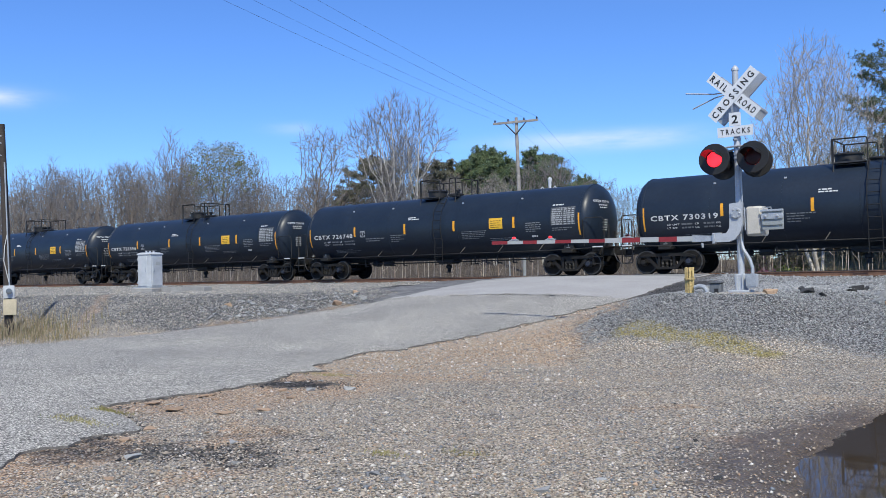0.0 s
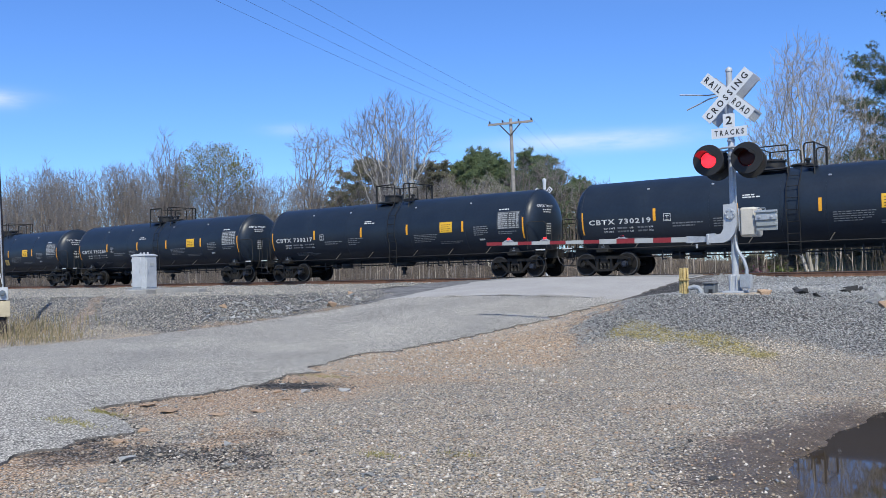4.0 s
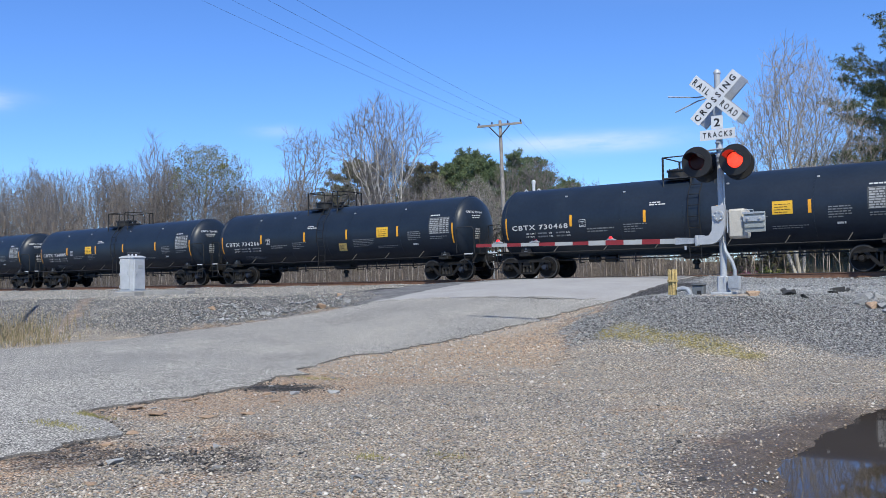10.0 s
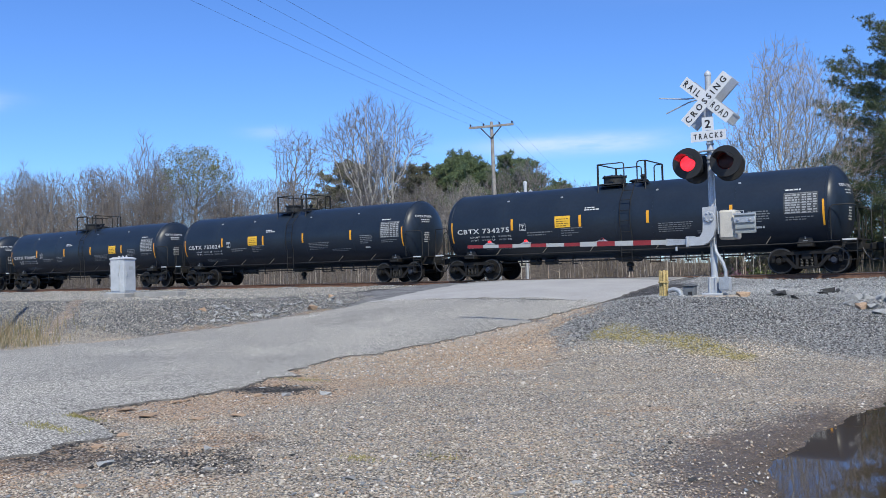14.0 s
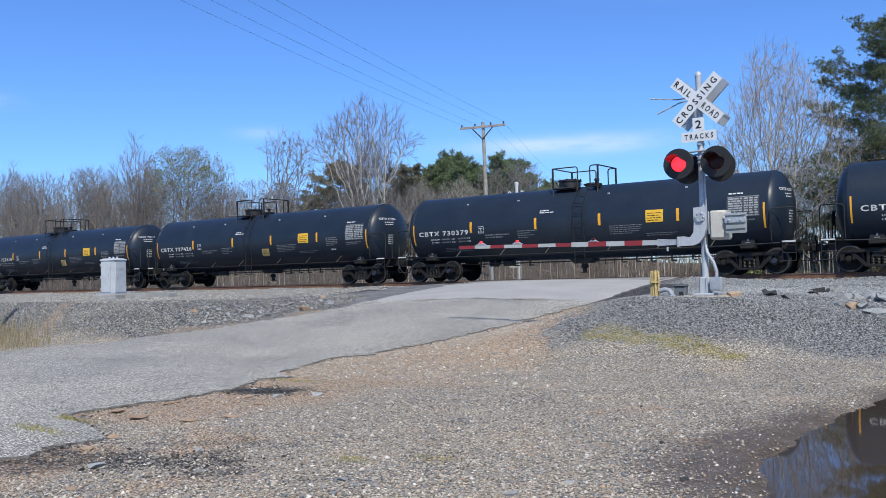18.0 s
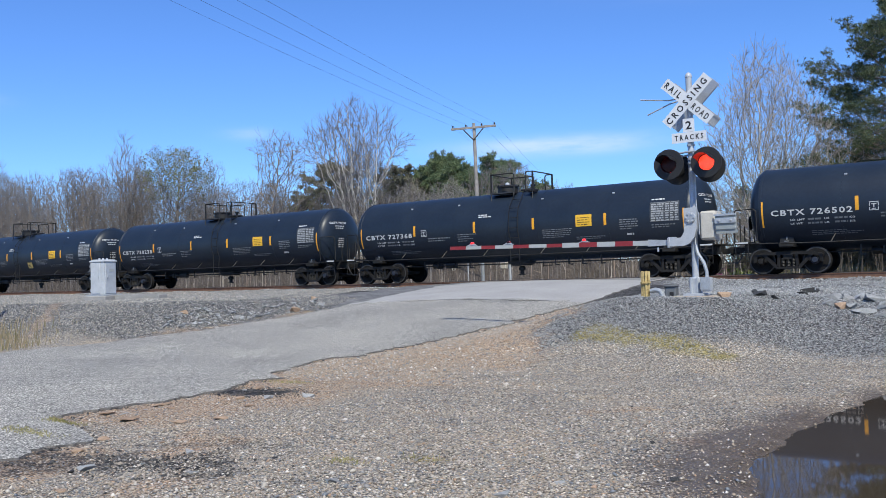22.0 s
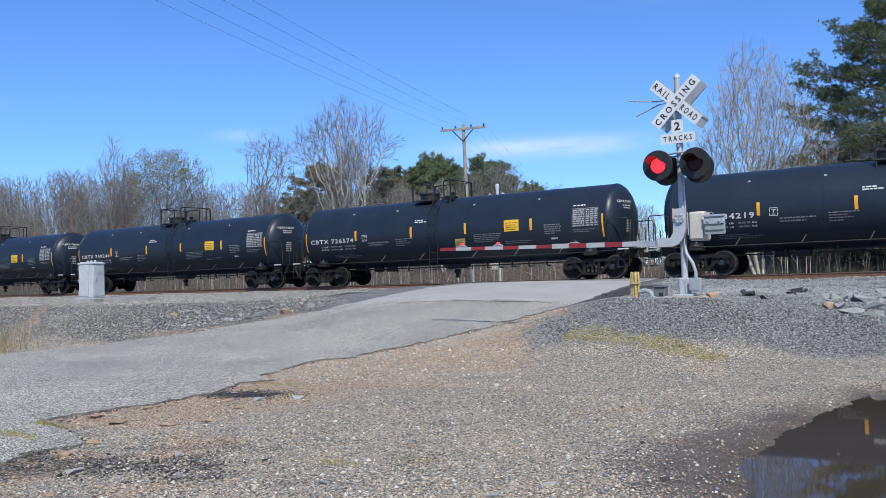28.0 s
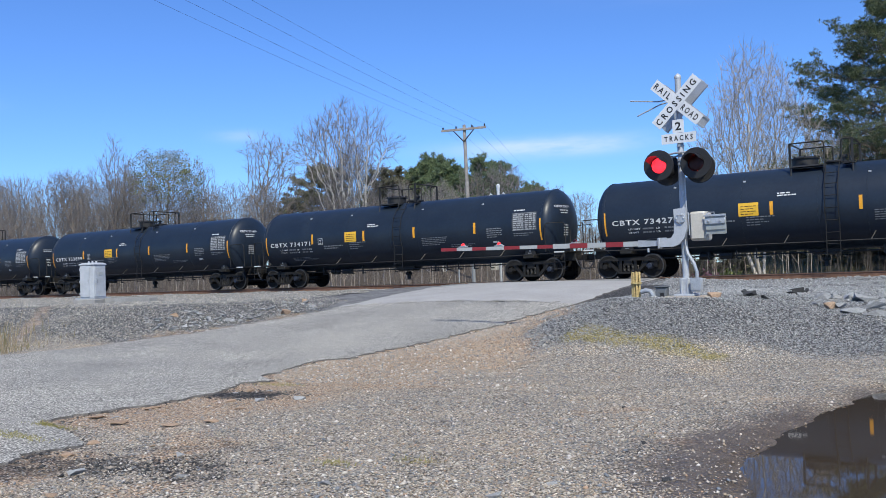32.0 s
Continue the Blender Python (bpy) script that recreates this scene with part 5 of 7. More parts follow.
    for i in range(6):
        a = i * math.pi / 3
        part("bolt", Geo().lathe([(-0.345, 0.012), (-0.34, 0.018), (-0.29, 0.018)], 'Y', 8, (0.03 + 0.075 * math.cos(a), 0, 1.53 + 0.075 * math.sin(a))), GALV, e)
    part("bracket_clamp", Geo().box((-0.42, -0.24, 1.065), (0.05, 0.15, 0.20), bevel=0.01).box((-0.36, -0.24, 1.16), (0.16, 0.08, 0.03)), GALV, e)
    # counterweight frame
    cw = part("counterweight_arm", Geo().box((0.70, -0.26, 1.38), (0.40, 0.03, 0.38), bevel=0.012), PLATE_GREY, s, "dull silver counterweight plate behind the gate arm")
    part("upper_rail", Geo().box((0.69, -0.285, 1.55), (0.42, 0.03, 0.035), bevel=0.006), GALV, cw)
    part("middle_rail", Geo().box((0.69, -0.285, 1.44), (0.40, 0.035, 0.10), bevel=0.012), GALV, cw)
    part("lower_rail", Geo().box((0.70, -0.285, 1.30), (0.38, 0.03, 0.05), bevel=0.01), PLATE_GREY, cw)
    for x in (0.58, 0.80):
        part("bolt", Geo().lathe([(-0.325, 0.014), (-0.32, 0.024), (-0.30, 0.024)], 'Y', 8, (x, 0, 1.44)), GALV, cw)
    part("handle", Geo().tube([(0.55, -0.27, 1.57), (0.55, -0.27, 1.61), (0.68, -0.27, 1.61), (0.68, -0.27, 1.57)], 0.010, 6), GALV, cw)
    # the arm with its stripes
    x0, x1 = -0.44, -5.60
    base, tip = Vector((x0, -0.24, 1.07)), Vector((x1, -0.24, 1.17))
    turn = math.degrees(math.atan2(tip.z - base.z, base.x - tip.x))
    adaptor = part("arm_adaptor", Geo().prism([(0.02, -0.05), (0.02, 0.05), (-0.42, 0.07), (-0.42, -0.07)], 0.045, pose(x0, -0.24, 1.07, 0, turn, 0)), GALV, s, "grey metal adaptor of the gate arm")
    seat = pose(x0, -0.24, 1.07, 0, turn, 0)
    arm = part("gate_arm", Geo().prism([(-0.40, -0.048), (-0.40, 0.048), (-2.31, 0.046), (-2.31, -0.046)], 0.05, seat).prism([(-2.25, -0.036), (-2.25, 0.036), (-5.16, 0.033), (-5.16, -0.033)], 0.04, seat), GATE_WHITE, s, "lowered gate arm with red and white stripes")
    edges = (0.43, 0.73, 1.115, 1.515, 1.92, 2.31, 2.68, 3.11, 3.50, 3.96, 4.32, 4.73, 5.155)
    for i in range(len(edges) - 1):
        u0, u1, h = -edges[i] - 0.002, -edges[i + 1] + 0.002, 0.050 if edges[i] < 2.3 else 0.037
        part("stripe", Geo().prism([(u0, -h), (u0, h), (u1, h), (u1, -h)], 0.056, seat), GATE_RED if i % 2 else GATE_WHITE, arm)
    for u, side in ((-4.57, ''), (-3.63, 'L'), (-1.81, 'R')):
        p = Matrix(seat) @ Vector((u, 0, 0))
        lamp = part("gate_lamp", Geo().box((p.x, p.y, p.z + 0.052), (0.24, 0.05, 0.022), bevel=0.006).box((p.x, p.y, p.z + 0.070), (0.14, 0.07, 0.03), bevel=0.008), GALV, s, "small gate lamp on a metal bracket")
        g = Geo().lathe([(0.076, 0.040), (0.09, 0.045), (0.115, 0.040), (0.130, 0.018)], 'Z', 14)
        if side:
            # one half of the dome is lit, the other dark
            g.s = [int(sum(g.v[i][1] for i in f) > 0) for f in g.f]
        dome = part("lens", g, [RED_PLASTIC, RED_DARK], lamp, "round red gate lamp lens", m=pose(p.x, p.y, p.z))
        if side:
            LENSES[side].append((dome, tuple(p)))
    part("hanging_bolt", Geo().tube([(-0.66, -0.24, 0.98), (-0.66, -0.24, 0.90)], 0.022, 8), GALV, s)
    return s


make_signal()


def make_far_signal():
    s = thing("crossing_signal", "pale crossing signal with crossbuck on the far side of the track", "crossing signal", (-21.4, 37.6, -0.62))
    part("mast", Geo().lathe([(0, 0.06), (4.9, 0.06)], 'Z', 12), ALU_PAINT, s)
    part("cap", Geo().lathe([(4.86, 0.07), (5.2, 0.085), (5.24, 0.10), (5.36, 0.10), (5.4, 0.03)], 'Z', 12), SIGN_WHITE, s)
    for turn in (45, -45):
        b = part("crossbuck_board", Geo().box((0, 0, 0), (1.22, 0.006, 0.23)), SIGN_WHITE, s, "white crossing board", m=pose(0, -0.12 - 0.0002 * turn, 4.46, 0, turn, 0))
        part("lettering", text_mesh("CROSSING" if turn < 0 else "RAIL ROAD", 0.20, SIGN_BLACK, 1.1), None, b, m=pose(-0.55, -0.006, -0.07))
    for x in (-0.36, 0.36):
        g = Geo().lathe([(0.0, 0.02), (-0.012, 0.29), (0.0, 0.30), (0.012, 0.29), (0.16, 0.14), (0.2, 0.04)], 'Y', 20, (x, -0.1, 2.75))
        part("signal_light", g, LAMP_BLACK, s)
    part("mechanism_box", Geo().box((-0.3, 0, 1.4), (0.3, 0.4, 0.5), bevel=0.03), MECH_BEIGE, s)
    part("mast_base", Geo().box((0, 0, 0.18), (0.34, 0.34, 0.5), bevel=0.03), ALU_PAINT, s)


make_far_signal()


def make_far_posts():
    for x, y, r, h, lab in ((-22.97, 37.6, 0.085, 1.9, "weathered pale post beyond the track"), (-23.84, 37.6, 0.035, 2.0, "slim pale post beyond the track")):
        s = thing("marker_post", lab, "post", (x, y, float(land(x, y))))
        part("shaft", Geo().lathe([(0, r), (h - 0.03, r * 0.95), (h, r * 0.6)], 'Z', 10), SIGN_BACK, s)
        part("cap", Geo().lathe([(h - 0.01, r * 1.1), (h + 0.03, r * 1.1), (h + 0.05, r * 0.5)], 'Z', 10), GALV, s)


make_far_posts()


# ---- things by the signal ----
def make_stake():
    s = thing("marker_stakes", "bundle of faded yellow marker stakes beside the signal", "marker stakes", (-6.52, 16.95, -0.36))
    rnd = random.Random(3)
    for i in range(14):
        a, r = i * 2.4, 0.082 * math.sqrt((i + 0.5) / 14)
        x, y = r * math.cos(a), r * math.sin(a)
        part("stake", Geo().box((x, y, 0.29), (0.036, 0.022, 0.60 + rnd.uniform(-0.05, 0.05)), Euler((rnd.uniform(-.04, .04), rnd.uniform(-.05, .05), rnd.uniform(0, 3))).to_matrix(), bevel=0.004), STAKE_YELLOW, s)
    part("band", Geo().lathe([(0.36, 0.100), (0.363, 0.112), (0.39, 0.112), (0.393, 0.100)], 'Z', 10), STAKE_YELLOW, s, "paler yellow binding band")
    b = thing("conduit_elbow", "grey galvanized conduit elbow rising from the ballast", "conduit", (-6.24, 16.9, -0.36))
    part("pipe", Geo().tube([(-0.16, 0, 0.20), (-0.06, 0, 0.23), (0.03, 0, 0.21), (0.08, 0, 0.14), (0.09, 0, 0.0)], 0.05, 10), GALV, b)
    part("flange", Geo().lathe([(0.0, 0.075), (0.10, 0.075), (0.115, 0.05)], 'Z', 12, (0.09, 0, 0)), GALV, b)
    c = thing("terminal_box", "small dark grey terminal box on the ballast", "terminal box", (-6.0, 17.0, -0.34))
    part("body", Geo().box((0, 0, 0.13), (0.22, 0.2, 0.28), bevel=0.02), IRON_GREY, c)
    part("lid", Geo().box((0, -0.01, 0.28), (0.25, 0.24, 0.03), bevel=0.01), IRON_GREY, c)
    part("opening", Geo().box((0.03, -0.102, 0.09), (0.08, 0.012, 0.14)), LAMP_BLACK, c)


make_stake()


def make_cabinet():
    s = thing("signal_cabinet", "pale grey metal signal cabinet on a concrete pad", "signal cabinet", (-29.0, 20.15, -0.25), 12)
    part("pad", Geo().box((0, 0, -0.02), (1.05, 1.0, 0.34), bevel=0.03), CONCRETE, s, "weathered concrete pad")
    part("skirt", Geo().box((0, 0, 0.17), (0.92, 0.86, 0.05), bevel=0.01), GALV, s)
    part("body", Geo().box((0, 0, 0.80), (0.66, 0.62, 1.22), bevel=0.015), CABINET_GREY, s)
    r = Geo().box((0, 0, 1.43), (0.72, 0.68, 0.06), bevel=0.015).prism([(-0.34, 1.455), (0.34, 1.455), (0.2, 1.50), (-0.2, 1.50)], 0.6)
    part("roof", r, CABINET_GREY, s)
    for x in (-0.18, 0.0, 0.18):
        part("roof_vent", Geo().lathe([(1.49, 0.035), (1.54, 0.04), (1.56, 0.02)], 'Z', 8, (x, 0, 0)), CABINET_GREY, s)
    d = part("door", Geo().box((-0.075, -0.325, 0.80), (0.44, 0.03, 1.12), bevel=0.008), CABINET_GREY, s)
    for z in (0.35, 0.8, 1.25):
        part("hinge", Geo().tube([(-0.31, -0.345, z - 0.05), (-0.31, -0.345, z + 0.05)], 0.014, 6), GALV, d)
    part("handle", Geo().box((0.10, -0.352, 0.85), (0.03, 0.03, 0.14), bevel=0.006), GALV, d, "dark grey door handle")
    d2 = part("door", Geo().box((0.335, 0, 0.80), (0.03, 0.52, 1.12), bevel=0.008), CABINET_GREY, s)
    part("handle", Geo().box((0.362, -0.18, 0.85), (0.03, 0.03, 0.14), bevel=0.006), GALV, d2)
    part("notice", Geo().box((0.353, 0.04, 1.08), (0.006, 0.22, 0.12)), GATE_WHITE, d2, "small white notice")
    b = thing("concrete_block", "long low weathered concrete block beside the cabinet", "concrete block", (-27.4, 20.6, -0.3), 5)
    part("body", Geo().box((0, 0, 0.07), (2.3, 0.45, 0.30), bevel=0.03), CONCRETE, b)


make_cabinet()


def make_service_pole():
    s = thing("service_pole", "short dark timber pole with an electric meter", "electric pole", (-24.83, 12.60, -1.35), 63.0)
    part("post", Geo().tube([(0, 0, 0), (-0.06, 0, 3), (-0.15, 0, 6.1)], [0.115, 0.105, 0.085], 12), POLE_DARK, s)
    part("conduit", Geo().tube([(0.02, -0.12, 1.3), (-0.08, -0.12, 5.0)], 0.022, 6), GALV, s, "grey cable conduit")
    part("service_cable", Geo().tube([(-0.02, -0.12, 3.0), (-0.10, -0.15, 2.6), (-0.12, -0.15, 2.2), (-0.05, -0.14, 1.85), (0.0, -0.16, 1.6)], 0.012, 5), WHITE_LETTER, s)
    m = part("meter_box", Geo().box((0.0, -0.16, 1.32), (0.29, 0.12, 0.36), bevel=0.015), CABINET_GREY, s, "grey meter box")
    part("meter", Geo().lathe([(-0.33, 0.03), (-0.32, 0.075), (-0.21, 0.085)], 'Y', 16, (0.0, 0, 1.34)), GLASS_DOME, m, "round glass meter")
    part("disconnect_box", Geo().box((0.02, -0.15, 0.89), (0.35, 0.1, 0.44), bevel=0.015), BEIGE_BOX, s, "beige metal box")
    for z in (5.75, 5.55, 5.2):
        part("insulator", Geo().tube([(-0.15, -0.07, z), (-0.32, -0.1, z)], 0.02, 6), GALV, s)
    part("brace", Geo().tube([(0.10, -0.02, 0), (0.08, -0.1, 0.7)], 0.03, 6), POLE_DARK, s)


make_service_pole()


# ---- power line ----
def make_power_line():
    spots = [(-14.2, -13.0, -1.4), (-32.15, 52.0, -0.95), (-52.0, 104.0, -1.0)]
    ends = []
    for i, (x, y, z) in enumerate(spots):
        s = thing("utility_pole", "weathered wooden utility pole with one crossarm", "utility pole", (x, y, z), 12.6, group="poles of the power line")
        h = 11.5 if i else 12.0
        part("post", Geo().tube([(0.35 if i == 1 else 0, 0, 0), (0.1 if i == 1 else 0, 0, h * 0.5), (0, 0, h + 0.35)], [0.17, 0.145, 0.11], 12), POLE_WOOD, s)
        part("crossarm", Geo().box((0, -0.14, h + 0.02), (3.3, 0.11, 0.15), bevel=0.01), POLE_WOOD, s)
        for sx in (-1, 1):
            part("brace", Geo().tube([(sx * 0.75, -0.16, h - 0.06), (0, -0.14, h - 0.85)], 0.042, 5), POLE_DARK, s)
        m = pose(x, y, z, 0, 0, 12.6)
        row = []
        for ox in (-1.52, -0.55, 0.62, 1.55):
            part("insulator", Geo().lathe([(0.0, 0.03), (0.05, 0.06), (0.08, 0.035), (0.11, 0.065), (0.15, 0.05), (0.18, 0.03)], 'Z', 10, (ox, -0.14, h + 0.09)), LAMP_BLACK, s)
            row.append(m @ Vector((ox, -0.14, h + 0.27)))
        ends.append(row)
    for a, b in ((0, 1), (1, 2)):
        for p, q in zip(ends[a], ends[b]):
            pts = [p.lerp(q, k / 24) - Vector((0, 0, 4 * 0.55 * (k / 24) * (1 - k / 24))) for k in range(25)]
            w = new("power_line", Geo().tube(pts, 0.005, 5).mesh("power_line", CABLE))
            tagged(w, "thin dark overhead power cable between wooden poles", "cable", group="wires of the power line")


make_power_line()


# ---- broken slabs and rocks ----
def rock_mesh(seed, mat, flat=0.4):
    """An angular broken stone: the hull of a few points in a flattened box."""
    rnd = random.Random(seed)
    bm = bmesh.new()
    for _ in range(13):
        bm.verts.new((rnd.uniform(-0.5, 0.5), rnd.uniform(-0.5, 0.5), rnd.choice((-0.5, 0.5, rnd.uniform(-0.4, 0.4))) * flat))
    bmesh.ops.convex_hull(bm, input=bm.verts)
    bmesh.ops.bevel(bm, geom=bm.edges, offset=0.012, segments=1, affect='EDGES')
    me = bpy.data.meshes.new("rock")
    bm.to_mesh(me)
    bm.free()
    me.materials.append(mat)
    return me


def make_rocks():
    rnd = random.Random(11)
    grey = [rock_mesh(i, ROCK_GREY, 0.32) for i in range(5)]
    dark = [rock_mesh(20 + i, ROCK_DARK, 0.35) for i in range(3)]
    orange = [rock_mesh(40 + i, ROCK_ORANGE, 0.55) for i in range(3)]

    def put(me, x, y, size, label, tilt=18, group="", flat=1.0):
        ob = new("rock", me)
        z = float(land(x, y))
        ob.matrix_basis = pose(x, y, z + size * 0.09, rnd.uniform(-tilt, tilt), rnd.uniform(-tilt, tilt), rnd.uniform(0, 360)) @ Matrix.Diagonal((size, size * rnd.uniform(0.6, 1.0), size * flat, 1))
        tagged(ob, label, "rock", group=group)
    for x, y, s in ((-4.83, 18.6, 0.30), (-4.62, 18.2, 0.34), (-4.3, 18.2, 0.28), (-4.1, 19.6, 0.26), (-4.2, 20.6, 0.40), (-4.05, 20.8, 0.26)):
        put(dark[rnd.randrange(3)], x, y, s, "dark broken asphalt chunk on the ballast", 14, "rocks on the ballast", 0.9)
    for x, y, s in ((-3.46, 19.6, 0.44), (-3.3, 19.9, 0.34), (-3.03, 19.8, 0.36), (-2.66, 19.4, 0.46), (-3.47, 18.7, 0.34), (-2.67, 17.95, 0.46), (-2.92, 18.45, 0.34), (-2.35, 18.4, 0.44), (-2.3, 17.8, 0.42), (-2.0, 19.2, 0.4), (-1.8, 18.4, 0.4), (-1.5, 17.9, 0.4), (-1.2, 18.6, 0.36)):
        put(grey[rnd.randrange(5)], x, y, s, "flat broken grey stone slab on the ballast", 20, "rocks on the ballast", 1.0)
    for i in range(40):
        x = -3.9 + 3.2 * rnd.random()
        y = 18.9 + rnd.uniform(-1.4, 1.6)
        put(grey[rnd.randrange(5)], x, y, rnd.uniform(0.08, 0.24), "flat broken grey stone slab on the ballast", 22, "rocks on the ballast", 0.9)
    put(orange[0], -3.15, 18.4, 0.30, "rounded orange brown rock among grey slabs", group="rocks on the ballast")
    put(orange[1], -5.0, 17.0, 0.30, "small orange brown rock beside the signal base", group="rocks on the ballast")
    for i in range(150):
        y = 15.9 + 4.6 * rnd.random()
        x = float(road_left(y)) - 0.55 - abs(rnd.gauss(0.35, 0.5)) * (1.3 if y < 18 else 0.9)
        put(grey[rnd.randrange(5)], x, y, rnd.uniform(0.07, 0.24), "flat broken grey stone slab on the ballast", 26, "slabs beside the road", 0.8)
    for y, off, s in ((19.1, 0.62, 0.36), (20.5, 1.5, 0.28), (16.75, 1.45, 0.22)):
        put(orange[rnd.randrange(3)], float(road_left(y)) - off, y, s, "orange brown rock beside the road", group="slabs beside the road")
    for x, y, s in ((-10.0, 6.98, 0.26), (-9.2, 6.72, 0.28), (-7.95, 7.05, 0.22), (-9.98, 7.75, 0.18), (-8.55, 8.05, 0.17), (-8.3, 6.75, 0.2), (-6.5, 4.1, 0.12)):
        put(orange[rnd.randrange(3)], x, y, s, "flat tan clay slab by the broken road edge", 2, "stones by the road edge", 0.16)
    for x, y, s in ((-6.8, 5.6, 0.13), (-8.4, 9.0, 0.22), (-8.9, 8.75, 0.2), (-5.9, 4.9, 0.12), (-7.1, 4.75, 0.2), (-3.2, 5.4, 0.13), (-4.6, 5.2, 0.12), (-3.0, 5.9, 0.11)):
        put(grey[rnd.randrange(5)], x, y, s, "small grey stone lying on the gravel", 8, "stones by the road edge", 0.8)
    for i in range(26):
        y = rnd.uniform(5.2, 10.6)
        x = float(road_right(y)) + 0.25 + abs(rnd.gauss(0, 0.6))
        put(orange[rnd.randrange(3)] if rnd.random() < 0.65 else grey[rnd.randrange(5)], x, y, rnd.uniform(0.05, 0.16), "small clay stone by the broken road edge", 8, "stones by the road edge", 0.4)
    for x, y, s in ((-2.3, 6.4, 0.09), (-2.9, 7.6, 0.08), (-3.9, 9.6, 0.07)):
        put(dark[rnd.randrange(3)] if s < 0.2 else grey[rnd.randrange(5)], x, y, s, "loose lump on the gravel", 4, "asphalt crumbs", 0.35 if s > 0.2 else 1.0)


make_rocks()


# ---- trees ----
BARK_PALE = material("pale_grey_bark", (0.52, 0.49, 0.44), 0.9, var=0.3, scale=2, fine=20, bump=0.3, tint=(0.38, 0.35, 0.315))
BARK_BROWN = material("grey_brown_bark", (0.17, 0.14, 0.115), 0.9, var=0.3, scale=2, fine=20, bump=0.3, tint=(0.24, 0.20, 0.17), spread=0.2)
TWIG_BROWN = island_material("grey_brown_twigs", [(0.195, 0.18, 0.172), (0.26, 0.24, 0.228), (0.14, 0.13, 0.126), (0.225, 0.20, 0.185)], 0.9)
TWIG_PALE = island_material("pale_twigs", [(0.42, 0.37, 0.32), (0.33, 0.28, 0.235), (0.48, 0.43, 0.37), (0.34, 0.26, 0.21)], 0.9)
TWIG_TAN = island_material("pale_tan_twigs", [(0.33, 0.30, 0.265), (0.27, 0.24, 0.205), (0.40, 0.365, 0.325), (0.25, 0.215, 0.185)], 0.9)
BRUSH_DARK = island_material("dark_dry_brush", [(0.085, 0.07, 0.057), (0.12, 0.10, 0.08), (0.07, 0.058, 0.048), (0.15, 0.128, 0.105), (0.09, 0.078, 0.066)], 0.95)
LEAF_BUD = island_material("yellow_green_buds", [(0.16, 0.175, 0.06), (0.20, 0.205, 0.075), (0.125, 0.145, 0.05), (0.22, 0.20, 0.09)], 0.7)
NEEDLES = island_material("dark_pine_needles", [(0.050, 0.082, 0.046), (0.068, 0.105, 0.048), (0.11, 0.13, 0.047), (0.055, 0.088, 0.052), (0.14, 0.145, 0.05)], 0.55)
NEEDLES_FAR = island_material("green_pine_needles", [(0.085, 0.13, 0.062), (0.12, 0.165, 0.072), (0.15, 0.18, 0.078), (0.088, 0.135, 0.075)], 0.6)
IVY = island_material("brown_green_evergreen", [(0.15, 0.155, 0.10), (0.19, 0.18, 0.125), (0.13, 0.14, 0.09), (0.22, 0.195, 0.15)], 0.8)
BRUSH = island_material("dry_brush", [(0.15, 0.118, 0.09), (0.21, 0.175, 0.135), (0.11, 0.088, 0.07), (0.26, 0.22, 0.175), (0.13, 0.108, 0.093)], 0.95)
DRY_GRASS = island_material("dry_straw_grass", [(0.36, 0.28, 0.17), (0.30, 0.235, 0.14), (0.43, 0.35, 0.22), (0.22, 0.20, 0.10)], 0.95)
GREEN_GRASS = island_material("spring_grass", [(0.24, 0.22, 0.07), (0.30, 0.26, 0.09), (0.36, 0.31, 0.14), (0.18, 0.18, 0.06)], 0.9)
REDBUD = island_material("purple_pink_blossom", [(0.22, 0.07, 0.13), (0.28, 0.10, 0.17), (0.17, 0.06, 0.09)], 0.8)


class Twigs:
    """Tapered bars gathered as arrays: many at once, three or more sides each."""

    def __init__(self):
        self.rows = []

    def add(self, a, b, ra, rb):
        self.rows.append((a[0], a[1], a[2], b[0], b[1], b[2], ra, rb))

    def mesh(self, name, mat, sides=3):
        d = np.array(self.rows, float).reshape(-1, 8)
        a, b, ra, rb = d[:, :3], d[:, 3:6], d[:, 6], d[:, 7]
        ax = b - a
        ax /= np.linalg.norm(ax, axis=1)[:, None] + 1e-9
        ref = np.where(np.abs(ax[:, 2:3]) < 0.9, [[0, 0, 1.0]], [[1.0, 0, 0]])
        u = np.cross(ax, ref)
        u /= np.linalg.norm(u, axis=1)[:, None] + 1e-9
        w = np.cross(ax, u)
        n = len(d)
        v = np.zeros((n, 2 * sides, 3))
        for k in range(sides):
            c, s = math.cos(2 * math.pi * k / sides), math.sin(2 * math.pi * k / sides)
            v[:, k] = a + (u * c + w * s) * ra[:, None]
            v[:, sides + k] = b + (u * c + w * s) * rb[:, None]
        q = np.array([(k, (k + 1) % sides, sides + (k + 1) % sides, sides + k) for k in range(sides)])
        f = (np.arange(n)[:, None, None] * 2 * sides + q[None]).reshape(-1, 4)
        return fast_mesh(name, v.reshape(-1, 3), f, mat)


def fast_mesh(name, v, f, mat, smooth=True):
    """A mesh from arrays of vertices and equal-sided faces."""
    v, f = np.asarray(v, np.float32), np.asarray(f, np.int32)
    me = bpy.data.meshes.new(name)
    me.vertices.add(len(v))
    me.vertices.foreach_set("co", v.ravel())
    k = f.shape[1]
    me.loops.add(f.size)
    me.loops.foreach_set("vertex_index", f.ravel())
    me.polygons.add(len(f))
    me.polygons.foreach_set("loop_start", np.arange(0, f.size, k, dtype=np.int32))
    me.update(calc_edges=True)
    if smooth:
        me.shade_smooth()
    me.materials.append(mat)
    return me


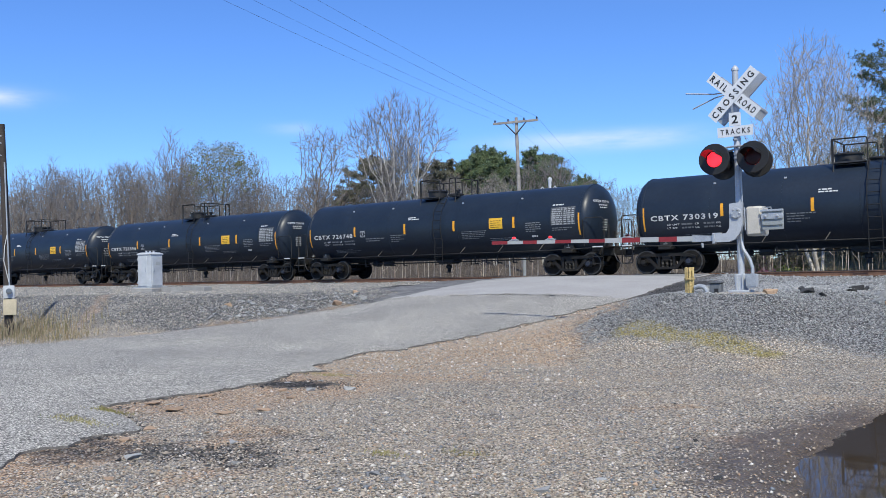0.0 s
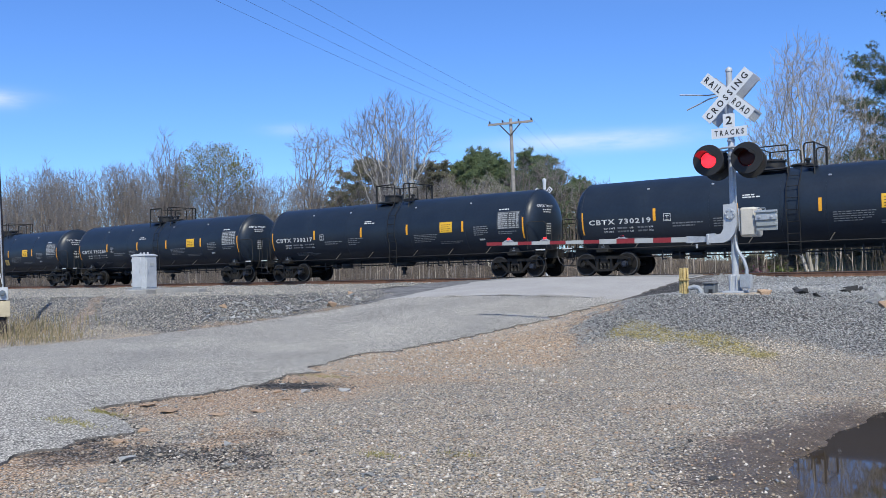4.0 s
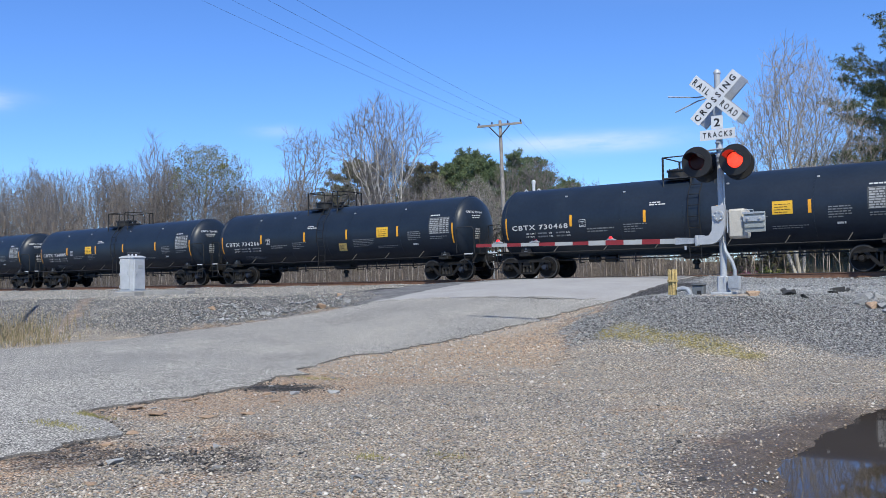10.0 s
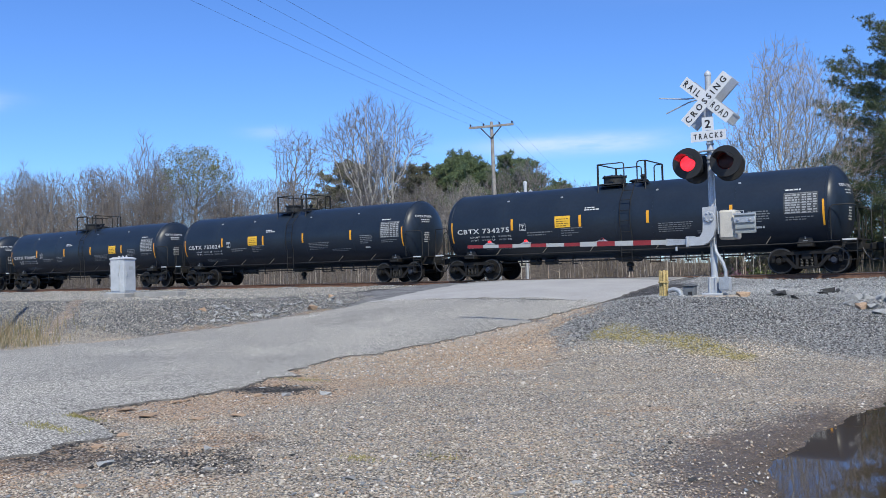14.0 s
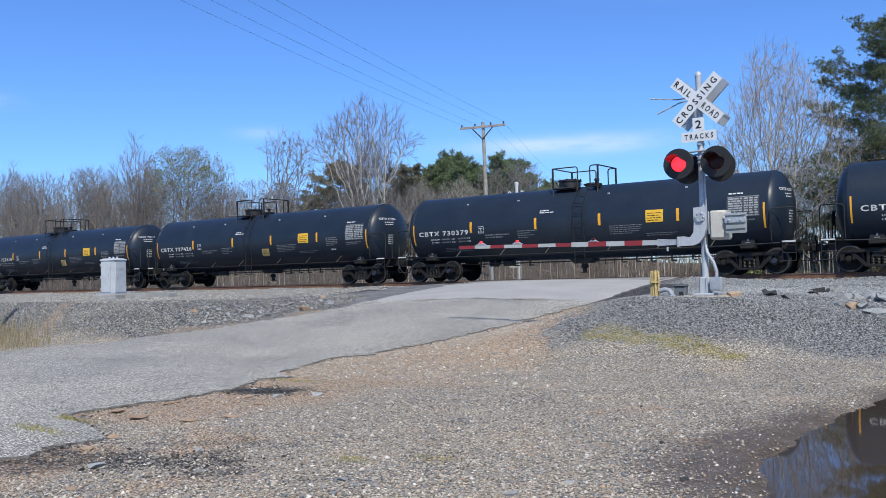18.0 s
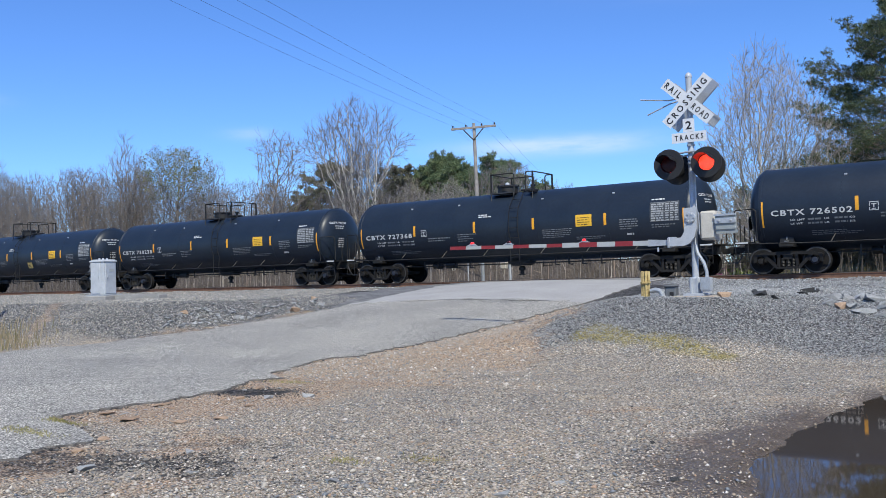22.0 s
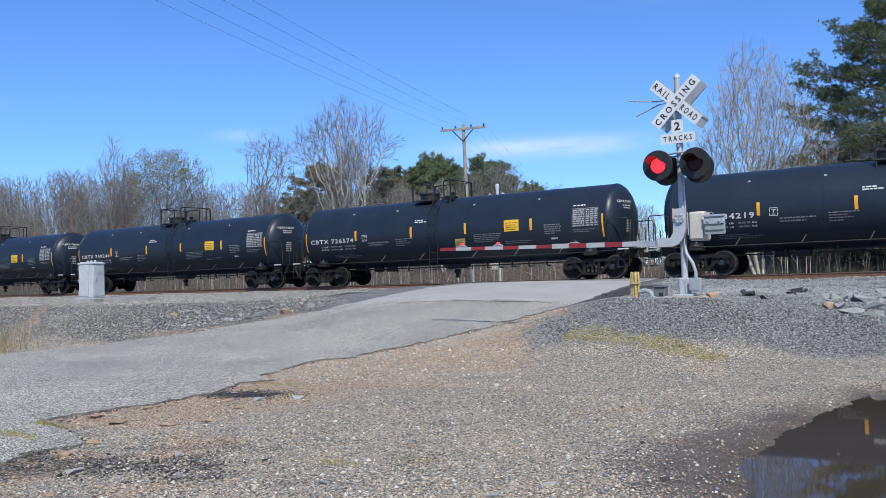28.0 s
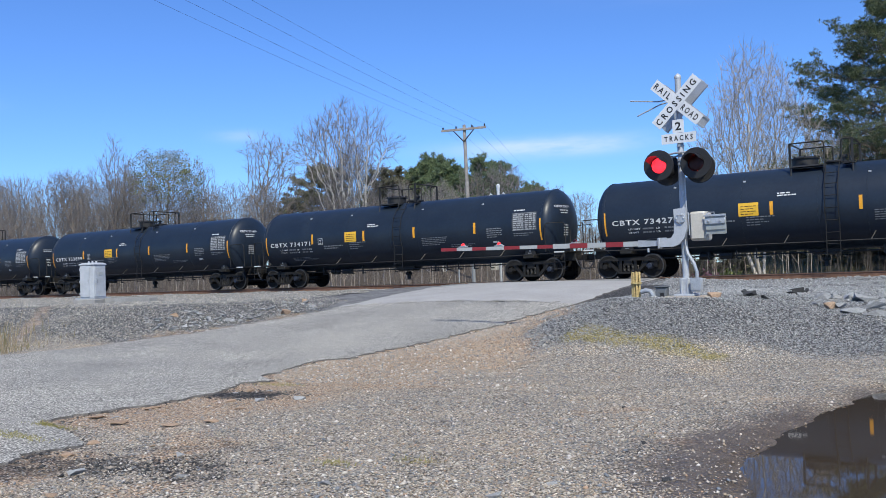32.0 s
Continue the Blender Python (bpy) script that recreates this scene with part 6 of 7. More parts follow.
def colonize(g, stems, pts, step, kill, up, jitter):
    """Grows limbs from the stems towards the points that a crown must reach; returns the nodes and each one's parent."""
    nodes, par = [], []
    for line in stems:
        for k, p in enumerate(line):
            par.append(len(nodes) - 1 if k else -1)
            nodes.append(p)
    nodes, par = np.array(nodes, float), list(par)
    kids = np.zeros(len(nodes), int)
    dist = np.linalg.norm(pts[:, None] - nodes[None], axis=2)
    near, gap = dist.argmin(1), dist.min(1)
    alive = gap > kill
    for _ in range(190):
        if not alive.any():
            break
        idx = near[alive]
        v = pts[alive] - nodes[idx]
        v /= np.linalg.norm(v, axis=1)[:, None] + 1e-9
        pull = np.zeros((len(nodes), 3))
        np.add.at(pull, idx, v)
        grown = np.unique(idx)
        grown = grown[kids[grown] < 4]
        if not len(grown):
            break
        d = pull[grown]
        d /= np.linalg.norm(d, axis=1)[:, None] + 1e-9
        d = d + g.normal(0, jitter, d.shape) + np.array([0, 0, up])
        d /= np.linalg.norm(d, axis=1)[:, None] + 1e-9
        fresh = nodes[grown] + d * step
        kids[grown] += 1
        base = len(nodes)
        nodes = np.concatenate([nodes, fresh])
        kids = np.concatenate([kids, np.zeros(len(fresh), int)])
        par += [int(k) for k in grown]
        where = np.nonzero(alive)[0]
        dd = np.linalg.norm(pts[where][:, None] - fresh[None], axis=2)
        m, dm = dd.argmin(1), dd.min(1)
        better = dm < gap[where]
        near[where[better]], gap[where[better]] = base + m[better], dm[better]
        alive &= gap > kill
    return nodes, par


def crown_points(g, profile, n, shell=0.55, lobes=0.22, shift=0.0):
    """Points inside a crown given by (height, radius), denser towards its skin, with an uneven outline."""
    hs, rs = [a for a, b in profile], [b for a, b in profile]
    z = g.uniform(hs[0], hs[-1], n * 3)
    r = np.interp(z, hs, rs)
    keep = g.uniform(0, max(rs) ** 2, n * 3) < r * r + 0.15
    z, r = z[keep][:n], r[keep][:n]
    a, ph = g.uniform(0, 2 * math.pi, len(z)), g.uniform(0, 6.283, 3)
    r = r * (1 + lobes * np.sin(2 * a + ph[0] + z * 0.5) + lobes * 0.8 * np.sin(5 * a + ph[1] - z * 0.9))
    u = g.uniform(0, 1, len(z)) ** shell
    return np.stack([r * u * np.cos(a) + shift * (z - hs[0]), r * u * np.sin(a), z + 0.5 * r * lobes * np.sin(3 * a + ph[2])], 1)


def bare_tree(seed, profile, label, stems=1, n=1100, step=0.30, kill=0.38, up=0.32, bark=None, twig=None, leaves=None, fine=0.0130, fan=4, shoot=1.0, shift=0.0, shell=0.55, lean=0.0, leaf=(6, 0.17), start=1.05):
    """A bare tree: trunk and limbs that fork towards the crown's skin, with fans of fine shoots at their ends."""
    g = np.random.RandomState(seed)
    t = thing("tree", label, "tree")
    pts = crown_points(g, profile, n, shell, 0.22, shift)
    lines = []
    for s in range(stems):
        a = 2 * math.pi * s / stems + g.uniform(0, 1)
        tilt = 0.0 if stems == 1 else g.uniform(0.12, 0.30)
        p, d, line = np.array([0.10 * math.cos(a), 0.10 * math.sin(a), -0.3]) * (1 if stems > 1 else np.array([0, 0, 1])), np.array([math.cos(a) * tilt + lean, math.sin(a) * tilt, 1.0]), []
        while p[2] < profile[0][0] * start * g.uniform(0.9, 1.1):
            line.append(p.copy())
            d = d + g.normal(0, 0.05, 3) * np.array([1, 1, 0])
            p = p + d / np.linalg.norm(d) * step
        lines.append(line)
    nodes, par = colonize(g, lines, pts, step, kill, up, 0.10)
    up_row = np.array([max(p, 0) for p in par])
    for _ in range(6):
        # limbs straighten out between their forks
        acc, num = np.zeros_like(nodes), np.zeros(len(nodes))
        np.add.at(acc, up_row, nodes)
        np.add.at(num, up_row, 1)
        inner = (num > 0) & (np.array(par) >= 0)
        mid = (nodes[up_row] + acc / np.maximum(num, 1)[:, None]) / 2
        nodes = np.where(inner[:, None], nodes * 0.4 + mid * 0.6, nodes)
    # limb thickness from the shoots that it carries
    power = np.zeros(len(nodes))
    count = np.zeros(len(nodes), int)
    for p in par:
        if p >= 0:
            count[p] += 1
    for i in range(len(nodes) - 1, -1, -1):
        if count[i] == 0:
            power[i] = fine ** 2.4
        if par[i] >= 0:
            power[par[i]] += power[i]
    r = power ** (1 / 2.4)
    thick, thin = Twigs(), Twigs()
    for i, p in enumerate(par):
        if p >= 0:
            (thick if r[i] > 0.026 else thin).add(nodes[p], nodes[i], min(r[p], r[i] * 1.5), r[i])
    tips = []
    for i, p in enumerate(par):
        if p < 0 or r[i] > 0.028 or (count[i] and g.uniform() > 0.75):
            continue
        d = nodes[i] - nodes[p]
        d /= np.linalg.norm(d) + 1e-9
        for _ in range(fan if count[i] == 0 else 1):
            e = d + g.normal(0, 0.36, 3) + np.array([0, 0, up * 0.8])
            e /= np.linalg.norm(e)
            le = shoot * g.uniform(0.5, 1.25)
            m = nodes[i] + e * le * 0.5
            e2 = e + g.normal(0, 0.2, 3) + np.array([0, 0, 0.1])
            q = m + e2 / np.linalg.norm(e2) * le * 0.5
            thin.add(nodes[i], m, fine * 0.95, fine * 0.75)
            thin.add(m, q, fine * 0.75, fine * 0.45)
            tips.append(q)
    part("trunk", thick.mesh("trunk", bark or BARK_BROWN, 6), None, t, "trunk and limbs")
    part("crown", thin.mesh("crown", twig or TWIG_BROWN, 3), None, t, "crown of fine bare twigs")
    if leaves:
        z0 = profile[0][0]
        part("foliage", tufts(random.Random(seed), [p for p in tips if p[2] > z0 + g.uniform(0.8, 4.5)], leaves, 0.30, leaf[0], leaf[1], 1.0, 0.32), None, t, "young yellow-green leaves")
    return t


def tufts(rnd, centres, mat, size, count, leaf, flat=1.0, wide=0.3):
    """Many small leaf blades round each centre."""
    g = np.random.RandomState(rnd.randint(0, 9999))
    c = np.repeat(np.array([tuple(p) for p in centres], float), count, 0)
    n = len(c)
    off = g.normal(0, 1, (n, 3)) * size * np.array([1, 1, flat]) * 0.6
    p = c + off
    d = g.normal(0, 1, (n, 3))
    d /= np.linalg.norm(d, axis=1)[:, None]
    e = np.cross(d, g.normal(0, 1, (n, 3)))
    e /= np.linalg.norm(e, axis=1)[:, None] + 1e-9
    l = leaf * g.uniform(0.6, 1.3, (n, 1))
    v = np.stack([p - e * l * wide, p + d * l * 0.5 + e * l * wide * 0.3, p + e * l * wide, p - d * l * 0.5], 1).reshape(-1, 3)
    return fast_mesh("foliage", v, np.arange(n * 4).reshape(-1, 4), mat, False)


def needles(g, centres, mat, count, leaf, width, up=0.35):
    """Brushes of needles: slim blades that spread from each shoot's end."""
    c = np.repeat(np.array(centres, float), count, 0)
    n = len(c)
    d = g.normal(0, 1, (n, 3)) + np.array([0, 0, up])
    d /= np.linalg.norm(d, axis=1)[:, None]
    e = np.cross(d, g.normal(0, 1, (n, 3)))
    e /= np.linalg.norm(e, axis=1)[:, None] + 1e-9
    l = leaf * g.uniform(0.6, 1.25, (n, 1))
    c = c + d * l * 0.10
    v = np.stack([c - e * width, c + e * width, c + d * l + e * width * 0.3], 1).reshape(-1, 3)
    return fast_mesh("crown", v, np.arange(n * 3).reshape(-1, 3), mat, False)


def pine_tree(seed, height, profile, mat, label, whorls=15, per=(3, 5), ends=6, brush=5, count=22, leaf=0.26, width=0.016, spare=0.0, lift=0.22):
    """A pine: whorls of limbs with side shoots, each shoot's end a flat pad of needle brushes. profile: (height share, reach)."""
    g = np.random.RandomState(seed)
    t = thing("pine_tree", label, "pine tree")
    thick, cents = Twigs(), []
    p, d = np.array([0, 0, -0.3]), np.array([0, 0, 1.0])
    trunk = [p]
    for i in range(12):
        d = d + np.array([g.normal(0, 0.03), g.normal(0, 0.03), 0])
        d /= np.linalg.norm(d)
        trunk.append(trunk[-1] + d * (height + 0.3) / 12)
    for i in range(12):
        thick.add(trunk[i], trunk[i + 1], 0.20 * (1 - i * 0.075), 0.20 * (1 - (i + 1) * 0.075))
    us, rs = [a for a, b in profile], [b for a, b in profile]
    for w in range(whorls):
        u = us[0] + (0.985 - us[0]) * min((w + g.uniform(0, 0.9)) / whorls, 1)
        i = min(int(u * 12), 11)
        q = trunk[i] + (trunk[i + 1] - trunk[i]) * (u * 12 - i)
        a0 = g.uniform(0, 6.283)
        k = g.randint(per[0], per[1] + 1)
        for j in range(k):
            if g.uniform() < spare:
                continue
            a = a0 + 6.283 * j / k + g.normal(0, 0.3)
            le = float(np.interp(u, us, rs)) * g.uniform(0.6, 1.18)
            rise = lift + 0.5 * u * g.uniform(0.4, 1.2) + g.normal(0, 0.08)
            path = [q]
            for m in range(1, 6):
                s = m / 5
                path.append(q + np.array([math.cos(a) * le * s, math.sin(a) * le * s, le * (rise * s - 0.30 * s * (1 - s))]) + g.normal(0, 0.03 * le, 3))
            for m in range(5):
                thick.add(path[m], path[m + 1], 0.062 * (1 - m / 5.6), 0.062 * (1 - (m + 1) / 5.6))
            for e in range(ends + int(le)):
                s = 0.30 + 0.70 * (e + g.uniform(0, 0.8)) / (ends + int(le))
                m = min(int(s * 5), 4)
                b = path[m] + (path[m + 1] - path[m]) * (s * 5 - m)
                sa = a + (1 if e % 2 else -1) * g.uniform(0.4, 1.2)
                sl = (0.20 * le + 0.25) * g.uniform(0.6, 1.3) * (1.15 - 0.6 * s)
                tip = b + np.array([math.cos(sa) * sl, math.sin(sa) * sl, sl * g.uniform(0.1, 0.6)])
                thick.add(b, tip, 0.018, 0.010)
                for _ in range(brush):
                    cents.append(tip + g.normal(0, 1, 3) * np.array([0.30, 0.30, 0.13]) * (0.35 + 0.55 * sl))
            for _ in range(brush):
                cents.append(path[-1] + g.normal(0, 0.16, 3))
    for _ in range(brush * 3):
        cents.append(trunk[-1] + g.normal(0, 1, 3) * np.array([0.16, 0.16, 0.3]))
    part("trunk", thick.mesh("trunk", BARK_BROWN, 5), None, t, "trunk and limbs")
    part("crown", needles(g, cents, mat, count, leaf, width), None, t, "uneven crown of green needle brushes")
    return t


def stand(model, x, y, scale, turn, width=1.0, label=""):
    t = copy_thing(model, pose(x, y, float(land(x, y)), 0, 0, turn))
    t.scale = (scale * width, scale * width, scale)
    if label:
        t["label"] = label
    return t


def plant(model, x, y, turn=0.0, wide=1.0, tall=1.0):
    """Sets a model tree itself at its place."""
    model.matrix_basis = pose(x, y, float(land(x, y)), 0, 0, turn) @ Matrix.Diagonal((wide, wide, tall, 1))


def make_trees():
    rnd = random.Random(5)
    lab = "bare grey-brown deciduous tree at the wood's edge"
    kinds = [bare_tree(100, [(2.5, 0.7), (5, 2.2), (8, 3.0), (11, 2.6), (13, 1.4), (14, 0.4)], lab, 1, 1350),
             bare_tree(101, [(3, 0.5), (6, 1.6), (10, 2.3), (13, 1.3), (14.2, 0.3)], lab, 1, 1100),
             bare_tree(102, [(2.5, 0.6), (5, 1.6), (9, 3.0), (12, 3.1), (13.7, 1.6)], lab, 2, 1400),
             bare_tree(103, [(2, 1.0), (4, 2.4), (7, 3.2), (10, 2.8), (12.8, 1.2)], lab, 2, 1400),
             bare_tree(104, [(3, 0.6), (6, 1.8), (9, 2.0), (12, 1.3), (14.5, 0.3)], lab, 1, 1300, up=0.40)]
    pale = bare_tree(201, [(3.0, 0.9), (5.5, 2.6), (8, 3.7), (11, 4.3), (13.2, 4.0), (15, 2.7), (16.2, 1.0)], "tall bare tree with pale bark and several stems", 4, 2500, 0.30, 0.38, 0.34, BARK_PALE, TWIG_BROWN, None, 0.0145, 4, 1.0, start=1.3)
    vase = bare_tree(202, [(2.0, 0.9), (4, 2.7), (6, 3.4), (8, 2.9), (10, 2.3), (11.2, 1.7), (12.0, 1.0), (12.6, 0.4)], "broad bare pale-barked tree behind the track", 3, 4300, 0.25, 0.25, 0.42, BARK_PALE, TWIG_TAN, None, 0.0074, 4, 0.75)
    lean = bare_tree(203, [(5.0, 1.4), (7, 3.4), (9, 2.6), (10.5, 3.0), (12.3, 3.0), (13.6, 2.0), (14.3, 0.8)], "leaning bare tree with a rounded crown", 1, 1300, 0.34, 0.42, 0.08, BARK_BROWN, TWIG_BROWN, None, 0.0150, 4, 0.9, shell=0.4, lean=-0.10)
    bud = bare_tree(206, [(6.8, 1.8), (8.0, 3.4), (9.8, 4.1), (11.8, 3.8), (13.2, 2.8), (14.0, 1.2)], "tree coming into yellow-green spring leaf", 1, 1500, 0.34, 0.40, 0.16, BARK_BROWN, TWIG_BROWN, LEAF_BUD, 0.0140, 3, 0.6, shell=0.45, leaf=(7, 0.155))
    pine = pine_tree(301, 14.2, [(0.10, 4.8), (0.3, 5.3), (0.5, 5.1), (0.7, 3.9), (0.88, 2.2), (1, 0.8)], NEEDLES, "large dark green pine beyond the track", 26, (4, 5), 9, 18, 16, 0.15, 0.010, 0.06, 0.14)
    far_pine = [pine_tree(310 + i, 10.4, [(0.15, 3.0), (0.45, 3.2), (0.7, 2.7), (0.88, 1.6), (1, 0.6)], NEEDLES_FAR, "green pine in the wood", 13, (3, 5), 5, 6, 20, 0.36, 0.026, 0.05, 0.15) for i in range(2)]
    oak = pine_tree(320, 11.2, [(0.10, 3.2), (0.4, 3.9), (0.65, 3.6), (0.85, 2.4), (1, 1.0)], IVY, "brownish evergreen tree behind bare branches", 14, (4, 6), 6, 6, 16, 0.30, 0.030, 0.0, 0.2)

    # single trees that stand out
    plant(pale, -54.6, 66, 20)
    stand(pale, -58.6, 72, 0.80, 140, 0.8)
    plant(vase, -11.0, 46, 30, 1.08, 0.95)
    stand(vase, -36.8, 56, 0.56, 100)
    stand(vase, -15.6, 60, 0.34, 10)
    plant(lean, -64.5, 66, 15)
    plant(bud, -79.6, 65)
    plant(pine, -5.2, 49)
    stand(pine, -0.5, 52, 0.82, 120)
    stand(pine, 4.5, 55, 0.95, 200)
    plant(oak, -63.0, 72)
    stand(oak, -69, 76, 0.72, 90)
    stand(oak, -56, 74, 0.88, 200)
    stand(oak, -75, 78, 0.45, 30)
    stand(oak, -80, 74, 0.55, 130, 1.3)
    plant(far_pine[0], -51.4, 76, 0, 0.9, 1.08)
    plant(far_pine[1], -43.5, 76)
    for x, h in ((-57.0, 9.6), (-55.2, 10.2), (-53.4, 10.6), (-49.4, 10.9), (-48.0, 9.9), (-46.3, 9.2), (-41.6, 8.9), (-40.3, 7.6)):
        stand(far_pine[rnd.randrange(2)], x, 76 + rnd.uniform(-2, 2), h / 10.6, rnd.uniform(0, 360), rnd.uniform(0.8, 1.05))
    for x, h in ((-62, 9.0), (-58, 9.6), (-54, 9.8), (-50.5, 9.8), (-47, 8.8), (-44, 7.5)):
        stand(far_pine[rnd.randrange(2)], x, 82, h / 10.6, rnd.uniform(0, 360), 1.15)
    for x, y, sc in ((-3.4, 59, 0.6), (1.0, 60, 0.7)):
        stand(pine, x, y, sc, rnd.uniform(0, 360), 1.1)
    stand(far_pine[0], -22.3, 84, 0.62, 80, 0.55)
    for i in range(16):
        stand(oak, -17 + i * 1.5 + rnd.uniform(-0.5, 0.5), 51 + rnd.uniform(0, 6), rnd.uniform(0.10, 0.19), rnd.uniform(0, 360), 1.6, "low dark brownish green shrub behind the track")["category"] = "shrub"
    for x, y, s in ((-11.5, 61, 0.5), (-9.5, 57, 0.55), (-8.0, 62, 0.62), (-6.4, 56, 0.6), (-5.0, 61, 0.7), (-3.2, 57, 0.66), (-1.5, 62, 0.7), (0.5, 57, 0.7), (2.5, 61, 0.75)):
        stand(kinds[rnd.randrange(4)], x, y, s, rnd.uniform(0, 360), 1.35)
    for x in np.arange(-44, 44, 4.0):
        stand(kinds[rnd.randrange(4)], x + rnd.uniform(-1, 1), 98 + rnd.uniform(-5, 5), rnd.uniform(0.28, 0.38), rnd.uniform(0, 360), 2.2, "low bare thicket far behind the track")
    stand(kinds[4], -90.5, 66, 1.15, 40, 1.15)
    # the wood's edge, in rows, and its depth
    used = set()
    for i, x in enumerate(np.arange(-152, -36, 3.3)):
        y = 66 + rnd.uniform(-3, 4) - (x < -95) * 2
        k = kinds[rnd.randrange(5)]
        s = rnd.uniform(0.82, 1.05) * ((1.05 if x < -95 else 0.86) if x < -70 else 0.60)
        if k.name not in used:
            used.add(k.name)
            plant(k, x, y, rnd.uniform(0, 360))
            continue
        stand(k, x + rnd.uniform(-1, 1), y, s, rnd.uniform(0, 360), rnd.uniform(0.9, 1.15))
    for k in kinds:
        if k.name not in used:
            plant(k, -112 - 3 * kinds.index(k), 75, rnd.uniform(0, 360))
    for x in np.arange(-170, -32, 3.8):
        stand(kinds[rnd.randrange(5)], x + rnd.uniform(-1.5, 1.5), 76 + rnd.uniform(-3, 6), rnd.uniform(0.85, 1.05) * ((1.08 if x < -95 else 0.86) if x < -75 else 0.60), rnd.uniform(0, 360))
    for x in np.arange(-190, -60, 5.5):
        stand(kinds[rnd.randrange(5)], x + rnd.uniform(-1.5, 1.5), 90 + rnd.uniform(-4, 6), rnd.uniform(0.8, 1.0) * (1.05 if x < -100 else 0.85), rnd.uniform(0, 360), 1.15)
    for x, y, s in ((-41, 60, 0.5), (-45, 58, 0.5), (-29, 64, 0.42), (-26, 66, 0.5), (-23, 62, 0.42), (-20.5, 70, 0.5), (-18, 66, 0.42), (-13, 58, 0.5), (-9, 60, 0.62), (-6, 58, 0.7),
                    (-2, 60, 0.8), (1.5, 58, 0.9), (6, 62, 0.9), (10, 56, 1.0), (-24.5, 82, 0.6), (-28, 88, 0.5), (-21, 90, 0.6)):
        stand(kinds[rnd.randrange(5)], x, y, s, rnd.uniform(0, 360))


make_trees()


# ---- undergrowth, grass ----
def make_brush():
    g = np.random.RandomState(8)

    def stems(n, x0, x1, y0, y1, h0, h1, r, forks, mat, name, label, lean=0.13):
        tw = Twigs()
        xs, ys = g.uniform(x0, x1, n), g.uniform(y0, y1, n)
        zs = land(xs, ys)
        hs = g.uniform(h0, h1, n)
        for x, y, z, h in zip(xs, ys, zs, hs):
            d = g.normal(0, lean, 2)
            top = (x + d[0] * h, y + d[1] * h, z + h)
            tw.add((x, y, z - 0.05), top, r, r * 0.4)
            for _ in range(forks):
                u = g.uniform(0.25, 0.9)
                a = (x + d[0] * h * u, y + d[1] * h * u, z + h * u)
                e = g.normal(0, 0.4, 3) * h * 0.3
                tw.add(a, (a[0] + e[0], a[1] + e[1], a[2] + abs(e[2]) + 0.1 * h), r * 0.6, r * 0.3)
        ob = new(name, tw.mesh(name, mat, 3))
        tagged(ob, label, "undergrowth", kind="stuff")
    stems(4600, -150, 24, 56, 80, 1.2, 4.5, 0.020, 4, BRUSH, "undergrowth", "dense dry brown undergrowth at the wood's edge")
    stems(1500, -20, 24, 40, 60, 0.3, 1.8, 0.013, 3, BRUSH_DARK, "dead_weeds", "dark brown dead weeds and brambles behind the track")
    stems(5200, -150, -16, 42, 62, 0.3, 1.5, 0.013, 3, BRUSH_DARK, "dead_weeds", "dead brown weeds behind the track")
    stems(110, -60, -8, 40, 46, 1.2, 2.8, 0.022, 1, TWIG_PALE, "saplings", "pale slim saplings behind the track", 0.04)
    stems(260, -110, -16, 42, 54, 0.8, 2.8, 0.022, 2, TWIG_BROWN, "saplings", "bare grey saplings behind the track", 0.05)
    # tall straw by the pole
    n = 1500
    xs = g.uniform(-30, -21.5, n)
    ys = 12.9 + g.normal(0, 0.8, n) + (xs + 25) * -0.15
    tw = Twigs()
    for x, y in zip(xs, ys):
        if x > road_left(y) - 0.35:
            continue
        z, h = float(land(x, y)), g.uniform(0.12, 0.5) * (1.15 if abs(x + 24.8) < 2 else 0.5)
        d = g.normal(0, 0.16, 2)
        m = (x + d[0] * h * 0.4, y + d[1] * h * 0.4, z + h * 0.6)
        tw.add((x, y, z - 0.02), m, 0.009, 0.007)
        tw.add(m, (x + d[0] * h * 1.3, y + d[1] * h * 1.3, z + h), 0.007, 0.003)
    tagged(new("straw_grass", tw.mesh("straw_grass", DRY_GRASS, 3)), "tall dry straw-coloured grass round the pole", "grass", kind="stuff")
    # low grass on the moss strip and along the road
    tw = Twigs()
    xs, ys = g.uniform(-30, 1, 60000), g.uniform(4, 22, 60000)
    keep = (moss_at(xs, ys) > 0.45) & ((xs > road_right(ys) + 0.1) | (xs < road_left(ys) - 0.1)) & (puddle_in(xs, ys) > 1.3)
    for x, y in zip(xs[keep], ys[keep]):
        z, h = float(land(x, y)), g.uniform(0.02, 0.07)
        d = g.normal(0, 0.5, 2)
        tw.add((x, y, z - 0.01), (x + d[0] * h, y + d[1] * h, z + h), 0.006, 0.002)
    # tufts in the cracks of the road's broken corner
    for cx, cy, rx, ry, n in ((-9.5, 5.6, 0.45, 0.10, 260), (-9.95, 6.3, 0.30, 0.10, 200), (-5.0, 5.8, 0.18, 0.08, 90), (-9.9, 10.2, 0.5, 0.12, 130)):
        for x, y in zip(cx + rx * g.normal(0, 0.6, n), cy + ry * g.normal(0, 0.6, n)):
            z, h = (road_top(x, y) if x < road_right(y) else float(land(x, y))), g.uniform(0.010, 0.032)
            d = g.normal(0, 0.5, 2)
            tw.add((x, y, z - 0.01), (x + d[0] * h, y + d[1] * h, z + h), 0.006, 0.002)
    tagged(new("grass", tw.mesh("grass", GREEN_GRASS, 3)), "thin yellow-green grass and moss on the gravel", "grass", kind="stuff")
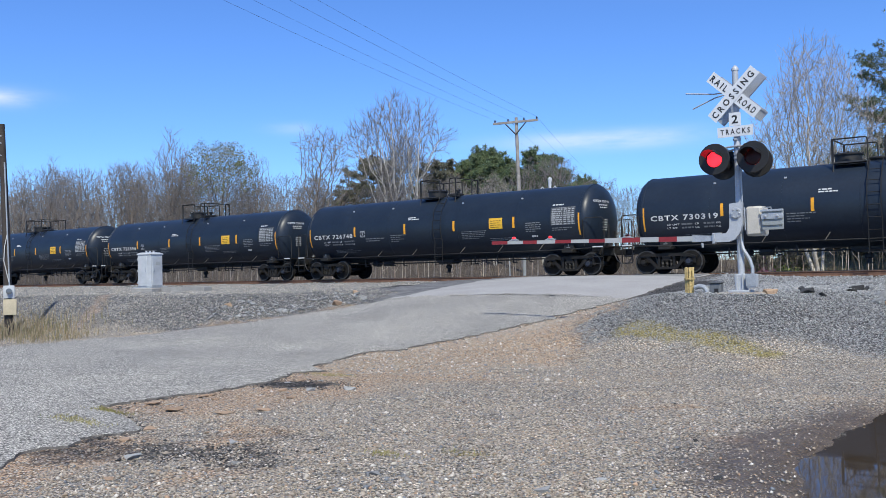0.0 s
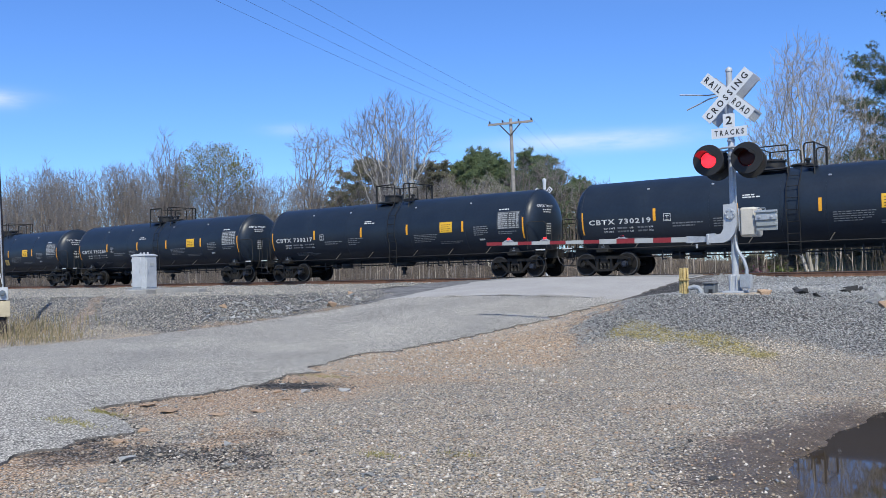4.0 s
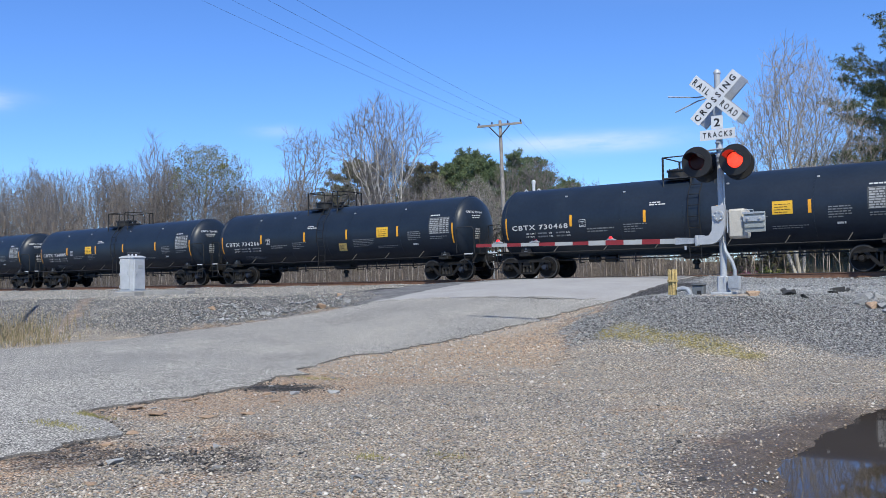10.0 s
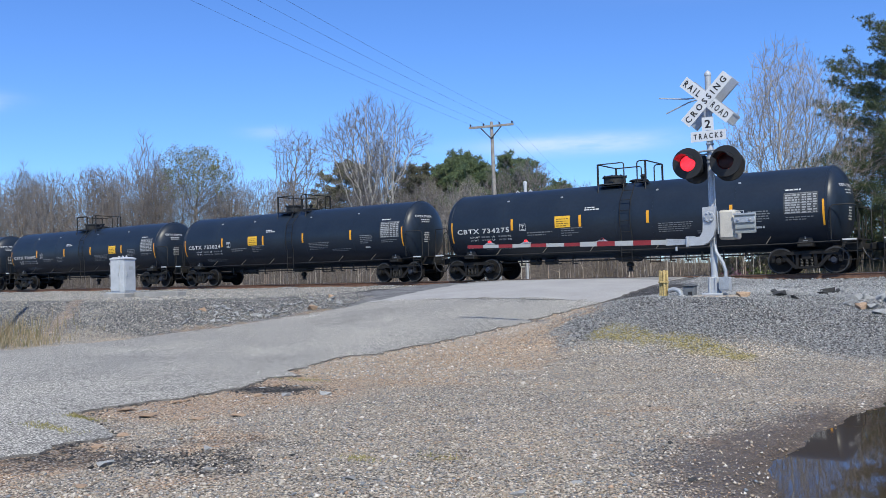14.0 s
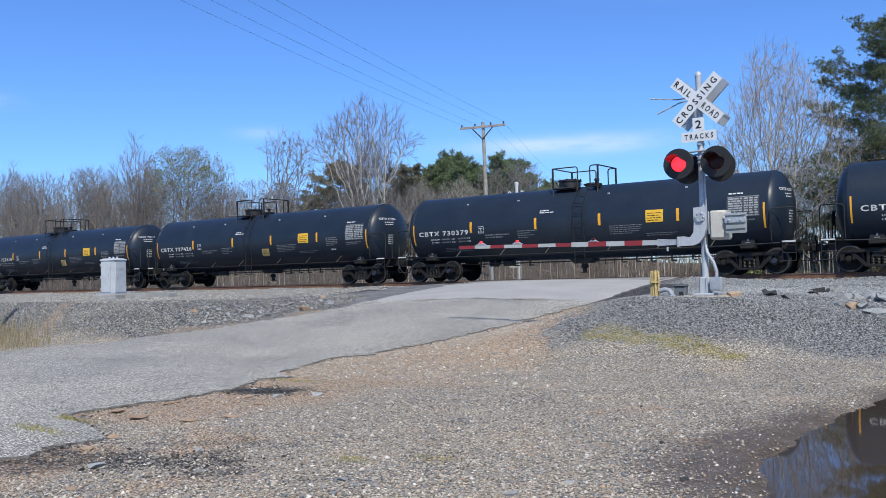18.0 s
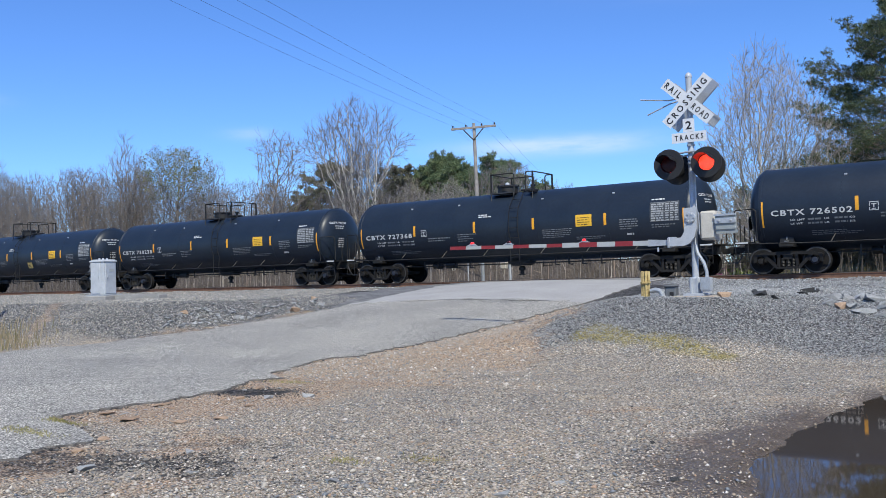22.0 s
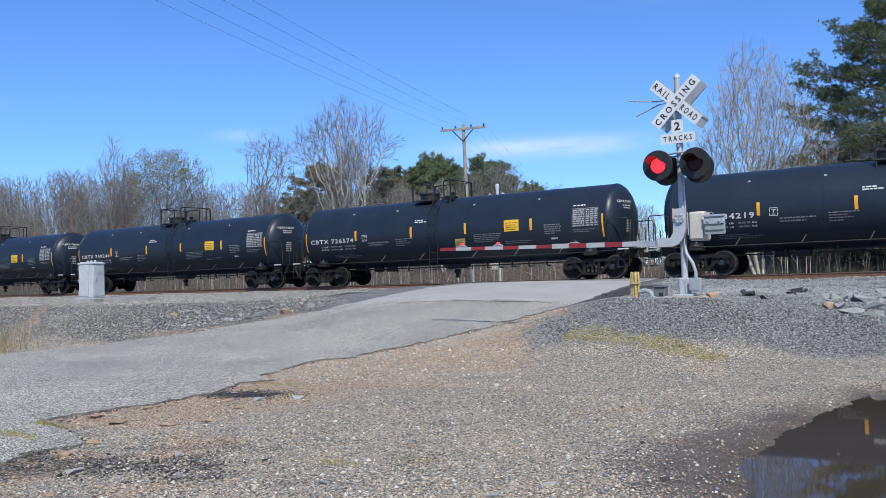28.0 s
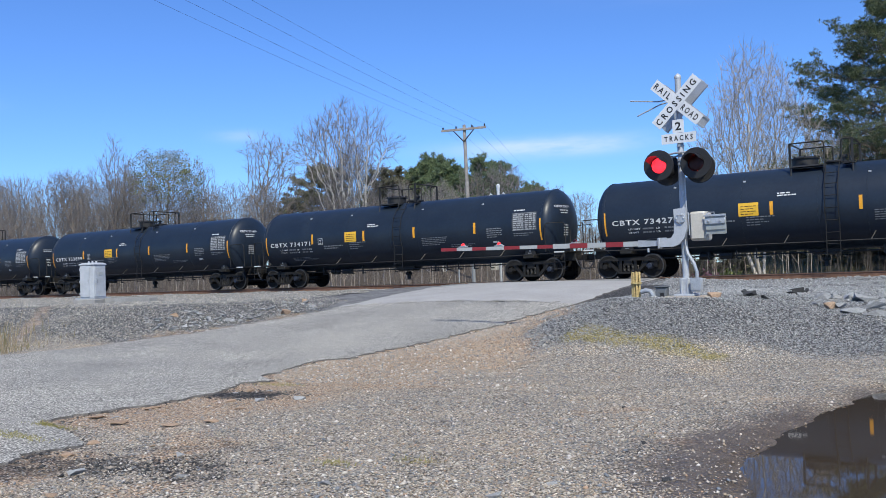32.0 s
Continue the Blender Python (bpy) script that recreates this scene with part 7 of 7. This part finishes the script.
    for name, mat, x, y, s, lab in (("bush", REDBUD, -13.8, 46.5, 0.30, "purple pink blossoming bush behind the track"), ("bush", GREEN_BUSH, -12.6, 46, 0.32, "small green bush behind the track")):
        rnd = random.Random(3)
        t = thing(name, lab, "bush", (x, y, float(land(x, y))))
        tw, cents = Twigs(), []
        for i in range(16):
            e = Vector((rnd.gauss(0, 0.6), rnd.gauss(0, 0.6), rnd.uniform(0.8, 1.7))) * s
            tw.add((0, 0, 0), e, 0.03, 0.01)
            cents += [e * u for u in (0.5, 0.7, 0.85, 1.0)]
        part("stems", tw.mesh("stems", BARK_BROWN, 4), None, t)
        part("foliage", tufts(rnd, cents, mat, 0.4, 26, 0.16), None, t)


GREEN_BUSH = island_material("fresh_green_leaves", [(0.10, 0.13, 0.03), (0.15, 0.17, 0.04), (0.07, 0.10, 0.03)], 0.7)
make_brush()


# ---- loose stones ----
PEBBLE = island_material("mixed_pebbles", [(0.40, 0.34, 0.27), (0.26, 0.245, 0.225), (0.52, 0.46, 0.385), (0.33, 0.265, 0.20), (0.68, 0.63, 0.56), (0.19, 0.205, 0.22), (0.43, 0.29, 0.19)], 0.9,
                         [0, 0.26, 0.48, 0.66, 0.86, 0.91, 0.96])
BALLAST = island_material("broken_grey_ballast", [(0.275, 0.282, 0.282), (0.34, 0.345, 0.34), (0.22, 0.227, 0.23), (0.44, 0.435, 0.415), (0.32, 0.305, 0.28), (0.165, 0.172, 0.178)], 0.9,
                          [0, 0.3, 0.52, 0.68, 0.8, 0.9])

BALLAST_TAN = island_material("mixed_tan_ballast", [(0.235, 0.23, 0.22), (0.33, 0.312, 0.28), (0.17, 0.174, 0.174), (0.47, 0.435, 0.38), (0.30, 0.26, 0.205), (0.12, 0.12, 0.12)], 0.9,
                              [0, 0.26, 0.48, 0.62, 0.80, 0.94])
CRUMB = island_material("black_asphalt_crumbs", [(0.04, 0.04, 0.04), (0.065, 0.063, 0.06), (0.03, 0.03, 0.031), (0.12, 0.115, 0.11)], 0.9)


def scatter(name, x, y, size, mat, label, flat, seed, sink=0.3):
    """Angular little stones lying on the land, each a cut lump of eight faces."""
    g = np.random.RandomState(seed)
    n = len(x)
    z = land(x, y)
    base = np.array([(1, 0, 0), (0, 1, 0), (-1, 0, 0), (0, -1, 0), (0, 0, 1), (0, 0, -1)], float)
    v = base[None] * g.uniform(0.6, 1.35, (n, 6, 1)) + g.normal(0, 0.16, (n, 6, 3))
    v *= size[:, None, None] * 0.5
    v[:, :, 2] *= g.uniform(flat * 0.7, flat * 1.3, (n, 1))
    a = g.uniform(0, 6.283, n)
    c, s = np.cos(a)[:, None], np.sin(a)[:, None]
    vx, vy = v[:, :, 0] * c - v[:, :, 1] * s, v[:, :, 0] * s + v[:, :, 1] * c
    tilt = g.normal(0, 0.35, (n, 1))
    vz = v[:, :, 2] + vx * tilt * 0.5
    v = np.stack([vx + x[:, None], vy + y[:, None], vz + (z + size * flat * (0.5 - sink))[:, None]], -1)
    f = np.array([(0, 1, 4), (1, 2, 4), (2, 3, 4), (3, 0, 4), (1, 0, 5), (2, 1, 5), (3, 2, 5), (0, 3, 5)])
    f = (np.arange(n)[:, None, None] * 6 + f[None]).reshape(-1, 3)
    tagged(new(name, fast_mesh(name, v.reshape(-1, 3), f, mat, False)), label, "gravel" if "gravel" in name else "ballast", kind="stuff")


def make_stones():
    g = np.random.RandomState(21)
    n = 190000
    r, a = 3.8 * (15.0 / 3.8) ** g.uniform(0, 1, n), np.radians(g.uniform(-70, 2, n))
    x, y = r * np.sin(a), r * np.cos(a)
    keep = (x > road_right(y) + 0.08) & (puddle_in(x, y) > 1.02) & (y < 15)
    keep &= g.uniform(0, 1, n) < 0.75 - 0.52 * clay_at(x, y) - 0.62 * wet_at(x, y) - 0.35 * dark_at(x, y)
    x, y = x[keep], y[keep]
    size = np.clip(g.lognormal(math.log(0.0155), 0.45, len(x)), 0.008, 0.06)
    scatter("gravel", x, y, size, PEBBLE, "loose tan and grey gravel stones", 0.6, 2, 0.2)
    n = 26000
    y = 10.5 + 9.5 * g.uniform(0, 1, n)
    x = road_right(y) + 0.12 + 6.0 * g.uniform(0, 1, n) ** 1.2
    keep = (g.uniform(0, 1, n) < 0.25 + clay_at(x, y)) & (clay_at(x, y) > 0.12) & (puddle_in(x, y) > 1.3)
    x, y = x[keep], y[keep]
    scatter("clay_gravel", x, y, np.clip(g.lognormal(math.log(0.026), 0.4, len(x)), 0.014, 0.07), PEBBLE, "tan and grey stones trodden into the clay by the road", 0.55, 12, 0.25)
    # crumbled asphalt in a heap and along the broken edge
    a, r = g.uniform(0, 6.283, 520), g.uniform(0, 1, 520) ** 0.7
    ye = 5.2 + 15.0 * g.uniform(0, 1, 900) ** 1.4
    u, w = g.uniform(0, 1, 600), g.normal(0, 0.36, (2, 600))
    x = np.concatenate([-9.55 + 1.1 * r * np.cos(a), road_right(ye) + np.abs(g.normal(0.0, 0.13, 900)), -8.3 + 2.6 * u + w[0]])
    y = np.concatenate([9.2 + 0.5 * r * np.sin(a), ye, 4.95 + 0.3 * u + w[1] * 0.8])
    scatter("asphalt_gravel", x, y, np.clip(g.lognormal(math.log(0.021), 0.45, len(x)), 0.012, 0.06), CRUMB, "black crumbled asphalt along the broken road edge", 0.5, 9, 0.1)
    n = 250000
    x, y = g.uniform(-62, 3, n), 14.0 + 17.6 * g.uniform(0, 1, n) ** 1.5
    x, y = np.concatenate([x, g.uniform(-10.5, 3, 70000)]), np.concatenate([y, 13.6 + 9.0 * g.uniform(0, 1, 70000) ** 1.4])
    n = len(x)
    out = np.maximum(road_left(y) - x, x - road_right(y))
    keep = (out > 0.5) & (clay_at(x, y) < 0.45) & (g.uniform(0, 1, n) < ballast_at(x, y)) & (np.abs(x / np.maximum(y, 1)) < 2.4)
    x, y = x[keep], y[keep]
    keep2 = (dark_at(x, y) < 0.45) & ~((x > road_left(y) - 2.7) & (x < road_left(y) + 1) & (y > 22))
    x, y = x[keep2], y[keep2]
    size = np.where((y < 19.0) & (x > -12), 0.70, 1.0) * np.clip(g.lognormal(math.log(0.030), 0.32, len(x)), 0.016, 0.08)
    west = x < -16
    scatter("ballast_mixed", x[west], y[west], size[west] * 1.15, BALLAST_TAN, "mixed grey and tan ballast stones by the road", 0.75, 7, 0.15)
    x, y, size = x[~west], y[~west], size[~west]
    scatter("ballast", x, y, size, BALLAST, "broken grey ballast stones beside the track", 0.75, 5, 0.15)
    # stones between and behind the rails
    n = 14000
    x, y = g.uniform(-78, 8, n), g.uniform(31.0, 34.6, n)
    keep = (x < road_left(y) - 0.2) | (x > road_right(y) + 0.2)
    x, y = x[keep], y[keep]
    scatter("track_ballast", x, y, g.uniform(0.04, 0.09, len(x)), BALLAST, "grey ballast stones between the ties", 0.75, 6, 0.1)


make_stones()


# ---- the train's way ----
def motions():
    run = [(0, -6.22), (1, -6.9), (2, -7.65), (3, -8.46), (6, -10.43), (7, -10.98), (8, -11.44), (9, -11.83), (10, -12.24), (11, -12.74), (12, -13.09), (13, -13.65), (14, -14.56), (17, -15.86),
           (18, -16.17), (19, -16.61), (20, -17.17), (21, -17.62), (22, -18.66), (23, -18.93), (24, -19.38), (25, -20.02), (28, -21.4), (29, -21.8), (30, -22.93), (31, -23.45), (32, -24.1)]
    # the first wagons are coupled a little closer
    close = (0.0, 0.0, 0.2, 0.42, 0.62)
    for k, car in WAGONS.items():
        d = close[min(max(k, 0), 4)]
        walk(car, [(t, pose(x + d + PITCH * (t - k), TRACK_Y, 0)) for t, x in run])
    # the two lenses turn their lit faces out by turns
    beat, start = 0.927, -0.022
    for side, lenses in LENSES.items():
        rows = [(0.0, 0 if side == 'L' else 180)]
        for k in range(70):
            t = start + (k + 1) * beat / 2
            a, b = (0, 180) if (k % 2 == 0) == (side == 'L') else (180, 0)
            if t > 31.85:
                break
            if math.ceil(t) - t < 0.1:
                t = math.ceil(t) - 0.1
            rows += [(t, a), (t + 0.033, a + (b - a) / 3), (t + 0.067, a + (b - a) * 2 / 3), (t + 0.1, b)]
        rows.append((32.0, rows[-1][1]))
        for lens, spot in lenses:
            walk(lens, [(t, pose(*spot, 0, 0, a)) for t, a in rows])


motions()
